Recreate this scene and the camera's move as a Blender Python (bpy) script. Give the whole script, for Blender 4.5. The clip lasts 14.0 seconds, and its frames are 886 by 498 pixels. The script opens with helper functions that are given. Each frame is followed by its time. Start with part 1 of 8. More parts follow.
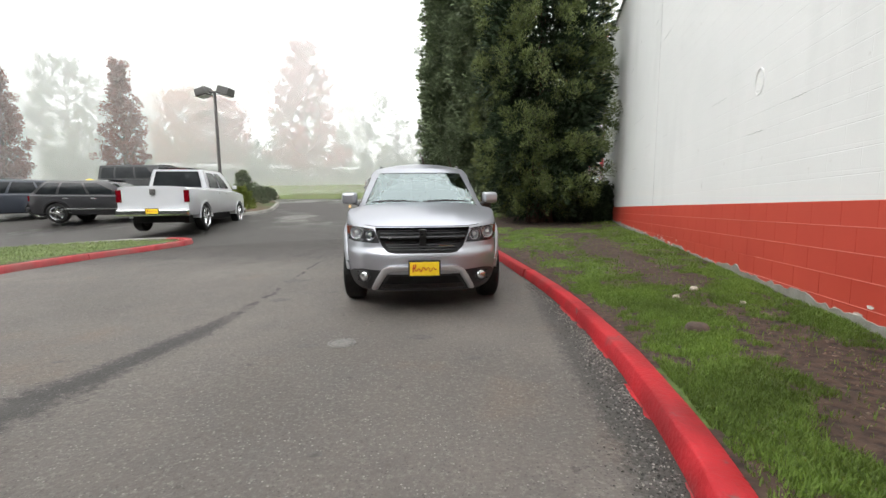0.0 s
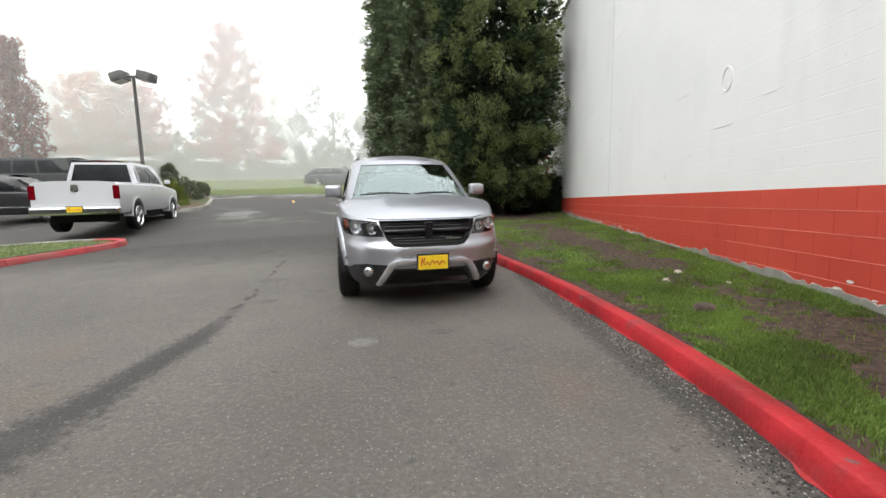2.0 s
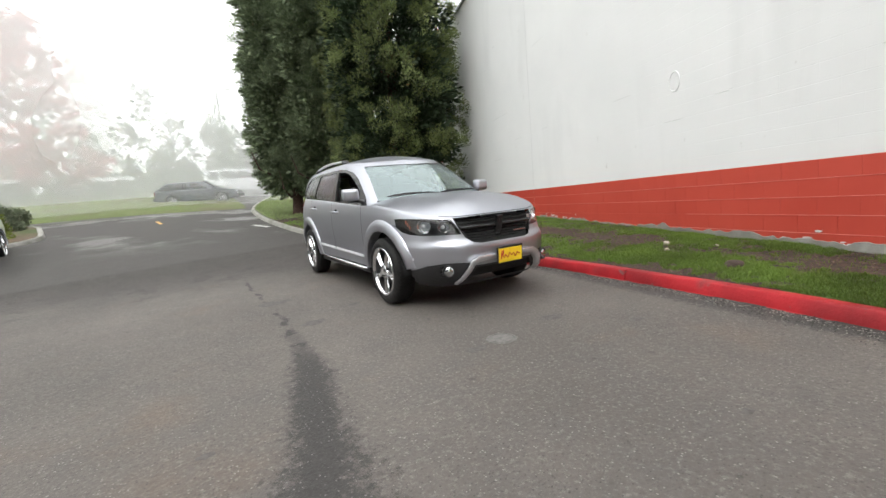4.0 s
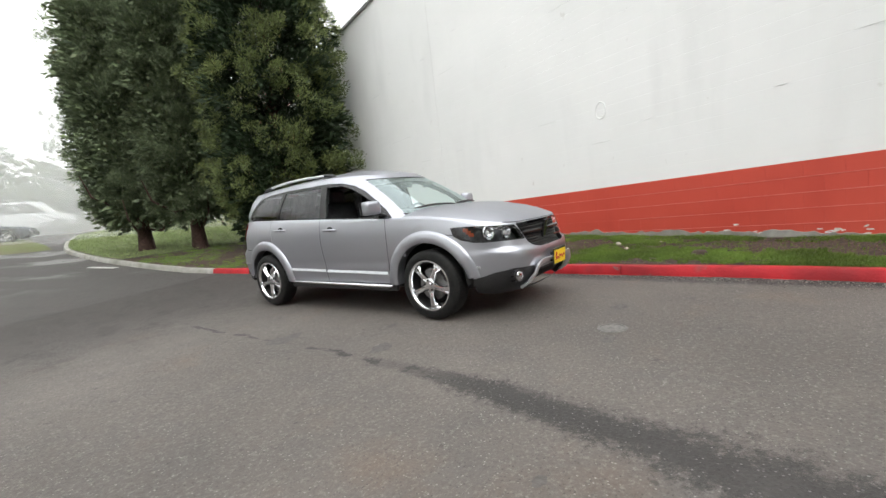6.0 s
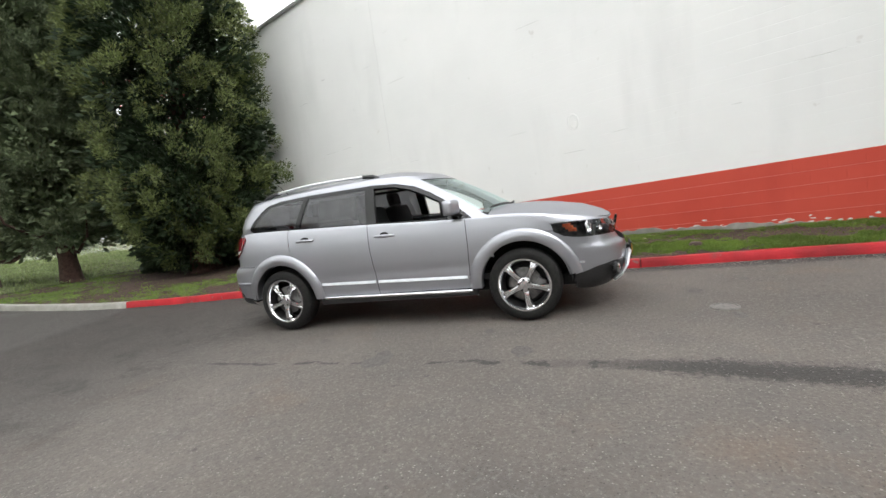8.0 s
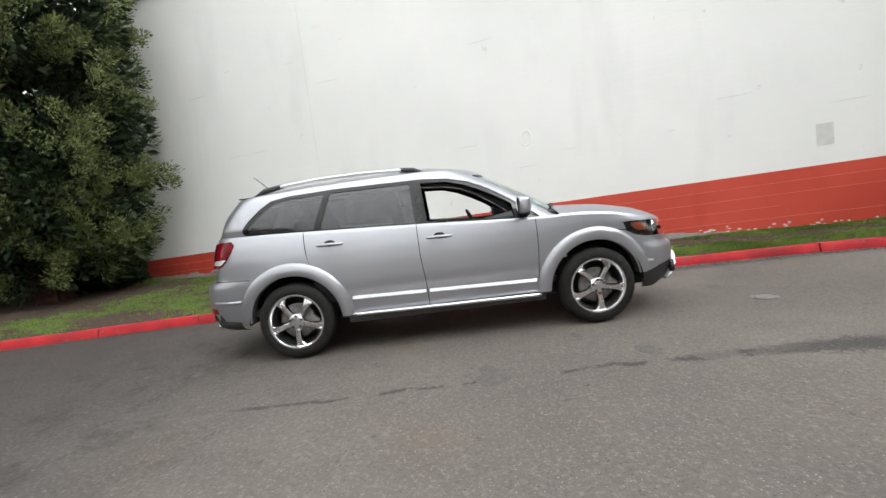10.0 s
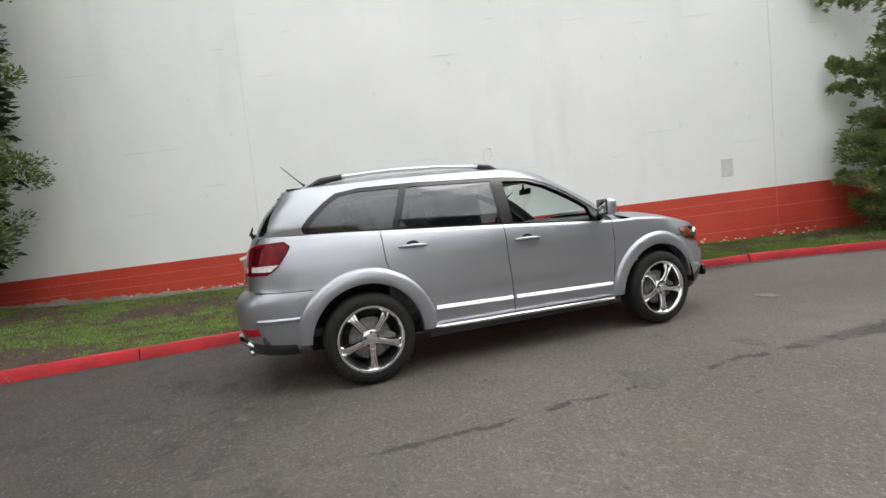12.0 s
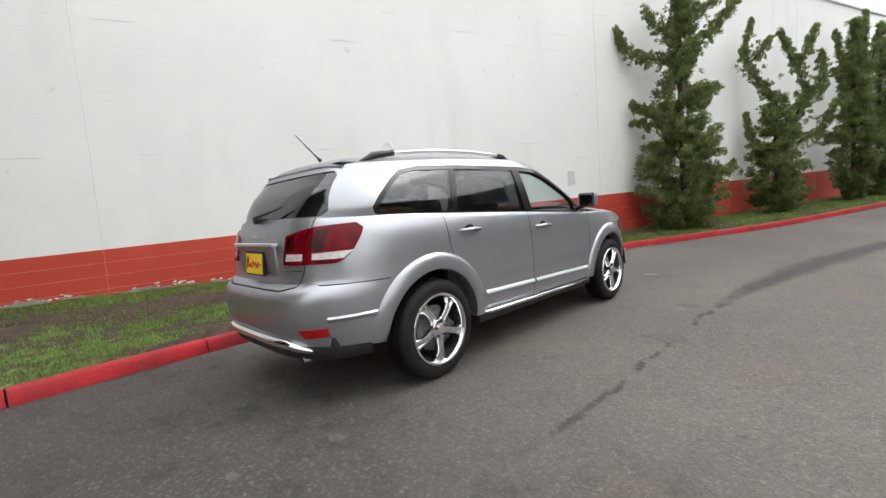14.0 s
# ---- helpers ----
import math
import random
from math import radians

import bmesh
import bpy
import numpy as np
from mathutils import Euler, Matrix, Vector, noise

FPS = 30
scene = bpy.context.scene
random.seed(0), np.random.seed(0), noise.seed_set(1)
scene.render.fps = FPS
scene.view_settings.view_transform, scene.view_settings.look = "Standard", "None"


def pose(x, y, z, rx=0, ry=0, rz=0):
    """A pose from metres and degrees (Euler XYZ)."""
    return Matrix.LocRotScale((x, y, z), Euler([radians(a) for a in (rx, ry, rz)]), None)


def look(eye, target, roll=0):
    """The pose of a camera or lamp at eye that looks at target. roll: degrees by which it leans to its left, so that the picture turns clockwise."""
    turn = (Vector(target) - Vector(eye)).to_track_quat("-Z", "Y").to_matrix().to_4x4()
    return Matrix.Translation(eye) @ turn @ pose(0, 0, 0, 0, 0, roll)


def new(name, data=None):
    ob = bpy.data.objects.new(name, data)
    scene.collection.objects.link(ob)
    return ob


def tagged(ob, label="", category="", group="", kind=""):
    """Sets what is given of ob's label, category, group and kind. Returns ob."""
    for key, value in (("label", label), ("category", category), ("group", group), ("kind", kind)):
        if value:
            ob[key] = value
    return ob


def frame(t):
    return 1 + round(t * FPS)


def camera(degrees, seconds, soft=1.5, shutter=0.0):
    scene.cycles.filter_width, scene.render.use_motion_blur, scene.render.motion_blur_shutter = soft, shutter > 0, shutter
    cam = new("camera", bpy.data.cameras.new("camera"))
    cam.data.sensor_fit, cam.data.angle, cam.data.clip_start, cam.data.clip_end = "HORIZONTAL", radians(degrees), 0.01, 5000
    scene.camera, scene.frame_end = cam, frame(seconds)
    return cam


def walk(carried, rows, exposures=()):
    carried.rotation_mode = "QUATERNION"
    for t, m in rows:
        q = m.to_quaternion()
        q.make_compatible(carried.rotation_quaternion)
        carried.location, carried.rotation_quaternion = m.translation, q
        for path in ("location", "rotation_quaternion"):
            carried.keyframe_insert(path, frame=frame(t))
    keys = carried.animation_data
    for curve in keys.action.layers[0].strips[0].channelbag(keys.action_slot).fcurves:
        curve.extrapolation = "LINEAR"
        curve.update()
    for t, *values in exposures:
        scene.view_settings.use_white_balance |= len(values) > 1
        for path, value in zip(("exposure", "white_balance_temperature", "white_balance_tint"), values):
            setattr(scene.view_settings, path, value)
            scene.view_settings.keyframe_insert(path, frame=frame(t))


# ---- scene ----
cam = camera(91.4, 14.0)
PATH = [
    (0, (-0.075, -6.703, 1.204), (0.052, -4.721, 0.968), -0.4),
    (0.5, (-0.072, -6.688, 1.201), (0.061, -4.708, 0.948), -0.3),
    (1, (-0.096, -6.642, 1.203), (0.073, -4.659, 1.007), 0.4),
    (1.5, (-0.346, -6.593, 1.178), (-0.056, -4.625, 0.978), 1.3),
    (2, (-0.763, -6.524, 1.186), (-0.345, -4.587, 0.919), -1.0),
    (2.5, (-1.205, -6.333, 1.179), (-0.697, -4.42, 0.897), -0.9),
    (3, (-1.699, -6.182, 1.177), (-0.932, -4.354, 0.91), -3.0),
    (3.2, (-1.904, -6.113, 1.182), (-1.069, -4.318, 0.899), -3.6),
    (5.3, (-3.825, -4.814, 1.183), (-2.416, -3.405, 1.009), -5.6),
    (5.5, (-3.965, -4.658, 1.189), (-2.476, -3.336, 1.001), -5.6),
    (6, (-4.242, -4.19, 1.18), (-2.654, -2.993, 0.967), -6.5),
    (6.5, (-4.515, -3.71, 1.198), (-2.825, -2.663, 0.978), -8.3),
    (7, (-4.776, -3.226, 1.225), (-3.009, -2.323, 0.973), -10.0),
    (7.5, (-4.919, -2.706, 1.236), (-3.121, -1.855, 1.028), -8.2),
    (8, (-5.061, -2.156, 1.236), (-3.19, -1.48, 1.038), -7.9),
    (8.5, (-5.086, -1.602, 1.212), (-3.184, -1.025, 0.989), -6.7),
    (8.7, (-5.09, -1.399, 1.222), (-3.167, -0.888, 1.017), -5.8),
    (10.8, (-4.707, 0.748, 1.237), (-2.732, 0.494, 1.05), -6.8),
    (11, (-4.642, 0.917, 1.238), (-2.674, 0.609, 1.063), -5.9),
    (11.5, (-4.477, 1.406, 1.225), (-2.55, 0.88, 1.119), -4.2),
    (12, (-4.236, 1.895, 1.216), (-2.342, 1.267, 1.09), -5.6),
    (12.5, (-4.023, 2.347, 1.203), (-2.171, 1.598, 1.109), -3.8),
    (13, (-3.8, 2.798, 1.205), (-2.091, 1.769, 1.053), -4.0),
    (13.5, (-3.458, 3.173, 1.187), (-1.858, 1.983, 1.034), -3.1),
    (14, (-3.121, 3.548, 1.224), (-1.703, 2.15, 1.039), -4.3),
]
walk(cam, [(t, look(e, g, r)) for t, e, g, r in PATH], exposures=((0.0, 1.16), (8.5, 1.14), (11.0, 1.18), (12.0, 0.92), (13.0, 1.0), (14.0, 1.06)))

# ---- daylight: a white, foggy sky ----
world = bpy.data.worlds.new("sky")
scene.world = world
world.use_nodes = True
wt = world.node_tree
sky = wt.nodes.new("ShaderNodeTexSky")
sky.sky_type = "NISHITA"
sky.sun_disc = False
sky.sun_elevation, sky.sun_rotation = radians(42), radians(215)
sky.dust_density = 6.0
grey = wt.nodes.new("ShaderNodeHueSaturation")
grey.inputs["Saturation"].default_value = 0.12
wt.links.new(sky.outputs["Color"], grey.inputs["Color"])
veil = wt.nodes.new("ShaderNodeMix")
veil.data_type = "RGBA"
veil.inputs["Factor"].default_value = 0.75
wt.links.new(grey.outputs["Color"], veil.inputs[6])
veil.inputs[7].default_value = (11.5, 11.7, 11.8, 1)
wt.links.new(veil.outputs[2], wt.nodes["Background"].inputs["Color"])
wt.nodes["Background"].inputs["Strength"].default_value = 0.127

sun_data = bpy.data.lights.new("sun", "SUN")
sun_data.energy, sun_data.angle, sun_data.color = 0.55, radians(40), (1.0, 0.98, 0.95)
sun = new("sun", sun_data)
sun.matrix_world = look((0, 0, 30), (17, 24, 0))

# ---- small builders ----
rng = np.random.default_rng(7)


def obj(name, me, mat, parent=None, label=""):
    ob = new(name, me)
    if mat is not None:
        me.materials.append(mat)
    if parent is not None:
        ob.parent = parent
    if label:
        ob["label"] = label
    return ob


def part(name, bm, mat, parent=None, label="", smooth=None):
    me = bpy.data.meshes.new(name)
    bmesh.ops.recalc_face_normals(bm, faces=bm.faces)
    bm.to_mesh(me)
    bm.free()
    if smooth is not None:
        me.polygons.foreach_set("use_smooth", [True] * len(me.polygons))
        me.set_sharp_from_angle(angle=radians(smooth))
    return obj(name, me, mat, parent, label)


def raw(name, verts, faces, mat, parent=None, label="", smooth=False):
    """A mesh from arrays: verts (n, 3), faces (m, 3 or 4)."""
    me = bpy.data.meshes.new(name)
    verts, faces = np.asarray(verts, float), np.asarray(faces, np.int32)
    k = faces.shape[1]
    me.vertices.add(len(verts))
    me.vertices.foreach_set("co", verts.ravel())
    me.loops.add(faces.size)
    me.loops.foreach_set("vertex_index", faces.ravel())
    me.polygons.add(len(faces))
    me.polygons.foreach_set("loop_start", np.arange(0, faces.size, k))
    if smooth:
        me.polygons.foreach_set("use_smooth", np.ones(len(faces), bool))
    me.update(calc_edges=True)
    me.validate()
    return obj(name, me, mat, parent, label)


def empty(name, m=None):
    ob = new(name)
    if m is not None:
        ob.matrix_world = m
    return ob


def add_box(bm, size, at=(0, 0, 0), rot=(0, 0, 0), bevel=0.0, seg=2):
    r = bmesh.ops.create_cube(bm, size=1.0)
    vs = r["verts"]
    bmesh.ops.scale(bm, vec=size, verts=vs)
    if bevel:
        es = list({e for v in vs for e in v.link_edges})
        b = bmesh.ops.bevel(bm, geom=es, offset=bevel, segments=seg, affect="EDGES", profile=0.6)
        vs = list({v for f in b["faces"] for v in f.verts} | {v for v in vs if v.is_valid})
    bmesh.ops.transform(bm, matrix=pose(*at, *rot), verts=vs)
    return vs


def add_cyl(bm, r1, r2, length, at=(0, 0, 0), rot=(0, 0, 0), seg=24, caps=True):
    r = bmesh.ops.create_cone(bm, cap_ends=caps, segments=seg, radius1=r1, radius2=r2, depth=length)
    bmesh.ops.transform(bm, matrix=pose(*at, *rot), verts=r["verts"])
    return r["verts"]


def add_blob(bm, size, at, rot=(0, 0, 0), sub=2, rough=0.0, seed=0):
    r = bmesh.ops.create_icosphere(bm, subdivisions=sub, radius=1.0)
    for v in r["verts"]:
        if rough:
            v.co *= 1 + rough * noise.noise(v.co * 1.7 + Vector((seed * 3.1, seed, 0)))
        v.co = Vector((v.co.x * size[0], v.co.y * size[1], v.co.z * size[2]))
    bmesh.ops.transform(bm, matrix=pose(*at, *rot), verts=r["verts"])
    return r["verts"]


def sweep(bm, pts, radius, seg=8, close=True, flat=1.0):
    """A tube along points; radius a number or one per point; flat squeezes it along the second cross axis."""
    pts = [Vector(p) for p in pts]
    n = len(pts)
    rad = radius if isinstance(radius, (list, tuple)) else [radius] * n
    rings, up = [], None
    for i, p in enumerate(pts):
        d = (pts[min(i + 1, n - 1)] - pts[max(i - 1, 0)]).normalized()
        if up is None:
            up = Vector((0, 0, 1)) if abs(d.z) < 0.9 else Vector((1, 0, 0))
        a = d.cross(up).normalized()
        b = a.cross(d).normalized()
        up = b
        rings.append([bm.verts.new(p + (a * math.cos(k * 2 * math.pi / seg) + b * flat * math.sin(k * 2 * math.pi / seg)) * rad[i]) for k in range(seg)])
    for r0, r1 in zip(rings, rings[1:]):
        for k in range(seg):
            bm.faces.new((r0[k], r0[(k + 1) % seg], r1[(k + 1) % seg], r1[k]))
    if close:
        bm.faces.new(rings[0][::-1])
        bm.faces.new(rings[-1])


# ---- materials ----
def nodes_of(name):
    m = bpy.data.materials.new(name)
    m.use_nodes = True
    return m, m.node_tree.nodes, m.node_tree.links, m.node_tree.nodes["Principled BSDF"]


def surface(name, c1, c2=None, scale=6.0, rough=0.6, bump=0.0, bump_scale=60.0, metal=0.0, coat=0.0, rough_var=0.0, c3=None, scale3=0.7, spec=0.5, contrast=(0.35, 0.65)):
    """Two-scale variation of colour, roughness and relief, in metres of the object's own space."""
    m, n, l, b = nodes_of(name)
    b.inputs["Roughness"].default_value = rough
    b.inputs["Metallic"].default_value = metal
    b.inputs["Specular IOR Level"].default_value = spec
    b.inputs["Coat Weight"].default_value = coat
    b.inputs["Coat Roughness"].default_value = 0.03
    b.inputs["Base Color"].default_value = (*c1, 1)
    tc = n.new("ShaderNodeTexCoord")
    if c2 is not None:
        t = n.new("ShaderNodeTexNoise")
        t.inputs["Scale"].default_value, t.inputs["Detail"].default_value = scale, 5
        l.new(tc.outputs["Object"], t.inputs["Vector"])
        r = n.new("ShaderNodeValToRGB")
        r.color_ramp.elements[0].position, r.color_ramp.elements[1].position = contrast
        r.color_ramp.elements[0].color, r.color_ramp.elements[1].color = (*c1, 1), (*c2, 1)
        l.new(t.outputs["Fac"], r.inputs["Fac"])
        out = r.outputs["Color"]
        if c3 is not None:
            t3 = n.new("ShaderNodeTexNoise")
            t3.inputs["Scale"].default_value, t3.inputs["Detail"].default_value = scale3, 4
            l.new(tc.outputs["Object"], t3.inputs["Vector"])
            r3 = n.new("ShaderNodeMapRange")
            r3.inputs["From Min"].default_value, r3.inputs["From Max"].default_value = 0.42, 0.68
            l.new(t3.outputs["Fac"], r3.inputs["Value"])
            mx = n.new("ShaderNodeMix")
            mx.data_type = "RGBA"
            l.new(r3.outputs["Result"], mx.inputs["Factor"])
            l.new(out, mx.inputs[6])
            mx.inputs[7].default_value = (*c3, 1)
            out = mx.outputs[2]
        l.new(out, b.inputs["Base Color"])
        if rough_var:
            rv = n.new("ShaderNodeMapRange")
            rv.inputs["To Min"].default_value, rv.inputs["To Max"].default_value = rough - rough_var, rough + rough_var
            l.new(t.outputs["Fac"], rv.inputs["Value"])
            l.new(rv.outputs["Result"], b.inputs["Roughness"])
    if bump:
        t2 = n.new("ShaderNodeTexNoise")
        t2.inputs["Scale"].default_value, t2.inputs["Detail"].default_value = bump_scale, 4
        l.new(tc.outputs["Object"], t2.inputs["Vector"])
        bp = n.new("ShaderNodeBump")
        bp.inputs["Strength"].default_value, bp.inputs["Distance"].default_value = bump, 0.01
        l.new(t2.outputs["Fac"], bp.inputs["Height"])
        l.new(bp.outputs["Normal"], b.inputs["Normal"])
    return m


def leafy(name, dark, light, through_light=0.25, rough=0.6, patch=1.6):
    """Leaves that differ one from another and let some light through."""
    m, n, l, b = nodes_of(name)
    g = n.new("ShaderNodeNewGeometry")
    r = n.new("ShaderNodeValToRGB")
    r.color_ramp.elements[0].color, r.color_ramp.elements[1].color = (*dark, 1), (*light, 1)
    tc, t = n.new("ShaderNodeTexCoord"), n.new("ShaderNodeTexNoise")
    t.inputs["Scale"].default_value, t.inputs["Detail"].default_value = patch, 3
    l.new(tc.outputs["Object"], t.inputs["Vector"])
    mr = n.new("ShaderNodeMapRange")
    mr.inputs["From Min"].default_value, mr.inputs["From Max"].default_value = 0.3, 0.7
    l.new(t.outputs["Fac"], mr.inputs["Value"])
    av = n.new("ShaderNodeMath")
    av.operation = "MULTIPLY_ADD"
    l.new(g.outputs["Random Per Island"], av.inputs[0])
    av.inputs[1].default_value = 0.45
    hf = n.new("ShaderNodeMath")
    hf.operation = "MULTIPLY"
    l.new(mr.outputs["Result"], hf.inputs[0])
    hf.inputs[1].default_value = 0.55
    l.new(hf.outputs[0], av.inputs[2])
    l.new(av.outputs[0], r.inputs["Fac"])
    l.new(r.outputs["Color"], b.inputs["Base Color"])
    b.inputs["Roughness"].default_value = rough
    b.inputs["Specular IOR Level"].default_value = 0.3
    tr = n.new("ShaderNodeBsdfTranslucent")
    l.new(r.outputs["Color"], tr.inputs["Color"])
    mx = n.new("ShaderNodeMixShader")
    mx.inputs["Fac"].default_value = through_light
    l.new(b.outputs["BSDF"], mx.inputs[1])
    l.new(tr.outputs["BSDF"], mx.inputs[2])
    l.new(mx.outputs["Shader"], n["Material Output"].inputs["Surface"])
    return m


def asphalt_material():
    m, n, l, b = nodes_of("asphalt")

    def math_node(op, a, c=None):
        k = n.new("ShaderNodeMath")
        k.operation = op
        for i, v in enumerate((a, c)):
            if v is None:
                continue
            if isinstance(v, (int, float)):
                k.inputs[i].default_value = v
            else:
                l.new(v, k.inputs[i])
        return k.outputs[0]

    def noise_node(scale, detail=5, rough=0.55):
        t = n.new("ShaderNodeTexNoise")
        t.inputs["Scale"].default_value, t.inputs["Detail"].default_value, t.inputs["Roughness"].default_value = scale, detail, rough
        l.new(tc.outputs["Object"], t.inputs["Vector"])
        return t.outputs["Fac"]

    def clamp_map(v, a, c, lo=0.0, hi=1.0):
        k = n.new("ShaderNodeMapRange")
        for i, q in zip(("From Min", "From Max", "To Min", "To Max"), (a, c, lo, hi)):
            k.inputs[i].default_value = q
        l.new(v, k.inputs["Value"])
        return k.outputs["Result"]

    def mix(fac, c1, c2):
        k = n.new("ShaderNodeMix")
        k.data_type = "RGBA"
        l.new(fac, k.inputs["Factor"])
        for i, c in ((6, c1), (7, c2)):
            if isinstance(c, tuple):
                k.inputs[i].default_value = (*c, 1)
            else:
                l.new(c, k.inputs[i])
        return k.outputs[2]

    tc = n.new("ShaderNodeTexCoord")
    sep = n.new("ShaderNodeSeparateXYZ")
    l.new(tc.outputs["Object"], sep.inputs[0])
    x, y = sep.outputs["X"], sep.outputs["Y"]
    broad, mid, fine = noise_node(0.35, 4), noise_node(2.2, 6, 0.65), noise_node(55, 3)
    col = mix(clamp_map(broad, 0.35, 0.65), (0.093, 0.082, 0.073), (0.134, 0.118, 0.105))
    col = mix(clamp_map(mid, 0.45, 0.75, 0, 0.55), col, (0.082, 0.077, 0.073))
    # rust-brown weathered spots
    col = mix(clamp_map(noise_node(0.9, 5, 0.6), 0.57, 0.73, 0, 0.45), col, (0.135, 0.092, 0.062))
    # stone chips
    vor = n.new("ShaderNodeTexVoronoi")
    vor.inputs["Scale"].default_value = 62
    l.new(tc.outputs["Object"], vor.inputs["Vector"])
    chip = n.new("ShaderNodeSeparateColor")
    l.new(vor.outputs["Color"], chip.inputs[0])
    near = clamp_map(vor.outputs["Distance"], 0.22, 0.34, 1, 0)
    pale = math_node("MULTIPLY", near, clamp_map(chip.outputs["Red"], 0.82, 0.88))
    darkc = math_node("MULTIPLY", near, clamp_map(chip.outputs["Green"], 0.7, 0.76))
    col = mix(math_node("MULTIPLY", darkc, 0.62), col, (0.045, 0.042, 0.040))
    col = mix(math_node("MULTIPLY", math_node("MULTIPLY", pale, clamp_map(mid, 0.3, 0.7, 0.15, 0.75)), 1.0), col, (0.36, 0.34, 0.32))
    # old tar seam that runs along the lane and widens
    m1 = math_node("MAXIMUM", math_node("SUBTRACT", -1.0, y), 0.0)
    off = math_node("MULTIPLY", math_node("POWER", m1, 1.8), 0.055)
    wob = math_node("MULTIPLY", math_node("SUBTRACT", noise_node(1.6, 4), 0.5), 0.22)
    d = math_node("ABSOLUTE", math_node("ADD", math_node("ADD", math_node("ADD", x, 1.93), off), wob))
    w = math_node("MINIMUM", math_node("ADD", math_node("MULTIPLY", m1, 0.052), 0.024), 0.2)
    edge = math_node("DIVIDE", d, w)
    ragged = math_node("ADD", edge, math_node("MULTIPLY", math_node("SUBTRACT", noise_node(13, 10, 0.9), 0.5), 6.0))
    seam = clamp_map(ragged, 0.7, 1.35, 1, 0)
    broken = math_node("MAXIMUM", clamp_map(noise_node(4.5, 3), 0.5, 0.56), clamp_map(y, -2.6, -1.4, 1, 0))
    seam = math_node("MULTIPLY", math_node("MULTIPLY", seam, broken), clamp_map(y, 1.4, 3.2, 1, 0))
    col = mix(math_node("MULTIPLY", seam, 0.88), col, (0.032, 0.030, 0.029))
    col = mix(math_node("MULTIPLY", math_node("MULTIPLY", seam, pale), 0.7), col, (0.22, 0.21, 0.20))
    # dark gutter of loose grit along the kerb
    gut = math_node("ABSOLUTE", math_node("SUBTRACT", x, math_node("ADD", math_node("MULTIPLY", y, 0.15), 1.70)))
    gut = math_node("ADD", gut, math_node("MULTIPLY", math_node("SUBTRACT", noise_node(16, 10, 0.9), 0.5), 0.75))
    gut = math_node("MULTIPLY", clamp_map(gut, 0.08, 0.16, 1, 0), math_node("MULTIPLY", clamp_map(y, -2.0, -0.6, 1, 0), clamp_map(y, -9.0, -7.5)))
    col = mix(math_node("MULTIPLY", gut, 0.8), col, (0.04, 0.038, 0.035))
    # darker ground behind the parked car, in two steps with noisy edges
    dark_back = clamp_map(math_node("ADD", y, math_node("MULTIPLY", math_node("SUBTRACT", noise_node(0.8, 5, 0.6), 0.5), 3.0)), 0.4, 2.8)
    col = mix(math_node("MULTIPLY", dark_back, 0.72), col, (0.052, 0.047, 0.044))
    dark_back2 = clamp_map(math_node("ADD", y, math_node("MULTIPLY", math_node("SUBTRACT", noise_node(1.1, 6, 0.65), 0.5), 2.6)), 1.9, 4.2)
    col = mix(math_node("MULTIPLY", dark_back2, 0.8), col, (0.034, 0.029, 0.026))
    # salt-and-pepper grain
    grit = clamp_map(noise_node(38, 6, 0.75), 0.3, 0.7)
    col = mix(math_node("MULTIPLY", clamp_map(grit, 0.55, 1.0), 0.38), col, (0.045, 0.043, 0.04))
    col = mix(math_node("MULTIPLY", math_node("MULTIPLY", clamp_map(grit, 0.42, 0.1), 0.30), math_node("SUBTRACT", 1.0, math_node("MULTIPLY", seam, 0.8))), col, (0.30, 0.285, 0.265))
    # oil and rubber spots
    spots = clamp_map(noise_node(1.35, 3, 0.5), 0.66, 0.76, 0, 0.55)
    fleck = clamp_map(noise_node(6.5, 7, 0.7), 0.625, 0.68, 0, 0.72)
    col = mix(fleck, col, (0.05, 0.046, 0.043))
    rub = math_node("MULTIPLY", clamp_map(noise_node(2.6, 9, 0.75), 0.51, 0.63, 0, 0.75), clamp_map(y, 0.8, 2.6))
    col = mix(rub, col, (0.03, 0.027, 0.025))
    col = mix(spots, col, (0.06, 0.056, 0.052))
    # a newer overlay past a cross seam, smoother and a little greyer
    sy = math_node("ADD", math_node("ADD", y, math_node("MULTIPLY", x, -0.35)), math_node("MULTIPLY", wob, 0.6))
    newer = clamp_map(sy, 6.4, 6.5)
    col = mix(math_node("MULTIPLY", newer, 0.22), col, (0.115, 0.112, 0.107))
    line = math_node("MULTIPLY", clamp_map(sy, 6.36, 6.42), clamp_map(sy, 6.45, 6.5, 1, 0))
    col = mix(math_node("MULTIPLY", line, 0.3), col, (0.06, 0.06, 0.06))
    wet = math_node("MULTIPLY", clamp_map(noise_node(0.33, 3), 0.53, 0.62), clamp_map(y, 7.0, 10.0))
    l.new(col, b.inputs["Base Color"])
    rgh = clamp_map(fine, 0.3, 0.7, 0.72, 0.92)
    rw = n.new("ShaderNodeMix")
    l.new(math_node("MULTIPLY", wet, 0.85), rw.inputs["Factor"])
    l.new(rgh, rw.inputs[2])
    rw.inputs[3].default_value = 0.3
    l.new(rw.outputs[0], b.inputs["Roughness"])
    b.inputs["Specular IOR Level"].default_value = 0.4
    h = math_node("ADD", math_node("MULTIPLY", near, 0.6), math_node("MULTIPLY", fine, 0.8))
    bp = n.new("ShaderNodeBump")
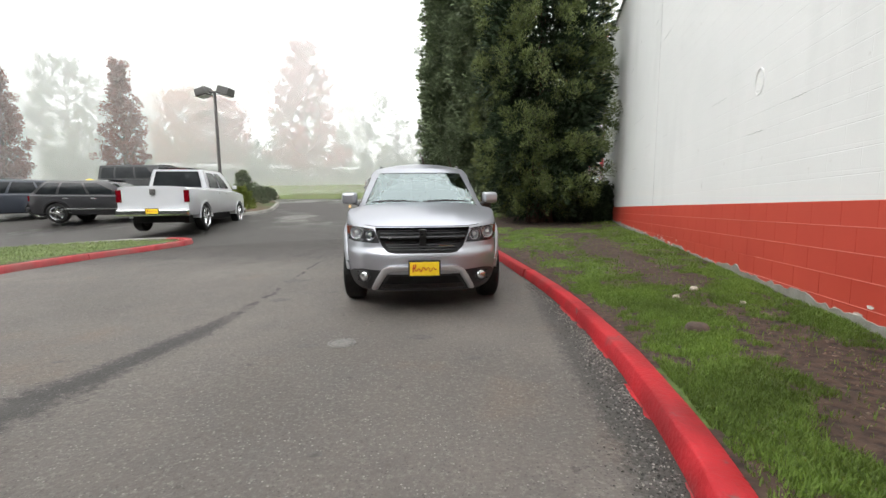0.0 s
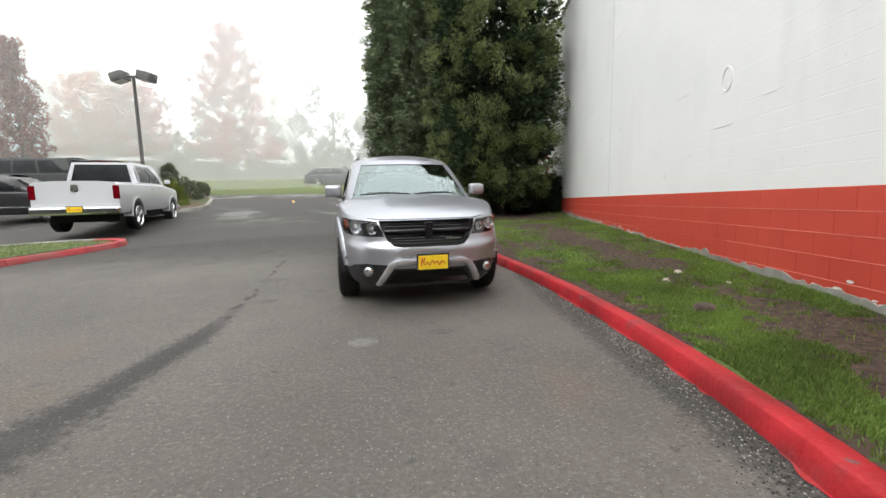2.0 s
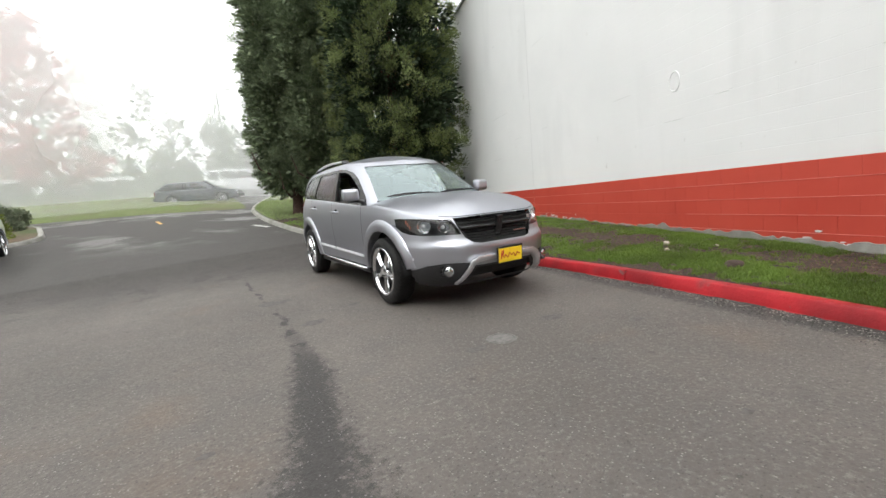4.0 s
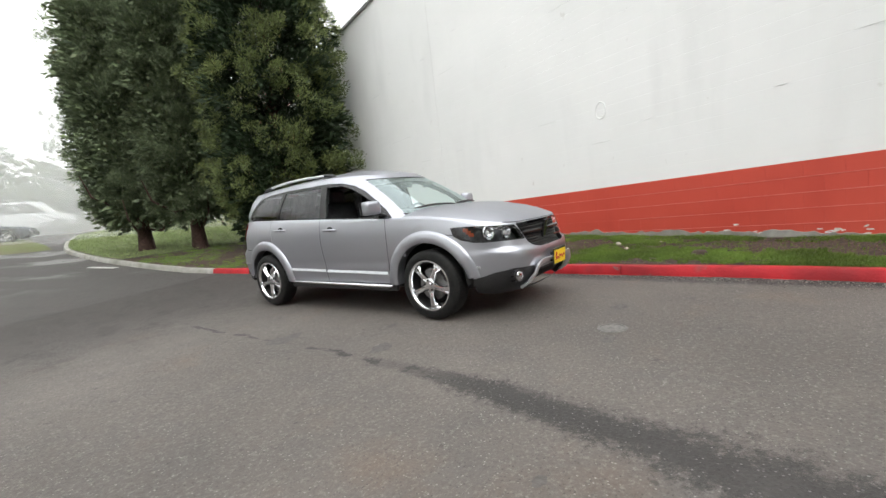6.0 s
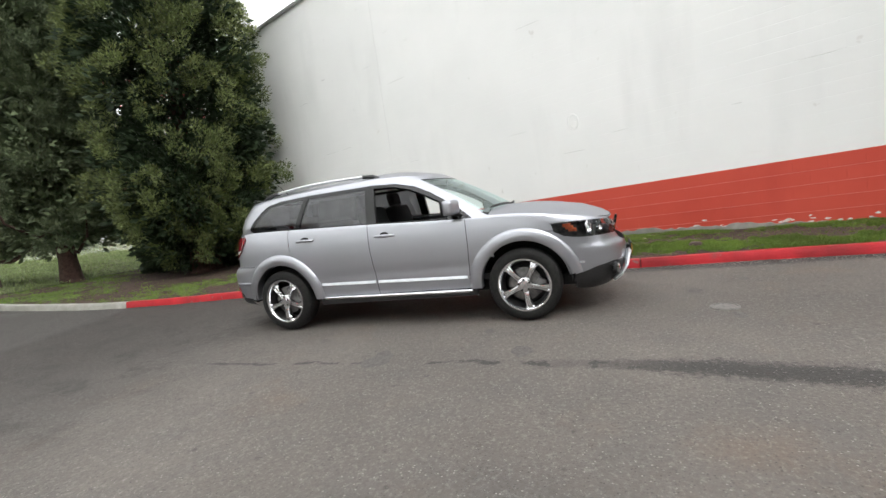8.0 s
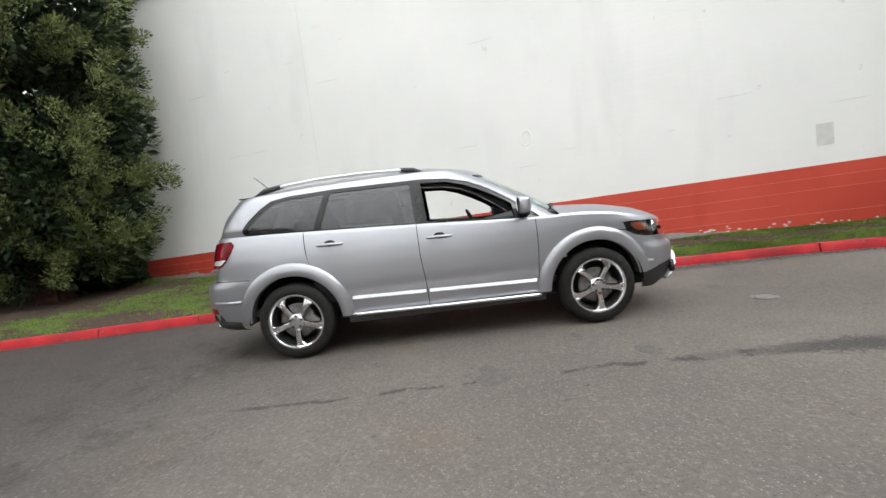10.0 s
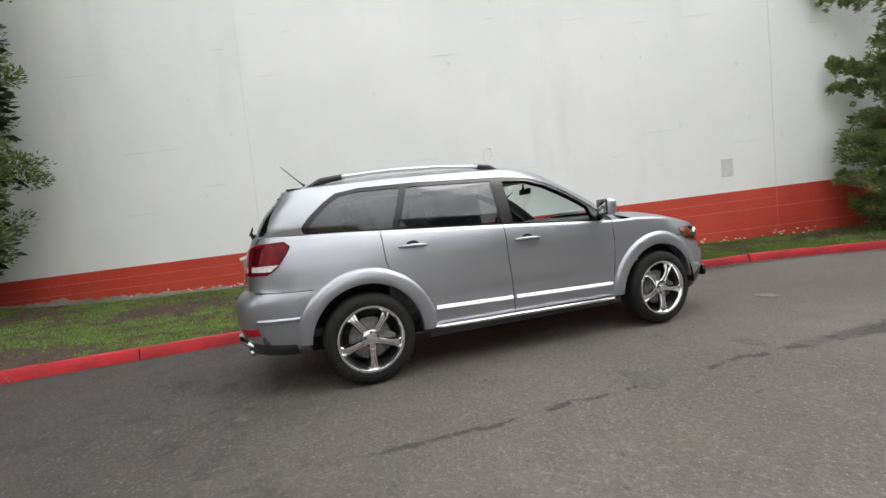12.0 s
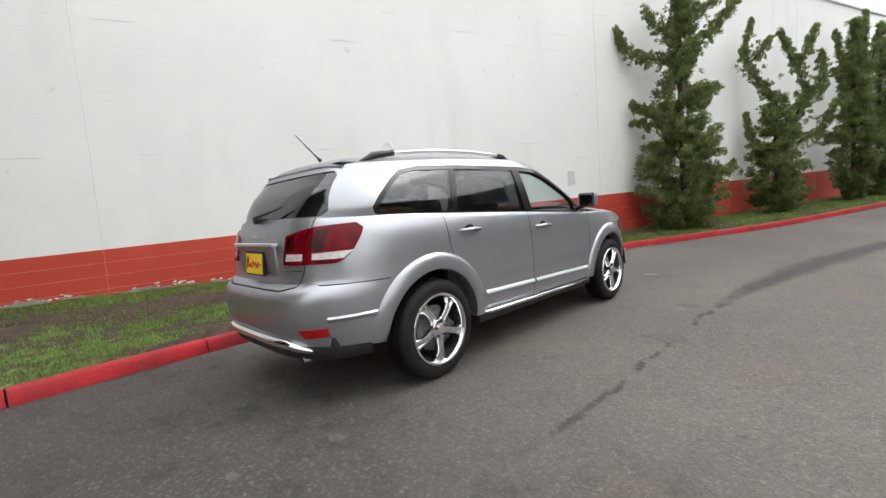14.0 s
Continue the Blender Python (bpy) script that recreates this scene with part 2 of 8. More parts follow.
    bp.inputs["Strength"].default_value, bp.inputs["Distance"].default_value = 0.8, 0.007
    l.new(h, bp.inputs["Height"])
    l.new(bp.outputs["Normal"], b.inputs["Normal"])
    return m


def wall_paint(name, c1, c2, c3, chip, joint=0.006):
    """Painted block wall: broad staining, faint block joints, roller grain, small chips."""
    m, n, l, b = nodes_of(name)
    tc = n.new("ShaderNodeNewGeometry")

    def noise_at(scale, detail, stretch=(1, 1, 1)):
        mp = n.new("ShaderNodeMapping")
        mp.inputs["Scale"].default_value = stretch
        l.new(tc.outputs["Position"], mp.inputs["Vector"])
        t = n.new("ShaderNodeTexNoise")
        t.inputs["Scale"].default_value, t.inputs["Detail"].default_value = scale, detail
        l.new(mp.outputs["Vector"], t.inputs["Vector"])
        return t.outputs["Fac"]

    def ranged(v, a, c, lo=0.0, hi=1.0):
        k = n.new("ShaderNodeMapRange")
        for i, q in zip(("From Min", "From Max", "To Min", "To Max"), (a, c, lo, hi)):
            k.inputs[i].default_value = q
        l.new(v, k.inputs["Value"])
        return k.outputs["Result"]

    def mix(f, a, c):
        k = n.new("ShaderNodeMix")
        k.data_type = "RGBA"
        l.new(f, k.inputs["Factor"])
        for i, q in ((6, a), (7, c)):
            if isinstance(q, tuple):
                k.inputs[i].default_value = (*q, 1)
            else:
                l.new(q, k.inputs[i])
        return k.outputs[2]

    col = mix(ranged(noise_at(0.5, 4), 0.35, 0.65), c1, c2)
    col = mix(ranged(noise_at(1.3, 5, (1, 1, 0.25)), 0.55, 0.75, 0, 0.6), col, c3)
    col = mix(ranged(noise_at(5.0, 8), 0.7, 0.74, 0, 0.8), col, chip)
    l.new(col, b.inputs["Base Color"])
    b.inputs["Roughness"].default_value = 0.55
    b.inputs["Specular IOR Level"].default_value = 0.35
    # block joints: courses 0.2 m high, blocks 0.4 m long, seen along y and z
    mp = n.new("ShaderNodeMapping")
    mp.inputs["Rotation"].default_value = (radians(-90), 0, radians(-90))
    sep = n.new("ShaderNodeSeparateXYZ")
    com = n.new("ShaderNodeCombineXYZ")
    l.new(tc.outputs["Position"], sep.inputs[0])
    l.new(sep.outputs["Y"], com.inputs["X"])
    l.new(sep.outputs["Z"], com.inputs["Y"])
    br = n.new("ShaderNodeTexBrick")
    br.inputs["Scale"].default_value = 1.0
    br.inputs["Brick Width"].default_value, br.inputs["Row Height"].default_value = 0.4, 0.2
    br.inputs["Mortar Size"].default_value, br.inputs["Mortar Smooth"].default_value = joint, 0.8
    br.inputs["Color1"].default_value = br.inputs["Color2"].default_value = (1, 1, 1, 1)
    br.inputs["Mortar"].default_value = (0.6, 0.6, 0.6, 1)
    l.new(com.outputs[0], br.inputs["Vector"])
    grain = noise_at(90, 4)
    lumps = noise_at(4.0, 4)
    s1 = n.new("ShaderNodeMath")
    s1.operation = "MULTIPLY_ADD"
    l.new(grain, s1.inputs[0])
    s1.inputs[1].default_value = 0.35
    l.new(br.outputs["Color"], s1.inputs[2])
    s2 = n.new("ShaderNodeMath")
    s2.operation = "MULTIPLY_ADD"
    l.new(lumps, s2.inputs[0])
    s2.inputs[1].default_value = 1.2
    l.new(s1.outputs[0], s2.inputs[2])
    bp = n.new("ShaderNodeBump")
    bp.inputs["Strength"].default_value, bp.inputs["Distance"].default_value = 0.2, 0.006
    l.new(s2.outputs[0], bp.inputs["Height"])
    l.new(bp.outputs["Normal"], b.inputs["Normal"])
    return m


def fog_material(density):
    """Thin mist: mostly clear, the rest scatters the daylight."""
    m, n, l, b = nodes_of("mist")
    n.remove(b)
    tc, sep = n.new("ShaderNodeTexCoord"), n.new("ShaderNodeSeparateXYZ")
    l.new(tc.outputs["Object"], sep.inputs[0])
    t = n.new("ShaderNodeTexNoise")
    t.inputs["Scale"].default_value, t.inputs["Detail"].default_value = 0.06, 2
    l.new(tc.outputs["Object"], t.inputs["Vector"])
    mr = n.new("ShaderNodeMapRange")
    for i, q in zip(("From Min", "From Max", "To Min", "To Max"), (0.3, 0.7, density * 0.85, density * 1.15)):
        mr.inputs[i].default_value = q
    l.new(t.outputs["Fac"], mr.inputs["Value"])
    tr = n.new("ShaderNodeBsdfTransparent")
    df, tl = n.new("ShaderNodeBsdfDiffuse"), n.new("ShaderNodeBsdfTranslucent")
    df.inputs["Color"].default_value = tl.inputs["Color"].default_value = (0.97, 0.98, 0.97, 1)
    half, mx = n.new("ShaderNodeMixShader"), n.new("ShaderNodeMixShader")
    l.new(df.outputs[0], half.inputs[1])
    l.new(tl.outputs[0], half.inputs[2])
    l.new(mr.outputs["Result"], mx.inputs["Fac"])
    l.new(tr.outputs[0], mx.inputs[1])
    l.new(half.outputs[0], mx.inputs[2])
    l.new(mx.outputs[0], n["Material Output"].inputs["Surface"])
    return m


def glass_material(name, tint, rough=0.0, ior=1.52, gloss=(1, 1, 1)):
    m, n, l, b = nodes_of(name)
    n.remove(b)
    tr, gl = n.new("ShaderNodeBsdfTransparent"), n.new("ShaderNodeBsdfGlossy")
    tr.inputs["Color"].default_value = (*tint, 1)
    gl.inputs["Roughness"].default_value = rough
    lw = n.new("ShaderNodeLayerWeight")
    lw.inputs["Blend"].default_value = 0.5
    pw = n.new("ShaderNodeMath")
    pw.operation = "POWER"
    l.new(lw.outputs["Facing"], pw.inputs[0])
    pw.inputs[1].default_value = 5.0
    fr = n.new("ShaderNodeMapRange")
    fr.inputs["To Min"].default_value = ((ior - 1) / (ior + 1)) ** 2
    l.new(pw.outputs[0], fr.inputs["Value"])
    gl.inputs["Color"].default_value = (*gloss, 1)
    mx = n.new("ShaderNodeMixShader")
    l.new(fr.outputs["Result"], mx.inputs["Fac"])
    l.new(tr.outputs[0], mx.inputs[1])
    l.new(gl.outputs[0], mx.inputs[2])
    l.new(mx.outputs[0], n["Material Output"].inputs["Surface"])
    return m


ASPHALT = asphalt_material()
WHITE_WALL = wall_paint("white_wall_paint", (0.78, 0.785, 0.775), (0.83, 0.83, 0.82), (0.72, 0.725, 0.715), (0.68, 0.67, 0.65))
RED_WALL = wall_paint("red_wall_paint", (0.50, 0.058, 0.036), (0.57, 0.076, 0.048), (0.43, 0.045, 0.03), (0.47, 0.13, 0.09), joint=0.0)
def kerb_paint():
    """Thick red kerb paint, scuffed to grey and rubbed dark in patches."""
    m = surface("red_kerb_paint", (0.34, 0.011, 0.016), (0.44, 0.020, 0.027), 5, 0.6, 0.7, 38, c3=(0.25, 0.013, 0.017), scale3=2.2, rough_var=0.14, spec=0.3)
    n, l = m.node_tree.nodes, m.node_tree.links
    b = n["Principled BSDF"]
    base = b.inputs["Base Color"].links[0].from_socket
    tc = n.new("ShaderNodeTexCoord")
    for scale, detail, lo, hi, amount, colour in ((1.7, 9, 0.60, 0.70, 0.7, (0.17, 0.055, 0.055)), (9.0, 8, 0.66, 0.72, 0.8, (0.13, 0.10, 0.095)), (30.0, 5, 0.70, 0.76, 0.6, (0.08, 0.05, 0.05))):
        t, r, mx = n.new("ShaderNodeTexNoise"), n.new("ShaderNodeMapRange"), n.new("ShaderNodeMix")
        t.inputs["Scale"].default_value, t.inputs["Detail"].default_value = scale, detail
        l.new(tc.outputs["Object"], t.inputs["Vector"])
        for i, q in zip(("From Min", "From Max", "To Min", "To Max"), (lo, hi, 0.0, amount)):
            r.inputs[i].default_value = q
        l.new(t.outputs["Fac"], r.inputs["Value"])
        mx.data_type = "RGBA"
        l.new(r.outputs["Result"], mx.inputs["Factor"])
        l.new(base, mx.inputs[6])
        mx.inputs[7].default_value = (*colour, 1)
        base = mx.outputs[2]
    l.new(base, b.inputs["Base Color"])
    return m


RED_KERB = kerb_paint()
OLD_RED = surface("worn_red_kerb", (0.34, 0.035, 0.045), (0.46, 0.06, 0.065), 6, 0.7, 0.5, 45, c3=(0.30, 0.09, 0.085), scale3=2.0)
CONCRETE = surface("concrete", (0.25, 0.245, 0.22), (0.34, 0.33, 0.30), 7, 0.85, 0.5, 60, c3=(0.18, 0.175, 0.15), scale3=1.4)
SOIL = surface("soil_and_turf", (0.075, 0.05, 0.032), (0.13, 0.085, 0.055), 9, 0.95, 1.0, 35, c3=(0.05, 0.075, 0.02), scale3=0.9)
TURF = surface("turf", (0.07, 0.10, 0.025), (0.12, 0.15, 0.05), 6, 0.95, 1.0, 40, c3=(0.10, 0.10, 0.05), scale3=0.5)
GRASS = leafy("grass_blades", (0.066, 0.095, 0.020), (0.215, 0.33, 0.058), 0.35, patch=1.6)
DEWY = leafy("pale_grass_blades", (0.13, 0.18, 0.06), (0.30, 0.36, 0.17), 0.35)
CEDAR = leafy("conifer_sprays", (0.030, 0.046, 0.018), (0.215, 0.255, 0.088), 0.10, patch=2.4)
CEDAR_DARK = leafy("dark_conifer_sprays", (0.036, 0.054, 0.030), (0.19, 0.235, 0.125), 0.10, patch=2.2)
JUNIPER = leafy("juniper_sprays", (0.050, 0.072, 0.026), (0.33, 0.40, 0.15), 0.25, patch=4.0)
# hedge leaves, also the painted shade between tufts of the pale conifer
HEDGE_CROWN_SHADE = leafy("hedge_and_crown_shade", (0.012, 0.025, 0.01), (0.035, 0.055, 0.025), 0.1)
MAPLE_DARK = leafy("dark_red_leaves", (0.13, 0.05, 0.04), (0.26, 0.10, 0.08), 0.35)
MAPLE_PINK = leafy("pink_red_leaves", (0.32, 0.03, 0.04), (0.54, 0.10, 0.105), 0.35)
MAPLE_ORANGE = leafy("orange_leaves", (0.45, 0.16, 0.10), (0.65, 0.32, 0.2), 0.5)
GREY_GREEN = leafy("grey_green_leaves", (0.09, 0.11, 0.07), (0.2, 0.23, 0.15), 0.4)
SHRUB = leafy("shrub_leaves", (0.08, 0.12, 0.02), (0.24, 0.27, 0.06), 0.3)
BARK = surface("bark", (0.05, 0.034, 0.026), (0.10, 0.07, 0.055), 14, 0.95, 1.0, 30)
RED_BARK = surface("red_bark", (0.05, 0.028, 0.022), (0.095, 0.052, 0.042), 14, 0.95, 1.0, 30)
ROCK = surface("stone", (0.32, 0.28, 0.22), (0.5, 0.45, 0.36), 20, 0.9, 0.8, 40)
DARK_METAL = surface("dark_painted_metal", (0.06, 0.058, 0.055), (0.09, 0.088, 0.085), 8, 0.5, 0.1, 60)
GALV = surface("galvanised_metal", (0.42, 0.43, 0.43), (0.52, 0.53, 0.53), 6, 0.45, 0.1, 50, metal=0.7)
FOG = fog_material(0.30)
GREY_PATCH = surface("grey_patch_paint", (0.56, 0.56, 0.55), (0.62, 0.62, 0.61), 9, 0.6, 0.2, 60)
WHITE_LINE = surface("white_line_paint", (0.6, 0.6, 0.57), (0.35, 0.34, 0.32), 9, 0.7, 0.3, 70)
YELLOW_LINE = surface("yellow_line_paint", (0.62, 0.36, 0.10), (0.5, 0.3, 0.1), 9, 0.7, 0.3, 70)


# ---- the lie of the land ----
def soft_step(d, w=1.0):
    return 0.5 * (d + np.sqrt(d * d + w * w))


def ground_z(x, y):
    """The lot is level round the car and climbs gently to the back."""
    y0 = 4.5 + 1.5 * np.clip((x + 4) / 4, 0, 1)
    f = 0.075 * (soft_step(y - y0, 1.2) - soft_step(y - 60, 4))
    g = 0.05 * (soft_step(-x - 20, 2) - soft_step(-x - 7.5, 0.8)) * (1 - np.clip((y - 10) / 6, 0, 1))
    return f + g + 0.022 * soft_step(-y - 3, 1.0) - 0.012


def steps(lo, hi, fine_lo, fine_hi, fine):
    """Grid lines that are close in the middle and wide towards the horizon."""
    mid = list(np.arange(fine_lo, fine_hi + 1e-6, fine))
    out, d, v = [], fine, fine_hi
    while v < hi:
        d *= 1.25
        v += d
        out.append(v)
    low, d, v = [], fine, fine_lo
    while v > lo:
        d *= 1.25
        v -= d
        low.append(v)
    return np.array(low[::-1] + mid + out)


def grid_mesh(name, xs, ys, zf, mat, keep=None, smooth=True):
    gx, gy = np.meshgrid(xs, ys)
    gz = zf(gx, gy)
    v = np.c_[gx.ravel(), gy.ravel(), gz.ravel()]
    nx, ny = len(xs), len(ys)
    i = (np.arange(ny - 1)[:, None] * nx + np.arange(nx - 1)).ravel()
    f = np.c_[i, i + 1, i + nx + 1, i + nx]
    if keep is not None:
        c = v[f].mean(axis=1)
        f = f[keep(c[:, 0], c[:, 1])]
    return raw(name, v, f, mat, smooth=smooth)


ground = grid_mesh("ground", steps(-400, 400, -26, 14, 0.5), steps(-300, 500, -30, 40, 0.5), ground_z, ASPHALT)
tagged(ground, "grey weathered asphalt lot with chips and a tar seam", "asphalt", kind="structure")


def path_points(ctrl, step=0.25):
    """Catmull-Rom through plan points, evenly stepped."""
    p = [np.array(c, float) for c in ctrl]
    p = [2 * p[0] - p[1]] + p + [2 * p[-1] - p[-2]]
    dense = []
    for a, b, c, d in zip(p, p[1:], p[2:], p[3:]):
        for t in np.linspace(0, 1, 24, endpoint=False):
            dense.append(0.5 * (2 * b + (c - a) * t + (2 * a - 5 * b + 4 * c - d) * t ** 2 + (3 * b - a - 3 * c + d) * t ** 3))
    dense.append(p[-2])
    dense = np.array(dense)
    s = np.r_[0, np.cumsum(np.linalg.norm(np.diff(dense, axis=0), axis=1))]
    n = max(2, int(s[-1] / step))
    q = np.linspace(0, s[-1], n + 1)
    return np.c_[np.interp(q, s, dense[:, 0]), np.interp(q, s, dense[:, 1])]


KERB_H = 0.12


def kerb_run(pts, joints, mats, name, label, width=0.14, side=1):
    """Cast kerb along plan points; side: which way its back lies (1: to the right of the way). joints: where it is cut, as fractions."""
    top = empty(name)
    tagged(top, label, "kerb", kind="structure")
    n = len(pts)
    cuts = [0] + [int(j * (n - 1)) for j in joints] + [n - 1]
    for k, (a, b) in enumerate(zip(cuts, cuts[1:])):
        if b - a < 1:
            continue
        bm = bmesh.new()
        rings = []
        jit = np.random.default_rng(k + 3)
        dx, dz = jit.uniform(-0.008, 0.008), jit.uniform(-0.006, 0.006)
        for i in range(a, b + 1):
            p = pts[i].copy()
            d = pts[min(i + 1, n - 1)] - pts[max(i - 1, 0)]
            d /= np.linalg.norm(d)
            if i == a and a > 0:
                p += d * 0.007
            if i == b and b < n - 1:
                p -= d * 0.007
            nrm = np.array([d[1], -d[0]]) * side
            z = ground_z(p[0], p[1]) + dz
            wv = 0.004 * noise.noise(Vector((p[0] * 3, p[1] * 3, 1.0)))
            prof = ((-0.045, -0.1), (-0.036 + wv, 0.012), (-0.024 + wv, 0.06), (-0.010 + wv, KERB_H - 0.014), (-0.003, KERB_H - 0.004), (0.008, KERB_H), (width - 0.02, KERB_H - 0.004), (width, KERB_H - 0.02), (width, -0.1))
            rings.append([bm.verts.new((p[0] + nrm[0] * (u + dx), p[1] + nrm[1] * (u + dx), z + h + (wv if h > 0 else 0))) for u, h in prof])
        for r0, r1 in zip(rings, rings[1:]):
            for j in range(len(r0) - 1):
                bm.faces.new((r0[j], r0[j + 1], r1[j + 1], r1[j]))
        bm.faces.new(rings[0])
        bm.faces.new(rings[-1][::-1])
        part("kerb_section", bm, mats[min(k, len(mats) - 1)], top, smooth=50)
    return top


# kerb beside the parked car, from far down the wall, past the car and round the conifers
KERB_LINE = [(-7.5, -30), (-5.2, -22), (-3.5, -16.5), (-1.45, -10.4), (-0.12, -7.6), (0.70, -6.1), (1.06, -5.1), (1.26, -4.3), (1.38, -3.7), (1.50, -2.75), (1.57, -1.9), (1.59, -0.85), (1.57, 1.0), (1.54, 2.2), (1.50, 3.0), (1.46, 3.7), (1.41, 4.4), (1.32, 5.05), (1.19, 5.7), (0.88, 6.87)]
BACK_LINE = [(0.88, 6.87), (0.62, 8.1), (0.45, 9.8), (0.32, 12.5), (0.38, 15.5), (0.7, 18.8), (1.95, 23.6), (3.9, 28.5), (8, 33)]
red_pts, grey_pts = path_points(KERB_LINE, 0.2), path_points(BACK_LINE, 0.25)


def frac_at(pts, y):
    return float(np.argmin(abs(pts[:, 1] - y))) / (len(pts) - 1)


kerb_run(red_pts, sorted(frac_at(red_pts, y) for y in (-24, -18, -13, -9.2, -7.4, -5.14, -2.76, -0.3, 2.25, 3.63, 5.03)), [RED_KERB], "kerb_red", "bright red painted concrete kerb along the grass verge")
kerb_run(grey_pts, (0.05, 0.12, 0.2, 0.36, 0.5, 0.7), [CONCRETE], "kerb_grey", "bare grey concrete kerb that bends round the conifers")

# red-edged island on the far side of the lane
ISLAND = [(-7.6, -6.5), (-7.25, -3), (-7.05, 0.6), (-6.9, 1.9), (-6.62, 3.05), (-5.95, 4.75), (-6.1, 5.2), (-6.7, 5.35), (-8.1, 5.25), (-10.5, 4.85), (-17, 4.6)]
isl_pts = path_points(ISLAND, 0.25)
kerb_run(isl_pts, (0.13, 0.27, 0.4, 0.5, 0.56, 0.7, 0.85), [OLD_RED, OLD_RED, OLD_RED, OLD_RED, OLD_RED, CONCRETE], "kerb_island", "faded red kerb round the grass island", side=-1)

# ---- the painted block building ----
WALL_AT, WALL_TURN = (3.80, -1.92), 17.0
wd = np.array([math.sin(radians(WALL_TURN)), math.cos(radians(WALL_TURN))])
wn = np.array([wd[1], -wd[0]])
WALL_M = Matrix(((wn[0], wd[0], 0, WALL_AT[0]), (wn[1], wd[1], 0, WALL_AT[1]), (0, -0.0262, 1, 0), (0, 0, 0, 1)))
S0, S1, WALL_TOP, RED_TOP = -32.0, 13.6, 7.58, 1.115


def courses(name, z0, z1, mat, label, proud=0.0):
    """Wall face built of 0.2 m courses with shallow joints, 0.3 m thick."""
    bm = bmesh.new()
    prof = [(0.3, z0)]
    z = z0
    while z < z1 - 1e-6:
        top = min(z + 0.2, z1)
        prof += [(0.0016 - proud, z), (-proud, z + 0.005), (-proud, top - 0.005), (0.0016 - proud, top)]
        z = top
    prof.append((0.3, z1))
    stops = np.linspace(S0, S1, 24)
    rings = [[bm.verts.new((u, s, zz)) for u, zz in prof] for s in stops]
    for r0, r1 in zip(rings, rings[1:]):
        for j in range(len(r0)):
            k = (j + 1) % len(r0)
            bm.faces.new((r0[j], r0[k], r1[k], r1[j]))
    bm.faces.new(rings[0])
    bm.faces.new(rings[-1][::-1])
    bmesh.ops.transform(bm, matrix=WALL_M, verts=bm.verts)
    ob = part(name, bm, mat)
    return tagged(ob, label, "wall", kind="structure")


def in_wall(bm):
    bmesh.ops.transform(bm, matrix=WALL_M, verts=bm.verts)
    return bm


courses("wall_lower", RED_TOP - 1.4, RED_TOP, RED_WALL, "red painted lower courses of the block wall", 0.002)
courses("wall_upper", RED_TOP, WALL_TOP, WHITE_WALL, "white painted concrete block wall with faint courses")
bm = bmesh.new()
add_box(bm, (14, 0.3, WALL_TOP + 0.6), (7.15, S1 + 0.16, WALL_TOP / 2 - 0.3))
add_box(bm, (14, 0.3, WALL_TOP + 0.6), (7.15, S0 - 0.16, WALL_TOP / 2 - 0.3))
add_box(bm, (0.3, S1 - S0, WALL_TOP + 0.6), (14.3, (S0 + S1) / 2, WALL_TOP / 2 - 0.3))
tagged(part("wall_far_sides", in_wall(bm), WHITE_WALL), "white painted end walls of the block building", "wall", kind="structure")
bm = bmesh.new()
add_box(bm, (14, S1 - S0, 0.2), (7.35, (S0 + S1) / 2, WALL_TOP - 0.25))
tagged(part("roof", in_wall(bm), CONCRETE), "flat grey roof of the block building", "roof", kind="structure")
bm = bmesh.new()
for a in np.arange(S0, S1, 3.0):
    add_box(bm, (0.38, min(3.0, S1 - a) - 0.006, 0.09), (0.13, a + min(3.0, S1 - a) / 2, WALL_TOP + 0.045), bevel=0.008)
tagged(part("trim_coping", in_wall(bm), GALV), "thin grey metal coping on the wall", "coping", kind="structure")

# rough footing where the paint has come off
bm = bmesh.new()
ss = np.arange(S0, S1, 0.06)
ff, bb = [], []
for s in ss:
    zg = 0.0262 * s + (0.30 + 0.012 * s - 0.002 * s * s * (s < 0) * 0.3)
    hh = 0.055 * math.exp(-((s + 1.6) / 2.6) ** 2) - 0.04 + 0.09 * max(0, noise.noise(Vector((s * 1.3, 0, 0)))) + 0.06 * noise.noise(Vector((s * 6, 2, 0))) + 0.04 * noise.noise(Vector((s * 15, 3, 0)))
    ff.append((bm.verts.new((-0.012 - 0.008 * noise.noise(Vector((s * 9, 5, 0))), s, -0.2)), bm.verts.new((-0.012 - 0.008 * noise.noise(Vector((s * 9, 8, 0))), s, max(zg + hh, 0.02))), bm.verts.new((0.002, s, max(zg + hh, 0.02) + 0.008))))
for a, b in zip(ff, ff[1:]):
    for j in (0, 1):
        bm.faces.new((a[j], a[j + 1], b[j + 1], b[j]))
tagged(part("trim_footing", in_wall(bm), CONCRETE), "rough grey footing with flaked paint under the wall", "footing", kind="structure")
# vertical control joints
bm = bmesh.new()
for s in (-16.2, -5.9, 4.72):
    pts = [(-0.003, s + 0.012 * noise.noise(Vector((z, s, 0))), z) for z in np.arange(0.3, WALL_TOP, 0.25)]
    sweep(bm, pts, 0.003, 4)
tagged(part("trim_joints", in_wall(bm), GREY_PATCH), "thin vertical control joints in the block wall", "joint", kind="structure")
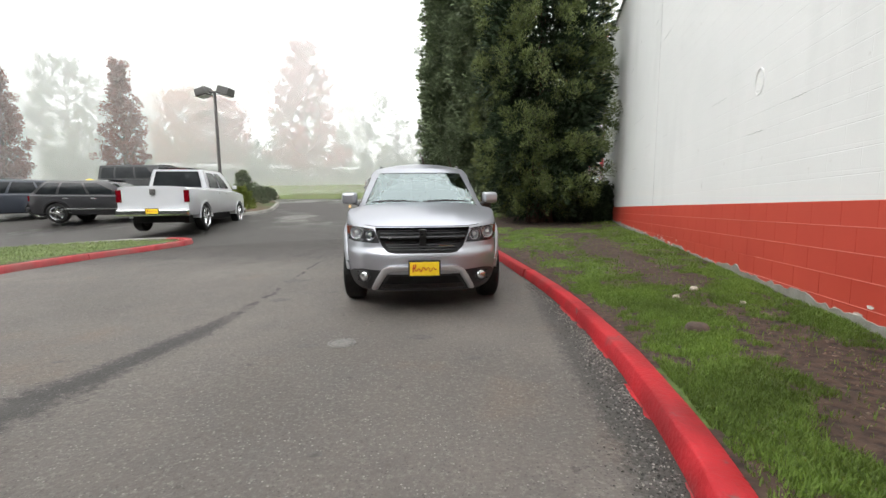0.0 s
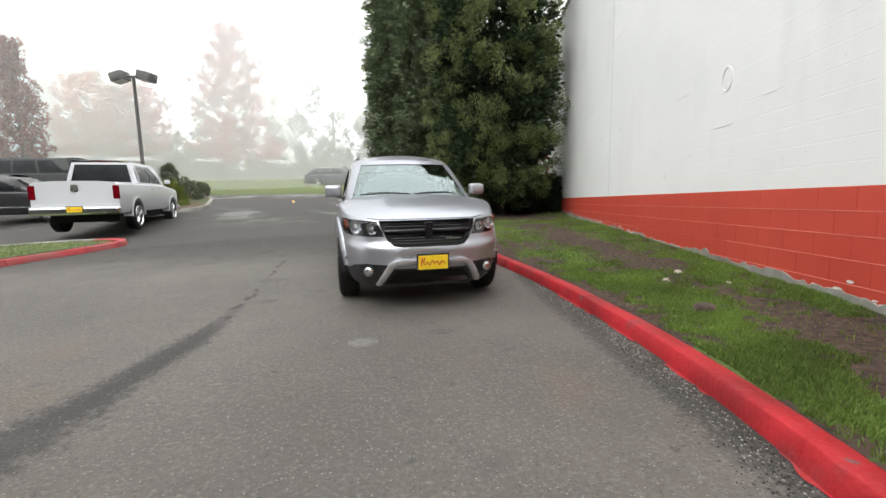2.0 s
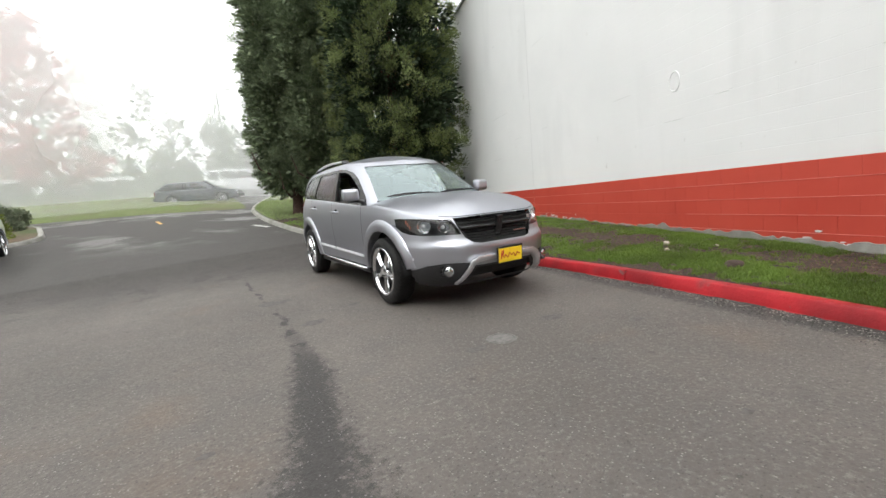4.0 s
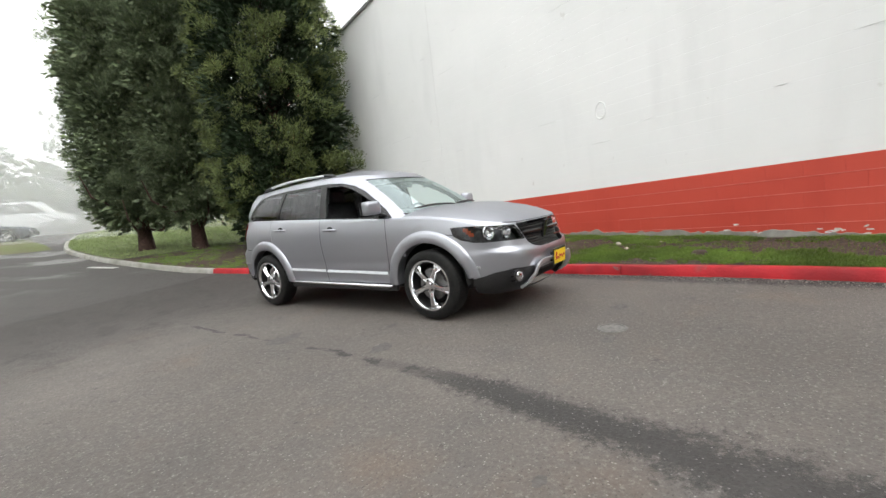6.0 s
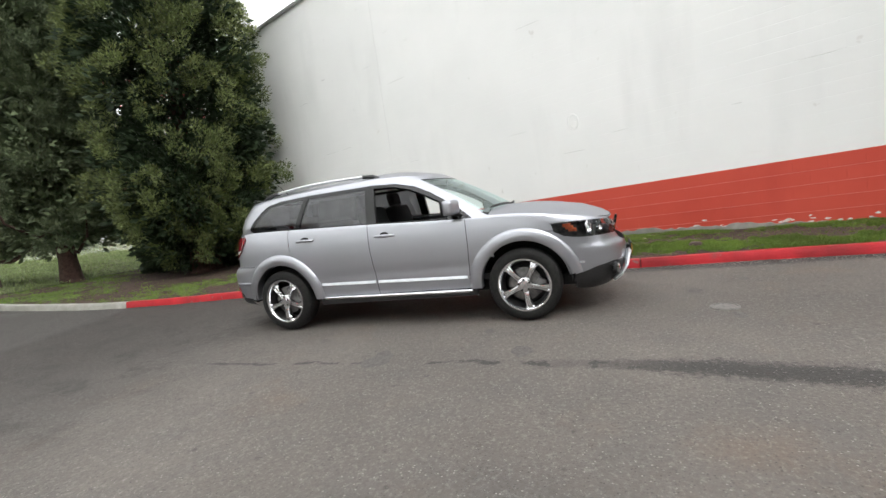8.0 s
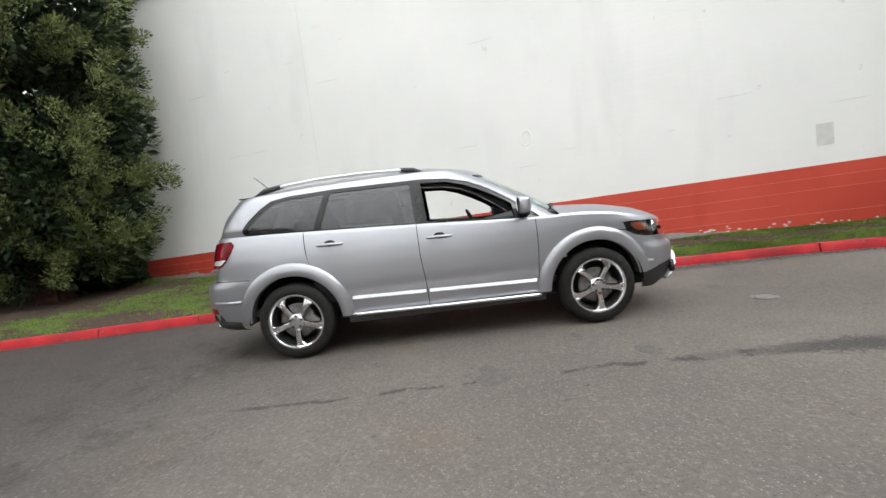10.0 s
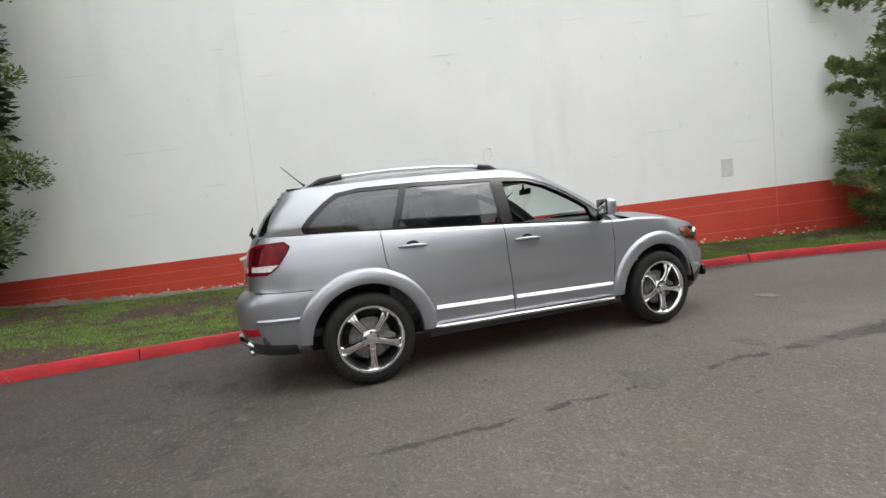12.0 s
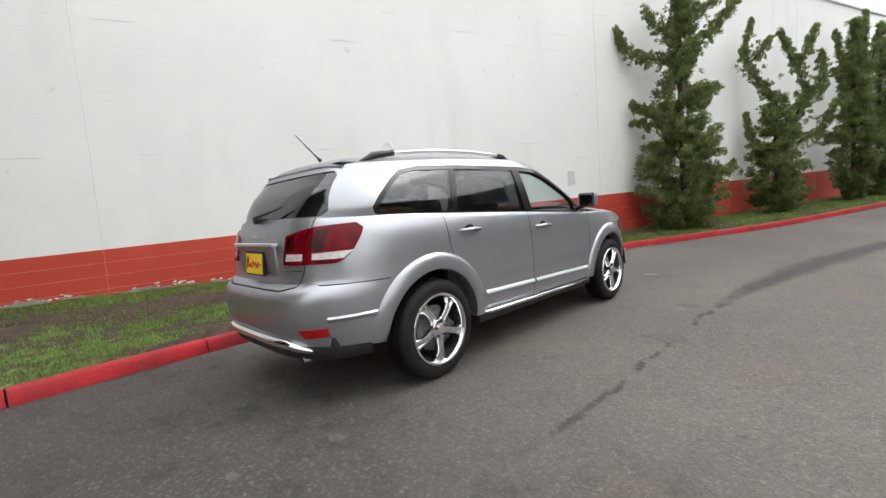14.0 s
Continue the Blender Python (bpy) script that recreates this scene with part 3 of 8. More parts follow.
# patched spots on the wall
bm = bmesh.new()
ring = [(-0.004, 0.10 * math.cos(a), 2.47 + 0.14 * math.sin(a)) for a in np.linspace(0, 2 * math.pi, 25)]
sweep(bm, ring, 0.011, 6, close=False)
add_box(bm, (0.012, 0.16, 0.10), (-0.002, 0.0, 2.42), bevel=0.004)
tagged(part("wall_patch_round", in_wall(bm), WHITE_WALL), "painted-over round patch on the white wall", "wall patch", kind="structure")
bm = bmesh.new()
add_box(bm, (0.016, 0.24, 0.36), (-0.004, -4.89, 1.62), bevel=0.006)
tagged(part("wall_patch_square", in_wall(bm), GREY_PATCH), "grey rectangular patch on the white wall", "wall patch", kind="structure")
bm = bmesh.new()
rs = np.random.default_rng(21)
for k in range(34):
    s, z = rs.uniform(-9, 11), RED_TOP + 0.2 * rs.integers(3, 26)
    ln = rs.uniform(0.15, 0.75)
    pts = [(-0.003, s + q, z + 0.006 * noise.noise(Vector((s + q * 6, z, 0)))) for q in np.linspace(0, ln, 6)]
    sweep(bm, pts, [0.0015, 0.004, 0.005, 0.004, 0.004, 0.001], 4)
tagged(part("wall_cracks", in_wall(bm), GREY_PATCH), "short open cracks along the wall's courses", "crack", kind="structure")


# added wall across the lane, out of view: darkens what the car's flank and glass reflect
CLOSE_A, CLOSE_B = np.array([-25.0, -4.6]), np.array([-8.5, -22.0])
cw = CLOSE_B - CLOSE_A
bm = bmesh.new()
add_box(bm, (float(np.linalg.norm(cw)), 0.4, 11.0), (0, 0, 5.0))
bmesh.ops.transform(bm, matrix=pose(*((CLOSE_A + CLOSE_B) / 2), 0, 0, 0, math.degrees(math.atan2(cw[1], cw[0]))), verts=bm.verts)
tagged(part("wall_across_lane", bm, surface("unseen_wall_dark_grey", (0.045, 0.048, 0.046), (0.075, 0.078, 0.072), 2.0, 0.8, 0.4, 30)), "plain dark grey wall out of view, added to darken the car's reflections", "wall", kind="structure")


# ---- grass verge between kerb and wall ----
def wall_x(y):
    return WALL_AT[0] + (y - WALL_AT[1]) * wd[0] / wd[1]


def kerb_x(y):
    return np.interp(y, np.r_[red_pts[:, 1], grey_pts[1:60, 1]], np.r_[red_pts[:, 0], grey_pts[1:60, 0]])


def bare(x, y):
    """How bare the soil lies, 0 to 1."""
    t = np.clip((x - kerb_x(y)) / np.maximum(wall_x(y) - kerb_x(y), 0.4), 0, 1)
    flat = np.ravel(x), np.ravel(y)
    n1 = np.array([noise.noise(Vector((a * 0.75, b * 0.55, 3.0))) + 0.5 * noise.noise(Vector((a * 2.3, b * 1.9, 7.0))) for a, b in zip(*flat)]).reshape(np.shape(x))
    n2 = np.array([noise.noise(Vector((a * 7, b * 7, 1.0))) + 0.6 * noise.noise(Vector((a * 17, b * 17, 2.0))) for a, b in zip(*flat)]).reshape(np.shape(x))
    band = 0.95 * np.exp(-((t - 0.64) / 0.13) ** 2) * np.interp(y, [-9, -6, 2, 4.5, 6], [0.3, 1, 1, 0.8, 0.2]) + 0.95 * np.exp(-((t - 0.06) / 0.13) ** 2) * np.interp(y, [-8, -5.8, -5, 1, 2.5, 3.2, 4], [0.3, 0.6, 1, 1, 0.9, 0.4, 0.2])
    band = band + 1.6 * np.exp(-(((x - 4.3) / 1.9) ** 2 + ((y - 8.6) / 2.0) ** 4))
    return np.clip((1.05 * n1 + band + 0.75 * n2 - 0.02) * 1.5, 0, 1)


def verge_z(x, y):
    t = np.clip((x - kerb_x(y) - 0.14) / np.maximum(wall_x(y) - kerb_x(y), 0.6), 0, 1)
    base = ground_z(kerb_x(y), y) + KERB_H - 0.02
    rise = np.interp(y, [-30, -12, -6, -2, 3, 8, 12], [0.05, 0.05, 0.07, 0.17, 0.22, 0.10, 0.03])
    flat = np.ravel(x), np.ravel(y)
    bumps = np.array([noise.noise(Vector((a * 1.3, b * 1.3, 0.0))) * 0.02 + noise.noise(Vector((a * 5, b * 5, 4.0))) * 0.008 for a, b in zip(*flat)]).reshape(np.shape(x))
    return base + rise * t + bumps


def strip(name, ys, inner, outer, nu, zf, mat, label):
    us = np.linspace(0, 1, nu)
    gy, gu = np.meshgrid(ys, us, indexing="ij")
    gx = inner(gy) * (1 - gu) + outer(gy) * gu
    v = np.c_[gx.ravel(), gy.ravel(), zf(gx, gy).ravel()]
    i = (np.arange(len(ys) - 1)[:, None] * nu + np.arange(nu - 1)).ravel()
    ob = raw(name, v, np.c_[i, i + 1, i + nu + 1, i + nu], mat, smooth=True)
    return tagged(ob, label, "grass", kind="structure"), v


def verge_material():
    """Soil and turf, told apart by the mesh's own bareness."""
    m, n, l, b = nodes_of("verge_soil")
    tc = n.new("ShaderNodeTexCoord")
    at = n.new("ShaderNodeAttribute")
    at.attribute_name = "bare"

    def ramp(scale, a, c):
        t = n.new("ShaderNodeTexNoise")
        t.inputs["Scale"].default_value, t.inputs["Detail"].default_value = scale, 6
        l.new(tc.outputs["Object"], t.inputs["Vector"])
        r = n.new("ShaderNodeValToRGB")
        r.color_ramp.elements[0].position, r.color_ramp.elements[1].position = 0.35, 0.65
        r.color_ramp.elements[0].color, r.color_ramp.elements[1].color = (*a, 1), (*c, 1)
        l.new(t.outputs["Fac"], r.inputs["Fac"])
        return r.outputs["Color"], t.outputs["Fac"]
    soil, h = ramp(16, (0.020, 0.012, 0.008), (0.070, 0.041, 0.028))
    turf, _ = ramp(9, (0.045, 0.07, 0.015), (0.10, 0.145, 0.032))
    mx = n.new("ShaderNodeMix")
    mx.data_type = "RGBA"
    worn, worn2, edge = n.new("ShaderNodeTexNoise"), n.new("ShaderNodeMath"), n.new("ShaderNodeMapRange")
    worn.inputs["Scale"].default_value, worn.inputs["Detail"].default_value = 14, 6
    l.new(tc.outputs["Object"], worn.inputs["Vector"])
    worn2.operation = "ADD"
    l.new(at.outputs["Fac"], worn2.inputs[0])
    l.new(worn.outputs["Fac"], worn2.inputs[1])
    edge.inputs["From Min"].default_value, edge.inputs["From Max"].default_value = 0.72, 0.98
    l.new(worn2.outputs[0], edge.inputs["Value"])
    l.new(edge.outputs["Result"], mx.inputs["Factor"])
    l.new(turf, mx.inputs[6])
    l.new(soil, mx.inputs[7])
    l.new(mx.outputs[2], b.inputs["Base Color"])
    b.inputs["Roughness"].default_value = 0.95
    bp = n.new("ShaderNodeBump")
    bp.inputs["Strength"].default_value, bp.inputs["Distance"].default_value = 0.9, 0.02
    l.new(h, bp.inputs["Height"])
    l.new(bp.outputs["Normal"], b.inputs["Normal"])
    return m


VERGE = verge_material()
verge, vv = strip("verge", np.r_[np.arange(-30, -8, 0.3), np.arange(-8, 12, 0.09)], lambda y: kerb_x(y) + 0.13, lambda y: wall_x(y) + 0.05, 44, verge_z, VERGE, "grassy verge with worn patches of brown soil")
ba = verge.data.attributes.new("bare", "FLOAT", "POINT")


def worn_turf(x, y):
    """Bare bands plus ragged patches where the grass has thinned."""
    patch = np.array([0.95 * noise.noise(Vector((a * 2.1, b * 1.5, 9.0))) + 0.75 * noise.noise(Vector((a * 6.5, b * 5.0, 2.0))) for a, b in zip(x, y)])
    return np.clip(bare(x, y) + np.clip(patch * 1.7 - 0.05, 0, 0.85), 0, 1)


bv = worn_turf(vv[:, 0], vv[:, 1])
ba.data.foreach_set("value", bv)


def blades(name, n, ys, xs, zf, mat, label, h=(0.03, 0.08), thin=None, seed=1, w=0.004):
    """Grass blades as small bent tapers; thin(x, y): chance that a blade is missing."""
    r = np.random.default_rng(seed)
    y = r.uniform(ys[0], ys[1], n)
    lo, hi = xs(y)
    x = lo + (hi - lo) * r.random(n)
    if thin is not None:
        keep = r.random(n) > thin(x, y)
        x, y = x[keep], y[keep]
    z = zf(x, y)
    n = len(x)
    a, hh = r.uniform(0, 2 * np.pi, n), r.uniform(h[0], h[1], n)
    lean = r.uniform(0.1, 0.9, n) * hh
    ww = r.uniform(0.6, 1.4, n) * w
    dx, dy = np.cos(a), np.sin(a)
    base = np.c_[x, y, z - 0.004]
    sd = np.c_[-dy, dx, np.zeros(n)] * ww[:, None]
    mid = base + np.c_[dx * lean * 0.35, dy * lean * 0.35, hh * 0.6]
    tip = base + np.c_[dx * lean, dy * lean, hh]
    v = np.stack([base - sd, base + sd, mid + sd * 0.8, mid - sd * 0.8, tip], axis=1).reshape(-1, 3)
    k = np.arange(n)[:, None] * 5
    f = np.concatenate([k + np.array([[0, 1, 2]]), k + np.array([[0, 2, 3]]), k + np.array([[3, 2, 4]])])
    ob = raw(name, v, f, mat)
    return tagged(ob, label, "grass", kind="stuff")


def thin_of(x, y):
    return np.clip(worn_turf(x, y) * 0.985, 0, 1)


verge_span = lambda y: (kerb_x(y) + 0.17, wall_x(y) - 0.03)
blades("grass_verge_near", 270000, (-6.8, -1.2), verge_span, verge_z, GRASS, "green grass with bare soil between", (0.010, 0.042), thin_of, 3, 0.0026)
blades("grass_verge_far", 120000, (-1.2, 12), verge_span, verge_z, GRASS, "short green grass beside the wall", (0.012, 0.046), thin_of, 4, 0.0042)
blades("grass_verge_end", 40000, (-26, -6.8), verge_span, verge_z, GRASS, "strip of grass under the trimmed junipers", (0.02, 0.05), thin_of, 5, 0.006)


# lawn round the conifers, behind the grey kerb
def lawn_left(y):
    return np.interp(y, grey_pts[:, 1], grey_pts[:, 0]) + 0.13


def lawn_z(x, y):
    return ground_z(x, y) + 0.13 + 0.0 * x


lawn, _ = strip("lawn", np.arange(11.9, 32.5, 0.3), lawn_left, lambda y: 0 * y + 30.0, 24, lawn_z, TURF, "pale green lawn round the conifers")
blades("grass_lawn", 36000, (11.8, 27), lambda y: (lawn_left(y) + 0.05, lawn_left(y) + 9), lawn_z, DEWY, "pale dewy lawn behind the bare kerb", (0.03, 0.08), None, 6, 0.009)


# island of pale grass
def island_x(y):
    k = int(np.argmax(isl_pts[:, 0]))
    return np.interp(y, isl_pts[:k + 1, 1], isl_pts[:k + 1, 0])


isl, _ = strip("island_turf", np.arange(-6.5, 5.0, 0.25), lambda y: 0 * y - 17.0, lambda y: island_x(y) - 0.12, 30, lambda x, y: ground_z(x, y) + 0.13, TURF, "island of pale dewy grass inside the kerb")
blades("grass_island", 32000, (-4, 4.9), lambda y: (0 * y - 14.0, island_x(y) - 0.16), lambda x, y: ground_z(x, y) + 0.13, DEWY, "pale dewy grass on the island", (0.02, 0.06), None, 8, 0.008)

# rising bank beyond the lot
bank = grid_mesh("bank", np.r_[-160:-40:12j, -38:0.5:1.75, 0.5:0.6:2j], np.r_[19.8:60:1.2, 64:150:10.0], lambda x, y: ground_z(x, y) + 0.10 - 0.25 * (y < 20) + 0.25 * np.clip((y - 20) / 6, 0, 1), TURF)
tagged(bank, "grass bank rising behind the lot", "grass", kind="structure")


# ---- vehicle materials ----
def car_paint(name, c, metal=0.6, rough=0.35, coat=1.0):
    m, n, l, b = nodes_of(name)
    b.inputs["Metallic"].default_value = metal
    b.inputs["Coat Weight"].default_value, b.inputs["Coat Roughness"].default_value = coat, 0.04
    if metal:
        b.inputs["Specular Tint"].default_value = (0.55, 0.55, 0.58, 1)
    tc = n.new("ShaderNodeTexCoord")
    t = n.new("ShaderNodeTexNoise")
    t.inputs["Scale"].default_value, t.inputs["Detail"].default_value = 3.0, 4
    l.new(tc.outputs["Object"], t.inputs["Vector"])
    r = n.new("ShaderNodeMapRange")
    r.inputs["To Min"].default_value, r.inputs["To Max"].default_value = rough - 0.04, rough + 0.05
    l.new(t.outputs["Fac"], r.inputs["Value"])
    l.new(r.outputs["Result"], b.inputs["Roughness"])
    rc = n.new("ShaderNodeValToRGB")
    rc.color_ramp.elements[0].color = (*[q * 0.96 for q in c], 1)
    rc.color_ramp.elements[1].color = (*[min(1, q * 1.03) for q in c], 1)
    l.new(t.outputs["Fac"], rc.inputs["Fac"])
    l.new(rc.outputs["Color"], b.inputs["Base Color"])
    return m


SILVER = car_paint("silver_metallic_paint", (0.425, 0.432, 0.468), 0.82, 0.34, 0.3)
BRIGHT = surface("bright_silver_trim", (0.66, 0.67, 0.69), (0.72, 0.73, 0.75), 20, 0.32, metal=0.7)
MOULDING = surface("pale_silver_moulding", (0.42, 0.43, 0.45), (0.48, 0.49, 0.51), 20, 0.38, metal=0.75)
CHROME = surface("chrome", (0.74, 0.75, 0.77), (0.82, 0.82, 0.84), 30, 0.07, metal=1.0)
BLACK_PLASTIC = surface("black_plastic", (0.014, 0.014, 0.015), (0.024, 0.024, 0.025), 40, 0.5, 0.15, 300)
GLOSS_BLACK = surface("gloss_black_trim", (0.008, 0.008, 0.009), (0.014, 0.014, 0.015), 20, 0.18)
RUBBER = surface("tyre_rubber", (0.006, 0.006, 0.006), (0.013, 0.0125, 0.012), 30, 0.7, 0.3, 120, spec=0.3)
SHADOW_GAP = surface("panel_gap", (0.01, 0.01, 0.01), (0.015, 0.015, 0.015), 20, 0.9)
CABIN = surface("dark_cabin_trim", (0.018, 0.018, 0.02), (0.03, 0.03, 0.032), 12, 0.8, 0.2, 200)
SEAT_CLOTH = surface("dark_seat_cloth", (0.025, 0.025, 0.028), (0.045, 0.045, 0.05), 60, 0.9, 0.4, 250)
DASH = surface("grey_dash", (0.045, 0.046, 0.05), (0.065, 0.066, 0.07), 12, 0.7, 0.2, 200)
CLEAR = glass_material("clear_glass", (0.80, 0.90, 0.88), ior=2.7, gloss=(0.86, 1.0, 1.0))
TINT = glass_material("privacy_glass", (0.13, 0.13, 0.14), ior=1.95, gloss=(0.93, 0.93, 0.97))
LENS = glass_material("lamp_lens", (0.92, 0.93, 0.94))
RED_LENS = surface("red_lamp_lens", (0.10, 0.0015, 0.005), (0.18, 0.003, 0.008), 14, 0.08, spec=0.2)
REFLECTOR = surface("red_reflector", (0.30, 0.006, 0.010), (0.42, 0.012, 0.016), 30, 0.12, spec=0.3)
DARK_RED = surface("dark_red_lens", (0.03, 0.002, 0.004), (0.06, 0.003, 0.007), 14, 0.1, spec=0.25)
AMBER = surface("amber_reflector", (0.30, 0.05, 0.02), (0.40, 0.09, 0.03), 40, 0.3)
LAMP_DARK = surface("smoked_reflector", (0.03, 0.031, 0.034), (0.11, 0.112, 0.118), 16, 0.3, metal=0.7)
LAMP_CHROME = surface("lamp_reflector", (0.55, 0.56, 0.58), (0.75, 0.76, 0.78), 18, 0.15, metal=1.0)
PLATE_YELLOW = surface("yellow_plate", (0.85, 0.58, 0.02), (0.9, 0.64, 0.03), 30, 0.45)
PLATE_RED = surface("red_print", (0.45, 0.02, 0.02), (0.5, 0.03, 0.03), 30, 0.5)
LAMP_CLEAR = surface("clear_lamp_lens", (0.55, 0.52, 0.52), (0.7, 0.68, 0.67), 40, 0.15, coat=1.0)
STICKER = surface("white_paper", (0.62, 0.63, 0.62), (0.68, 0.69, 0.68), 20, 0.6)
WHEEL_DARK = surface("dark_wheel_barrel", (0.018, 0.018, 0.019), (0.035, 0.035, 0.036), 20, 0.5, metal=0.3)
STEEL = surface("brake_steel", (0.12, 0.12, 0.12), (0.20, 0.195, 0.19), 30, 0.45, metal=0.8)

WB = 1.44
HUB_Z = 0.362


def se_outline(yf, ycf, ycr, yr, w, nf, nr, u):
    """Plan outline point for u in 0..3: nose centre, along one flank, to tail centre."""
    if u <= 1:
        a = u * math.pi / 2
        return w * math.sin(a) ** (2 / nf), ycf - (ycf - yf) * max(0.0, math.cos(a)) ** (2 / nf)
    if u <= 2:
        return w, ycf + (ycr - ycf) * (u - 1)
    a = (3 - u) * math.pi / 2
    return w * max(0.0, math.sin(a)) ** (2 / nr), ycr + (yr - ycr) * max(0.0, math.cos(a)) ** (2 / nr)


def lerp(v, xs, ys):
    return float(np.interp(v, xs, ys))


def smooth_lerp(v, xs, ys):
    """Monotone-looking smooth curve through the given stations."""
    if v <= xs[0]:
        return ys[0]
    if v >= xs[-1]:
        return ys[-1]
    i = max(k for k in range(len(xs) - 1) if xs[k] <= v)
    def slope(k):
        if k == 0:
            return (ys[1] - ys[0]) / (xs[1] - xs[0])
        if k == len(xs) - 1:
            return (ys[-1] - ys[-2]) / (xs[-1] - xs[-2])
        a, b = (ys[k] - ys[k - 1]) / (xs[k] - xs[k - 1]), (ys[k + 1] - ys[k]) / (xs[k + 1] - xs[k])
        return 0 if a * b <= 0 else 2 * a * b / (a + b)
    h = xs[i + 1] - xs[i]
    t = (v - xs[i]) / h
    m0, m1 = slope(i) * h, slope(i + 1) * h
    return (2 * t ** 3 - 3 * t ** 2 + 1) * ys[i] + (t ** 3 - 2 * t ** 2 + t) * m0 + (-2 * t ** 3 + 3 * t ** 2) * ys[i + 1] + (t ** 3 - t ** 2) * m1


US = np.r_[np.linspace(0, 1, 56), np.linspace(1, 2, 60)[1:], np.linspace(2, 3, 50)[1:]]


# lower body: half width, nose and tail by height; top edge along the car
def body_w(z):
    return smooth_lerp(z, [0.24, 0.33, 0.42, 0.52, 0.66, 0.82, 0.95, 1.05, 1.12, 1.16, 1.24], [0.80, 0.845, 0.868, 0.878, 0.888, 0.892, 0.888, 0.876, 0.860, 0.845, 0.815])


def body_front(z):
    return smooth_lerp(z, [0.22, 0.30, 0.40, 0.50, 0.60, 0.655, 0.69, 0.75, 0.86, 0.93, 1.0], [-2.24, -2.34, -2.395, -2.42, -2.425, -2.414, -2.375, -2.358, -2.33, -2.29, -2.2])


def body_rear(z):
    return smooth_lerp(z, [0.30, 0.42, 0.52, 0.62, 0.72, 0.77, 0.82, 0.95, 1.10, 1.25], [2.22, 2.29, 2.33, 2.34, 2.335, 2.31, 2.25, 2.238, 2.215, 2.17])


def top_edge(y):
    return smooth_lerp(y, [-2.35, -2.2, -2.0, -1.7, -1.3, -0.95, -0.5, 0.2, 1.0, 1.8, 2.4], [0.915, 0.945, 0.99, 1.04, 1.072, 1.075, 1.097, 1.14, 1.18, 1.215, 1.225])


def bottom_edge(y):
    return smooth_lerp(y, [-2.45, -2.2, -1.95, -1.0, 0, 0.9, 1.9, 2.2, 2.45], [0.25, 0.24, 0.27, 0.36, 0.365, 0.365, 0.39, 0.41, 0.41])


def body_point(u, f):
    """Lower shell: f from 0 (bottom) to 1 (belt)."""
    _, y = se_outline(-2.4, -1.0, 1.1, 2.32, 0.88, 3.4, 4.4, u)
    z0, z1 = bottom_edge(y), top_edge(y)
    z = z0 + (z1 - z0) * f
    x, y = se_outline(body_front(z), -1.0, 1.1, body_rear(z), body_w(z), 3.4, 4.4, u)
    # a soft crease along the flank and a tucked rocker
    x -= 0.006 * math.exp(-((z - 0.60) / 0.05) ** 2) * (abs(y) < 1.2)
    if f > 0.985:
        x -= 0.008
    return x, y, z


def shell(point, fs, flange=0.0):
    bm = bmesh.new()
    rows = []
    for f in fs:
        right = [bm.verts.new((-p[0], p[1], p[2])) for p in (point(u, f) for u in US)]
        left = [bm.verts.new((p[0], p[1], p[2])) for p in (point(u, f) for u in US[1:-1])]
        rows.append(right + left[::-1])
    if flange:
        rows.append([bm.verts.new((v.co.x * (1 - flange), v.co.y * (1 - flange * 0.5), v.co.z - 0.02)) for v in rows[-1]])
    n = len(rows[0])
    for a, b in zip(rows, rows[1:]):
        for k in range(n):
            j = (k + 1) % n
            bm.faces.new((a[k], a[j], b[j], b[k]))
    return bm, rows


def inside(poly, a, b):
    c, n = False, len(poly)
    for i in range(n):
        (x1, y1), (x2, y2) = poly[i], poly[i - 1]
        if (y1 > b) != (y2 > b) and a < (x2 - x1) * (b - y1) / (y2 - y1) + x1:
            c = not c
    return c


def cut(bm, layer, poly, axis, tag, where):
    """Cuts the outline poly through the shell along an axis ('x': given as y, z; 'y': as x, z), and tags the faces inside."""
    k = 1 if axis == "x" else 0
    lo = [min(p[i] for p in poly) - 0.02 for i in (0, 1)]
    hi = [max(p[i] for p in poly) + 0.02 for i in (0, 1)]

    def near(f):
        c = f.calc_center_median()
        if not where(c):
            return False
        a = [v.co[k] for v in f.verts]
        b = [v.co.z for v in f.verts]
        return max(a) > lo[0] and min(a) < hi[0] and max(b) > lo[1] and min(b) < hi[1]
    n = len(poly)
    for i in range(n):
        (a1, b1), (a2, b2) = poly[i], poly[(i + 1) % n]
        fs = [f for f in bm.faces if near(f)]
        s = [min(a1, a2) - 0.03, max(a1, a2) + 0.03, min(b1, b2) - 0.03, max(b1, b2) + 0.03]
        fs = [f for f in fs if max(v.co[k] for v in f.verts) > s[0] and min(v.co[k] for v in f.verts) < s[1] and max(v.co.z for v in f.verts) > s[2] and min(v.co.z for v in f.verts) < s[3]]
        geom = list({e for f in fs for e in f.edges}) + list({v for f in fs for v in f.verts}) + fs
        nrm = Vector((0, b2 - b1, -(a2 - a1))) if axis == "x" else Vector((b2 - b1, 0, -(a2 - a1)))
        co = Vector((0, a1, b1)) if axis == "x" else Vector((a1, 0, b1))
        if nrm.length > 1e-6:
            bmesh.ops.bisect_plane(bm, geom=geom, dist=1e-5, plane_co=co, plane_no=nrm.normalized())
    for f in bm.faces:
        c = f.calc_center_median()
        if where(c) and inside(poly, c[k], c.z):
            f[layer] = tag


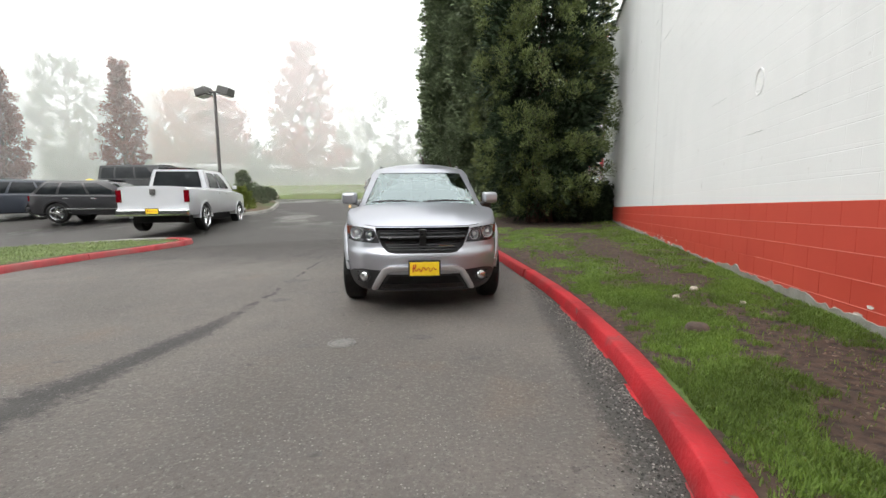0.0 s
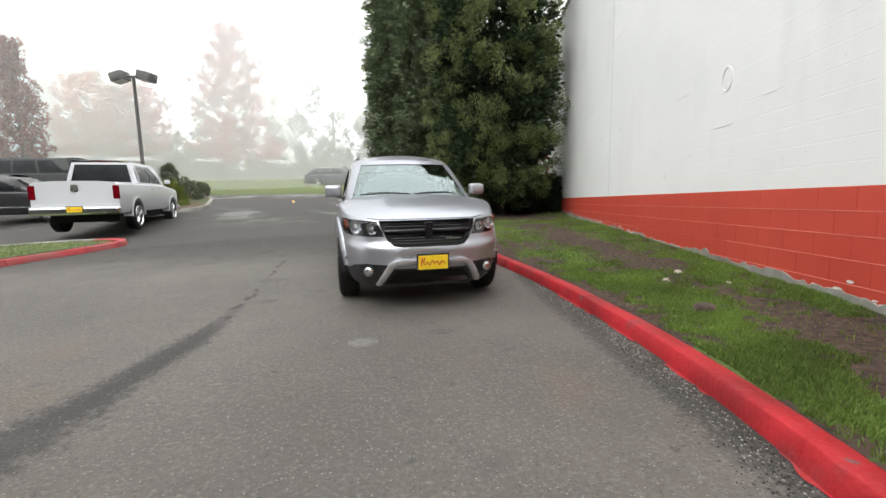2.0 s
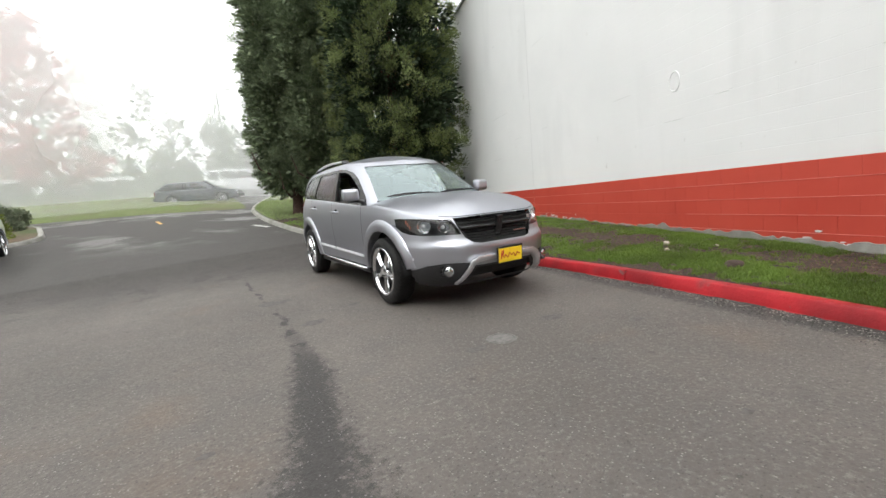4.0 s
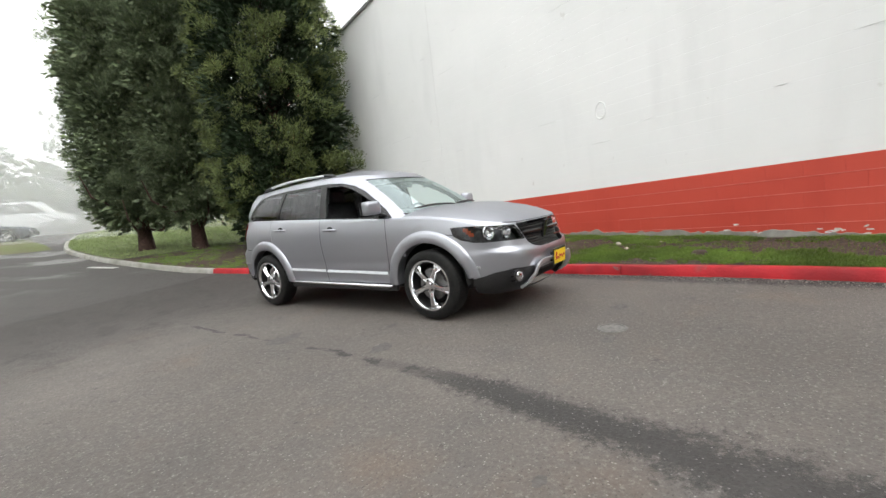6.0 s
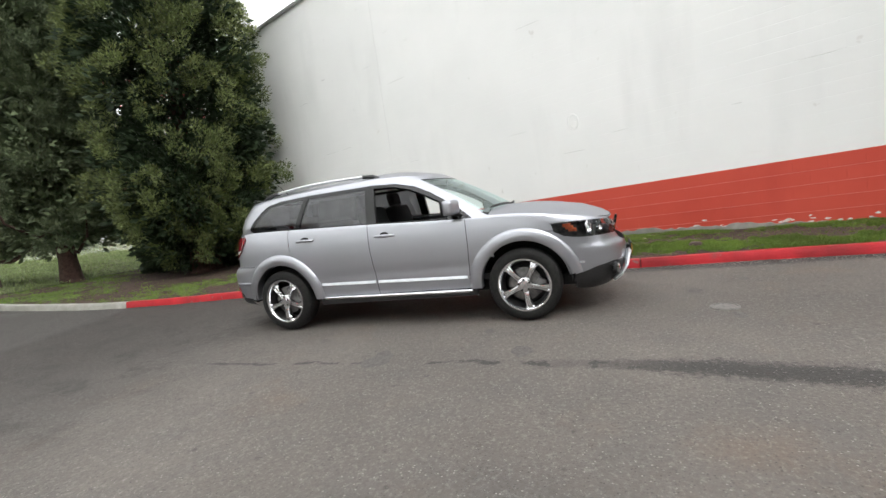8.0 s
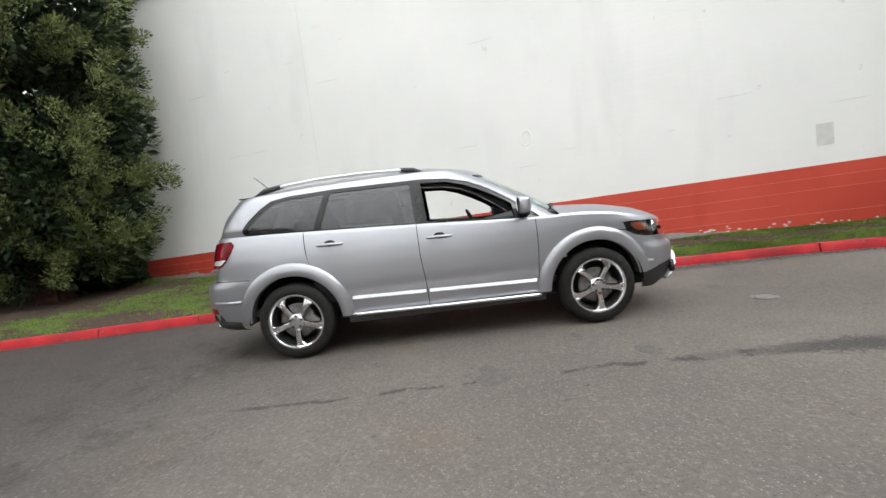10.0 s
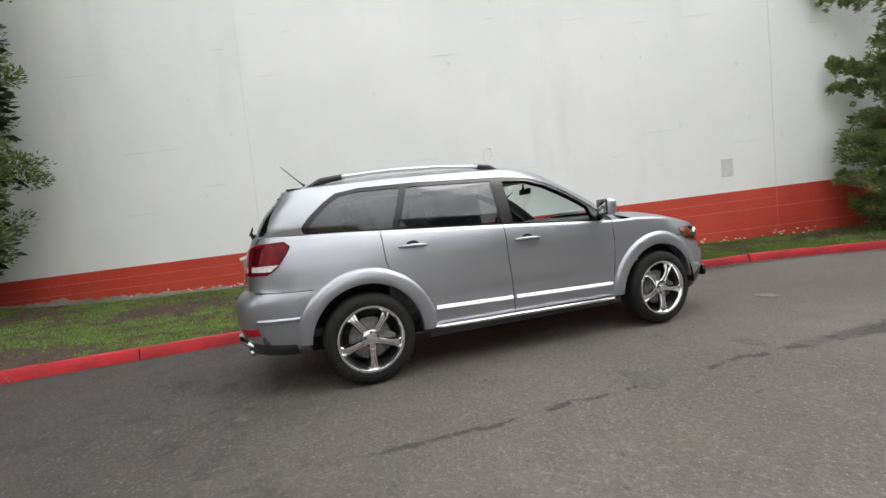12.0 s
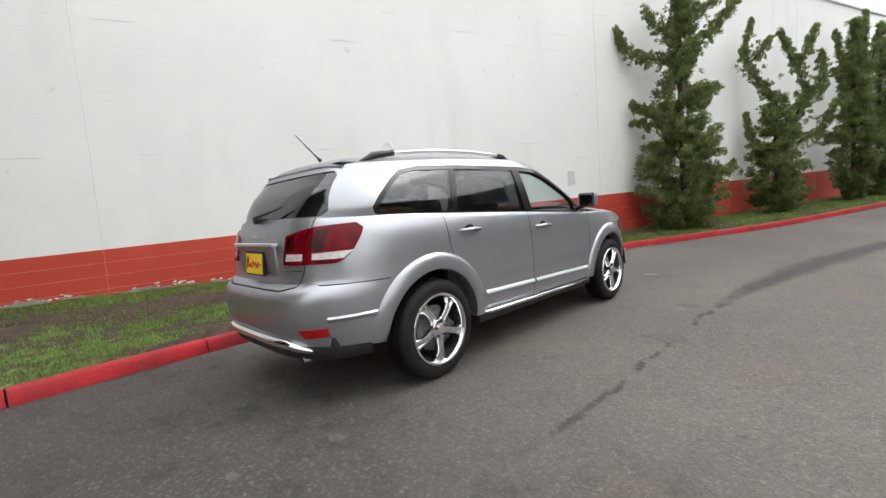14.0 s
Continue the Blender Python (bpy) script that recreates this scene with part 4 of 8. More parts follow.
def strip_polys(line, width):
    """Thin quads along a line of points, for panel gaps."""
    out = []
    for (a1, b1), (a2, b2) in zip(line, line[1:]):
        d = math.hypot(a2 - a1, b2 - b1)
        nx, ny = -(b2 - b1) / d * width / 2, (a2 - a1) / d * width / 2
        out.append([(a1 + nx, b1 + ny), (a2 + nx, b2 + ny), (a2 - nx, b2 - ny), (a1 - nx, b1 - ny)])
    return out


def piece(bm, layer, tags, name, mat, parent, label="", sink=0.0, where=None, depth=0.0, smooth=40):
    """Takes the tagged faces out as a part of its own; sink moves it inwards, depth gives its rim a return."""
    tags = tags if isinstance(tags, (tuple, list)) else (tags,)
    out = bmesh.new()
    made = {}
    for f in bm.faces:
        if f[layer] in tags and (where is None or where(f.calc_center_median())):
            vs = []
            for v in f.verts:
                if v.index not in made:
                    made[v.index] = out.verts.new(v.co - v.normal * sink)
                vs.append(made[v.index])
            try:
                out.faces.new(vs)
            except ValueError:
                pass
    if depth:
        nrm = {q: bm.verts[i].normal.copy() for i, q in made.items()}
        rim = [e for e in out.edges if len(e.link_faces) == 1]
        low = {}
        for e in rim:
            for v in e.verts:
                if v not in low:
                    low[v] = out.verts.new(v.co - nrm[v] * depth)
        for e in rim:
            a, b = e.verts
            try:
                out.faces.new((a, b, low[b], low[a]))
            except ValueError:
                pass
    if not out.faces:
        out.free()
        return None
    me = bpy.data.meshes.new(name)
    out.to_mesh(me)
    out.free()
    me.polygons.foreach_set("use_smooth", [True] * len(me.polygons))
    me.set_sharp_from_angle(angle=radians(smooth))
    return obj(name, me, mat, parent, label)


def mirror_x(poly):
    return [(-a, b) for a, b in poly]


def lathe(bm, prof, seg, axis_x=True):
    """Turns (radius, offset) pairs about the x axis."""
    rings = []
    for r, o in prof:
        rings.append([bm.verts.new((o, r * math.cos(2 * math.pi * k / seg), r * math.sin(2 * math.pi * k / seg))) for k in range(seg)])
    for a, b in zip(rings, rings[1:]):
        for k in range(seg):
            j = (k + 1) % seg
            bm.faces.new((a[k], a[j], b[j], b[k]))
    return rings


def make_wheel(parent, name="wheel", radius=0.36, rim_r=0.256, width=0.225, spoke_mat=None, turn=0.0, at=(0, 0, 0), flip=False, detail=True):
    """Wheel whose outer face looks to -x (flip: +x)."""
    wheel = empty(name)
    wheel.parent = parent
    wheel.matrix_basis = pose(*at, 0, 0, 180 if flip else 0) @ pose(0, 0, 0, turn)
    hw = width / 2
    bm = bmesh.new()
    prof = [(rim_r - 0.006, hw - 0.01), (rim_r - 0.004, -hw + 0.016), (rim_r + 0.012, -hw + 0.004), (rim_r + 0.03, -hw - 0.004), (radius - 0.045, -hw + 0.001), (radius - 0.018, -hw + 0.012), (radius - 0.005, -hw + 0.03), (radius, -hw + 0.05), (radius, hw - 0.05), (radius - 0.006, hw - 0.025), (radius - 0.02, hw - 0.008), (radius - 0.06, hw), (rim_r - 0.006, hw - 0.01)]
    lathe(bm, prof, 64)
    if detail:
        for k in range(60):
            a = 2 * math.pi * k / 60
            add_box(bm, (0.05, 0.010, 0.004), (-hw + 0.055, (radius - 0.001) * math.cos(a), (radius - 0.001) * math.sin(a)), (math.degrees(a) - 90, 0, 0))
    tyre = part("tyre", bm, RUBBER, wheel, smooth=45)
    bm = bmesh.new()
    o = -hw
    lathe(bm, [(rim_r + 0.010, o + 0.004), (rim_r + 0.006, o - 0.004), (rim_r - 0.010, o - 0.004), (rim_r - 0.016, o + 0.004), (rim_r - 0.022, o + 0.02)], 64)
    part("rim", bm, spoke_mat or CHROME, wheel, "polished bright rim", smooth=50)
    bm = bmesh.new()
    lathe(bm, [(rim_r - 0.022, o + 0.02), (rim_r - 0.03, o + 0.06), (rim_r - 0.045, o + 0.13), (rim_r - 0.03, hw - 0.02), (0.12, hw - 0.03), (0.002, hw - 0.03)], 48)
    part("barrel", bm, WHEEL_DARK, wheel, "dark inner barrel", smooth=50)
    bm = bmesh.new()
    lathe(bm, [(0.165, o + 0.09), (0.165, o + 0.075), (0.07, o + 0.07), (0.002, o + 0.07)], 48)
    part("brake_disc", bm, STEEL, wheel, smooth=40)
    if detail:
        bm = bmesh.new()
        add_box(bm, (0.05, 0.09, 0.14), (o + 0.085, -0.13, 0.05), bevel=0.015)
        part("brake_caliper", bm, STEEL, wheel, smooth=40)
    # five broad spokes, each flared towards the rim, with a shallow channel down the middle
    for s in range(5):
        bm = bmesh.new()
        a0 = math.radians(90 + 72 * s)
        er, ea = Vector((0, math.cos(a0), math.sin(a0))), Vector((0, -math.sin(a0), math.cos(a0)))
        k = (rim_r - 0.016) / 0.256
        rows = []
        for r, w, dx in ((0.045, 0.040, 0.012), (0.09, 0.036, 0.006), (0.14, 0.034, 0.002), (0.185, 0.037, 0.001), (0.22, 0.045, 0.003), (0.245, 0.060, 0.007), (0.257, 0.072, 0.010)):
            x0 = o + 0.006 + dx
            prof = ((-1.0, 0.055), (-1.0, 0.022), (-0.66, 0.001), (-0.34, 0.0), (-0.2, 0.009), (0.2, 0.009), (0.34, 0.0), (0.66, 0.001), (1.0, 0.022), (1.0, 0.055))
            rows.append([bm.verts.new(er * r * k + ea * w * k * q + Vector((x0 + d, 0, 0))) for q, d in prof])
        for r0, r1 in zip(rows, rows[1:]):
            for j in range(10):
                m = (j + 1) % 10
                bm.faces.new((r0[j], r0[m], r1[m], r1[j]))
        part("spoke", bm, spoke_mat or CHROME, wheel, smooth=30)
    bm = bmesh.new()
    lathe(bm, [(0.075, o + 0.05), (0.072, o + 0.012), (0.060, o + 0.005), (0.034, o + 0.006), (0.032, o - 0.002), (0.002, o - 0.004)], 40)
    part("hub", bm, spoke_mat or CHROME, wheel, smooth=35)
    for s in range(5):
        a = math.radians(126 + 72 * s)
        bm = bmesh.new()
        add_cyl(bm, 0.012, 0.011, 0.02, (o + 0.004, 0.055 * math.cos(a), 0.055 * math.sin(a)), (0, 90, 0), 6)
        part("lug_nut", bm, BLACK_PLASTIC if detail else STEEL, wheel)
    return wheel


def arch_flare(bm, hub_y, side, a0, a1, r_in, r_out, proud=0.026):
    """Wide lip round a wheel opening that follows the flank."""
    rows = []
    for a in np.linspace(math.radians(a0), math.radians(a1), 40):
        ring = []
        for r, pr in ((r_in - 0.004, -0.09), (r_in - 0.004, proud - 0.008), (r_in + 0.006, proud), (r_in + 0.05, proud + 0.004), (r_out - 0.035, proud - 0.002), (r_out - 0.008, proud - 0.012), (r_out, 0.001), (r_out, -0.02)):
            y, z = hub_y + r * math.cos(a), HUB_Z + r * math.sin(a)
            z = max(z, 0.355)
            zz = min(max(z, 0.26), 1.2)
            x = flank_x(y, zz)
            ring.append(bm.verts.new((side * (x + pr), y, z)))
        rows.append(ring)
    for p, q in zip(rows, rows[1:]):
        for j in range(len(p) - 1):
            bm.faces.new((p[j], p[j + 1], q[j + 1], q[j]))


def flank_x(y, z):
    w = body_w(z)
    if y < -1.0:
        yf = body_front(z)
        t = min(1, (-1.0 - y) / (-1.0 - yf))
        return w * max(0, 1 - t ** 3.4) ** (1 / 3.4)
    if y > 1.1:
        t = min(1, (y - 1.1) / (body_rear(z) - 1.1))
        return w * max(0, 1 - t ** 4.4) ** (1 / 4.4)
    return w


# ---- greenhouse ----
def green_point(u, f):
    """Cabin above the belt: f from 0 (belt) to 1 (edge of the roof)."""
    yf = smooth_lerp(f, [0, 0.5, 1], [-1.36, -0.96, -0.46])
    yr = smooth_lerp(f, [0, 0.5, 0.85, 1], [2.172, 2.10, 2.0, 1.95])
    w = smooth_lerp(f, [0, 0.25, 0.6, 0.88, 1], [0.846, 0.822, 0.770, 0.713, 0.665])
    ycf, ycr = yf + 0.68, 1.1 + 0.42 * f
    x, y = se_outline(yf, ycf, ycr, yr, w, 2.7, 4.4, u)
    zb = smooth_lerp(y, [-1.35, -0.95, 0.2, 1.8, 2.4], [1.068, 1.062, 1.132, 1.205, 1.215])
    x += (1 - min(1, f * 5)) * (body_w(zb) - 0.846 - 0.006)
    x = max(x, 0.0)
    zt = smooth_lerp(y, [-1.35, -0.5, 0.2, 0.9, 1.6, 2.1], [1.575, 1.60, 1.632, 1.622, 1.59, 1.55])
    return x, y, zb + (zt - zb) * f


car = empty("suv", pose(0, 0, 0))
tagged(car, "silver metallic crossover wagon parked beside the red kerb, window down", "car")

bm, rows = shell(body_point, np.r_[np.linspace(0, 0.9, 30), 0.93, 0.96, 0.985, 1.0], 0.07)
lay = bm.faces.layers.int.new("tag")
flank = lambda c: abs(c.x) > 0.60 and -2.2 < c.y < 2.2
GRILLE, HEAD, CLAD, INTAKE, TAIL, GATE, GAP, FDOOR, RDOOR, FENDER, FUEL, REFL, BUMP_R, CLAD_R, BADGE = range(1, 16)
gaps = []
fd_front = [(-0.885, 0.36), (-0.90, 0.55), (-0.915, 0.8), (-0.915, 1.07)]
fd_rear = [(0.165, 0.36), (0.175, 0.6), (0.20, 0.85), (0.205, 1.142)]
rd_rear = [(0.90, 0.36), (0.93, 0.5), (1.04, 0.68), (1.22, 0.82), (1.262, 0.95), (1.275, 1.19)]
cut(bm, lay, fd_front + fd_rear[::-1], "x", FDOOR, flank)
cut(bm, lay, fd_rear + rd_rear[::-1], "x", RDOOR, flank)
for line in (fd_front, fd_rear, rd_rear, [(-1.95, 0.835), (-1.62, 0.87), (-1.5, 0.93)][:2], [(1.80, 0.80), (2.17, 0.808)]):
    gaps += strip_polys(line, 0.007)
for g in gaps:
    cut(bm, lay, g, "x", GAP, flank)
front = lambda c: c.y < -1.75
rear = lambda c: c.y > 1.85
grille = [(-0.485, 0.905), (-0.47, 0.84), (-0.41, 0.715), (-0.35, 0.664), (-0.27, 0.650), (0.27, 0.650), (0.35, 0.664), (0.41, 0.715), (0.47, 0.84), (0.485, 0.905)]
cut(bm, lay, grille, "y", GRILLE, front)
head = [(0.505, 0.895), (0.75, 0.92), (0.866, 0.93), (0.858, 0.865), (0.832, 0.795), (0.80, 0.768), (0.74, 0.758), (0.435, 0.748), (0.45, 0.79)]
for h in (head, mirror_x(head)):
    cut(bm, lay, h, "y", HEAD, front)
clad = [(-0.97, 0.2), (-0.97, 0.35), (-0.865, 0.362), (-0.80, 0.41), (-0.73, 0.465), (-0.62, 0.488), (-0.42, 0.48), (-0.36, 0.44), (0.36, 0.44), (0.42, 0.48), (0.62, 0.488), (0.73, 0.465), (0.80, 0.41), (0.865, 0.362), (0.97, 0.35), (0.97, 0.2)]
cut(bm, lay, clad, "y", CLAD, front)
intake = [(-0.44, 0.28), (-0.33, 0.42), (0.33, 0.42), (0.44, 0.28)]
cut(bm, lay, intake, "y", INTAKE, front)
tail = [(0.405, 1.118), (0.62, 1.168), (0.95, 1.19), (0.95, 0.94), (0.40, 0.935)]
TAIL_CLEAR, TAIL_DARK = 16, 17
for h in (tail, mirror_x(tail)):
    cut(bm, lay, h, "y", TAIL, rear)
for h in ([(0.425, 0.960), (0.43, 1.004), (0.575, 1.004), (0.58, 0.962)], [(0.64, 0.966), (0.64, 1.004), (0.80, 1.012), (0.775, 0.966)]):
    for q in (h, mirror_x(h)):
        cut(bm, lay, q, "y", TAIL_CLEAR, rear)
for h in ([(0.425, 1.02), (0.43, 1.105), (0.50, 1.122), (0.505, 1.02)], [(0.62, 1.02), (0.63, 1.145), (0.70, 1.155), (0.695, 1.02)]):
    for q in (h, mirror_x(h)):
        cut(bm, lay, q, "y", TAIL_DARK, rear)
cut(bm, lay, [(1.7, 0.85), (1.7, 1.25), (2.02, 1.25), (1.945, 1.18), (1.915, 1.145), (1.93, 1.11), (2.0, 1.0), (2.05, 0.955), (2.08, 0.94), (2.08, 0.85)], "x", 0, lambda c: abs(c.x) > 0.6 and 1.7 < c.y < 2.1)
gate = [(-0.60, 1.3), (-0.585, 0.9), (-0.54, 0.80), (-0.42, 0.775), (0.42, 0.775), (0.54, 0.80), (0.585, 0.9), (0.60, 1.3)]
for g in strip_polys(gate[0:], 0.008):
    cut(bm, lay, g, "y", GAP, lambda c: c.y > 2.1 and c.z < 1.23)
REFL_EDGE = 18
edge = [(0.550, 0.553), (0.745, 0.558), (0.745, 0.482), (0.60, 0.468)]
for h in (edge, mirror_x(edge)):
    cut(bm, lay, h, "y", REFL_EDGE, rear)
refl = [(0.600, 0.540), (0.74, 0.546), (0.74, 0.492), (0.622, 0.484)]
for h in (refl, mirror_x(refl)):
    cut(bm, lay, h, "y", REFL, rear)
# wheel openings
for hy in (-WB, WB):
    gone = [f for f in bm.faces if abs(f.calc_center_median().x) > 0.5 and math.hypot(f.calc_center_median().y - hy, f.calc_center_median().z - HUB_Z) < 0.475]
    bmesh.ops.delete(bm, geom=gone, context="FACES")
bm.normal_update()
bm.verts.ensure_lookup_table()
bm.verts.index_update()
c0 = sum((f.normal.dot(f.calc_center_median() - Vector((0, f.calc_center_median().y * 0.6, 0.7))) for f in bm.faces))
if c0 < 0:
    bmesh.ops.reverse_faces(bm, faces=bm.faces)
    bm.normal_update()
bm.verts.ensure_lookup_table()
bm.verts.index_update()
piece(bm, lay, 0, "body", SILVER, car)
for side, sgn in (("right", -1), ("left", 1)):
    on = lambda c, s=sgn: c.x * s > 0
    for tag, nm in ((FDOOR, "front_door"), (RDOOR, "rear_door")):
        piece(bm, lay, tag, nm, SILVER, car, where=on)
gap_faces = {f for f in bm.faces if f[lay] == GAP}
while gap_faces:
    todo, island = [gap_faces.pop()], set()
    while todo:
        f = todo.pop()
        island.add(f)
        for e in f.edges:
            for q in e.link_faces:
                if q in gap_faces:
                    gap_faces.discard(q)
                    todo.append(q)
    for f in island:
        f[lay] = 99
    piece(bm, lay, 99, "panel_gap", SHADOW_GAP, car, sink=0.008)
    for f in island:
        f[lay] = 98
GRILLE_PART = piece(bm, lay, GRILLE, "grille", SHADOW_GAP, car, "black grille with a cross bar", sink=0.045)
piece(bm, lay, CLAD, "front_cladding", BLACK_PLASTIC, car, "black plastic lower bumper", sink=-0.002)
piece(bm, lay, INTAKE, "front_intake", SHADOW_GAP, car, "dark lower intake", sink=0.05)


def head_lamp(sgn):
    on = lambda c: c.x * sgn > 0
    lamp = piece(bm, lay, HEAD, "headlamp_housing", LAMP_DARK, car, "clear headlamp with dark bezel", sink=0.10, where=on)
    piece(bm, lay, HEAD, "lens", LENS, lamp, where=on, depth=0.015)
    for x, y, z, r in ((0.700, -2.085, 0.846, 0.062), (0.545, -2.19, 0.825, 0.050)):
        b2 = bmesh.new()
        rings = lathe(b2, [(r, 0), (r * 0.96, 0.006), (r * 0.75, 0.03), (r * 0.4, 0.045), (0.002, 0.05)], 28)
        lathe(b2, [(r, 0), (r + 0.006, -0.002), (r + 0.008, 0.01)], 28)
        bmesh.ops.transform(b2, matrix=pose(sgn * x, y, z, 0, 0, 90 + sgn * 16), verts=b2.verts)
        part("reflector", b2, LAMP_CHROME, lamp, "bright round reflector", smooth=60)
        b2 = bmesh.new()
        add_blob(b2, (0.02, 0.02, 0.02), (sgn * x, y + 0.02, z))
        part("bulb", b2, STICKER, lamp, smooth=60)
    b2 = bmesh.new()
    for k in range(4):
        add_box(b2, (0.012, 0.03, 0.012), (sgn * 0.60, -2.16, 0.80 + k * 0.028), (0, 0, sgn * 25), bevel=0.003)
    part("divider", b2, LAMP_CHROME, lamp)
    b2 = bmesh.new()
    for k in range(3):
        ya, za = -1.935 + 0.026 * k, 0.842 + 0.024 * k
        add_box(b2, (0.008, 0.085, 0.034), (sgn * (flank_x(ya, za) - 0.022), ya, za), (0, 0, sgn * 24), bevel=0.003)
    part("side_marker", b2, AMBER, lamp, "amber side marker")


for sgn in (-1, 1):
    head_lamp(sgn)
    on = lambda c, s=sgn: c.x * s > 0
    tl = piece(bm, lay, TAIL, "tail_lamp", RED_LENS, car, "red wrap-round tail lamp with clear strip", sink=-0.012, where=on, depth=0.02)
    for here in (lambda c, s=sgn: 0 < c.x * s < 0.6, lambda c, s=sgn: c.x * s >= 0.6):
        piece(bm, lay, TAIL_CLEAR, "reversing_lens", LAMP_CLEAR, tl, "clear reversing lens", sink=-0.012, where=here)
        piece(bm, lay, TAIL_DARK, "brake_lens", DARK_RED, tl, "darker red lens", sink=-0.012, where=here)
    piece(bm, lay, REFL, "rear_reflector", REFLECTOR, car, "red reflector with bright edge", sink=-0.006, where=on, depth=0.02)
    piece(bm, lay, REFL_EDGE, "reflector_bezel", SILVER, car, "silver bezel round the reflector", sink=-0.002, where=on)
bm.free()

# inner core of the rear bumper
b2 = bmesh.new()
core = []
for f in np.linspace(0.03, 0.42, 8):
    pts = [body_point(u, f) for u in np.linspace(2.35, 3, 40)]
    core.append([b2.verts.new((-p[0] * 0.99, p[1] - 0.014, p[2])) for p in pts] + [b2.verts.new((p[0] * 0.99, p[1] - 0.014, p[2])) for p in pts[-2::-1]])
for r0, r1 in zip(core, core[1:]):
    for k in range(len(r0) - 1):
        b2.faces.new((r0[k], r0[k + 1], r1[k + 1], r1[k]))
part("bumper_core", b2, SILVER, car, smooth=60)
b2 = bmesh.new()
skirt = []
for z, inset in ((0.43, 0.985), (0.385, 0.992), (0.34, 0.975), (0.31, 0.93)):
    pts = [se_outline(-2.4, -1.0, 1.1, 2.31, 0.87, 3.4, 4.4, u) for u in np.linspace(2.30, 3, 40)]
    skirt.append([b2.verts.new((-p[0] * inset, p[1] * (0.55 + 0.45 * inset) + 0.004, z)) for p in pts] + [b2.verts.new((p[0] * inset, p[1] * (0.55 + 0.45 * inset) + 0.004, z)) for p in pts[-2::-1]])
for r0, r1 in zip(skirt, skirt[1:]):
    for k in range(len(r0) - 1):
        b2.faces.new((r0[k], r0[k + 1], r1[k + 1], r1[k]))
part("rear_valance", b2, BLACK_PLASTIC, car, "black lower rear valance", smooth=60)

# wheel-arch lips, liners and the floor
for sgn in (-1, 1):
    for hy, a0, a1 in ((-WB, -2, 172), (WB, 3, 182)):
        b2 = bmesh.new()
        arch_flare(b2, hy, sgn, a0, a1, 0.440, 0.558)
        part("arch_flare", b2, SILVER, car, "wide silver arch lip", smooth=40)
        b2 = bmesh.new()
        rings = []
        for a in np.linspace(math.radians(0), math.radians(180), 24):
            rings.append([b2.verts.new((sgn * x, hy + 0.452 * math.cos(a), HUB_Z + 0.452 * math.sin(a))) for x in (0.87, 0.55)] + [b2.verts.new((sgn * 0.55, hy, HUB_Z))])
        for p, q in zip(rings, rings[1:]):
            for j in (0, 1):
                b2.faces.new((p[j], p[j + 1], q[j + 1], q[j]))
        part("wheel_liner", b2, SHADOW_GAP, car, smooth=60)
b2 = bmesh.new()
add_box(b2, (1.3, 3.95, 0.12), (0, -0.12, 0.34), bevel=0.03)
add_box(b2, (1.06, 1.1, 0.25), (0, -1.45, 0.42), bevel=0.05)
add_box(b2, (1.06, 0.9, 0.22), (0, 1.40, 0.44), bevel=0.05)
part("underbody", b2, SHADOW_GAP, car)

# cabin
bm, rows = shell(green_point, np.linspace(0, 1, 22))
lay = bm.faces.layers.int.new("tag")
WS, RW, FRAME, FW, RDW, QW, PILLAR = range(1, 8)
gside = lambda c: abs(c.x) > 0.42 and c.y < 1.98
frame_poly = [(-1.0, 1.055), (-0.86, 1.175), (-0.70, 1.29), (-0.52, 1.405), (-0.34, 1.49), (-0.14, 1.54), (0.13, 1.562), (0.95, 1.566), (1.40, 1.55), (1.58, 1.52), (1.67, 1.455), (1.78, 1.345), (1.835, 1.27), (1.82, 1.225), (1.77, 1.206), (1.2, 1.176), (0.2, 1.128), (-0.9, 1.05)]
cut(bm, lay, frame_poly, "x", FRAME, gside)
cut(bm, lay, [(0.10, 1.148), (0.125, 1.525), (-0.12, 1.512), (-0.30, 1.462), (-0.48, 1.378), (-0.64, 1.288), (-0.72, 1.23), (-0.73, 1.098)], "x", FW, gside)
cut(bm, lay, [(0.215, 1.155), (0.235, 1.532), (1.0, 1.534), (1.115, 1.202)], "x", RDW, gside)
cut(bm, lay, [(1.175, 1.204), (1.06, 1.53), (1.40, 1.524), (1.55, 1.50), (1.64, 1.44), (1.74, 1.34), (1.797, 1.268), (1.79, 1.238), (1.755, 1.228)], "x", QW, gside)
ws = [(-0.725, 1.085), (-0.70, 1.16), (-0.655, 1.30), (-0.61, 1.44), (-0.57, 1.552), (0.57, 1.552), (0.61, 1.44), (0.655, 1.30), (0.70, 1.16), (0.725, 1.085)]
cut(bm, lay, ws, "y", WS, lambda c: c.y < -0.28 and (c.y + 1.05) < (c.z - 1.05) * 1.35 + 0.05)
rw = [(-0.62, 1.235), (-0.66, 1.27), (-0.60, 1.50), (-0.56, 1.53), (0.56, 1.53), (0.60, 1.50), (0.66, 1.27), (0.62, 1.235)]
cut(bm, lay, rw, "y", RW, lambda c: c.y > 1.86)
bm.normal_update()
c0 = sum((f.normal.dot(f.calc_center_median() - Vector((0, f.calc_center_median().y * 0.7, 1.2))) for f in bm.faces))
if c0 < 0:
    bmesh.ops.reverse_faces(bm, faces=bm.faces)
    bm.normal_update()
bm.verts.ensure_lookup_table()
bm.verts.index_update()
piece(bm, lay, 0, "cabin_shell", SILVER, car)
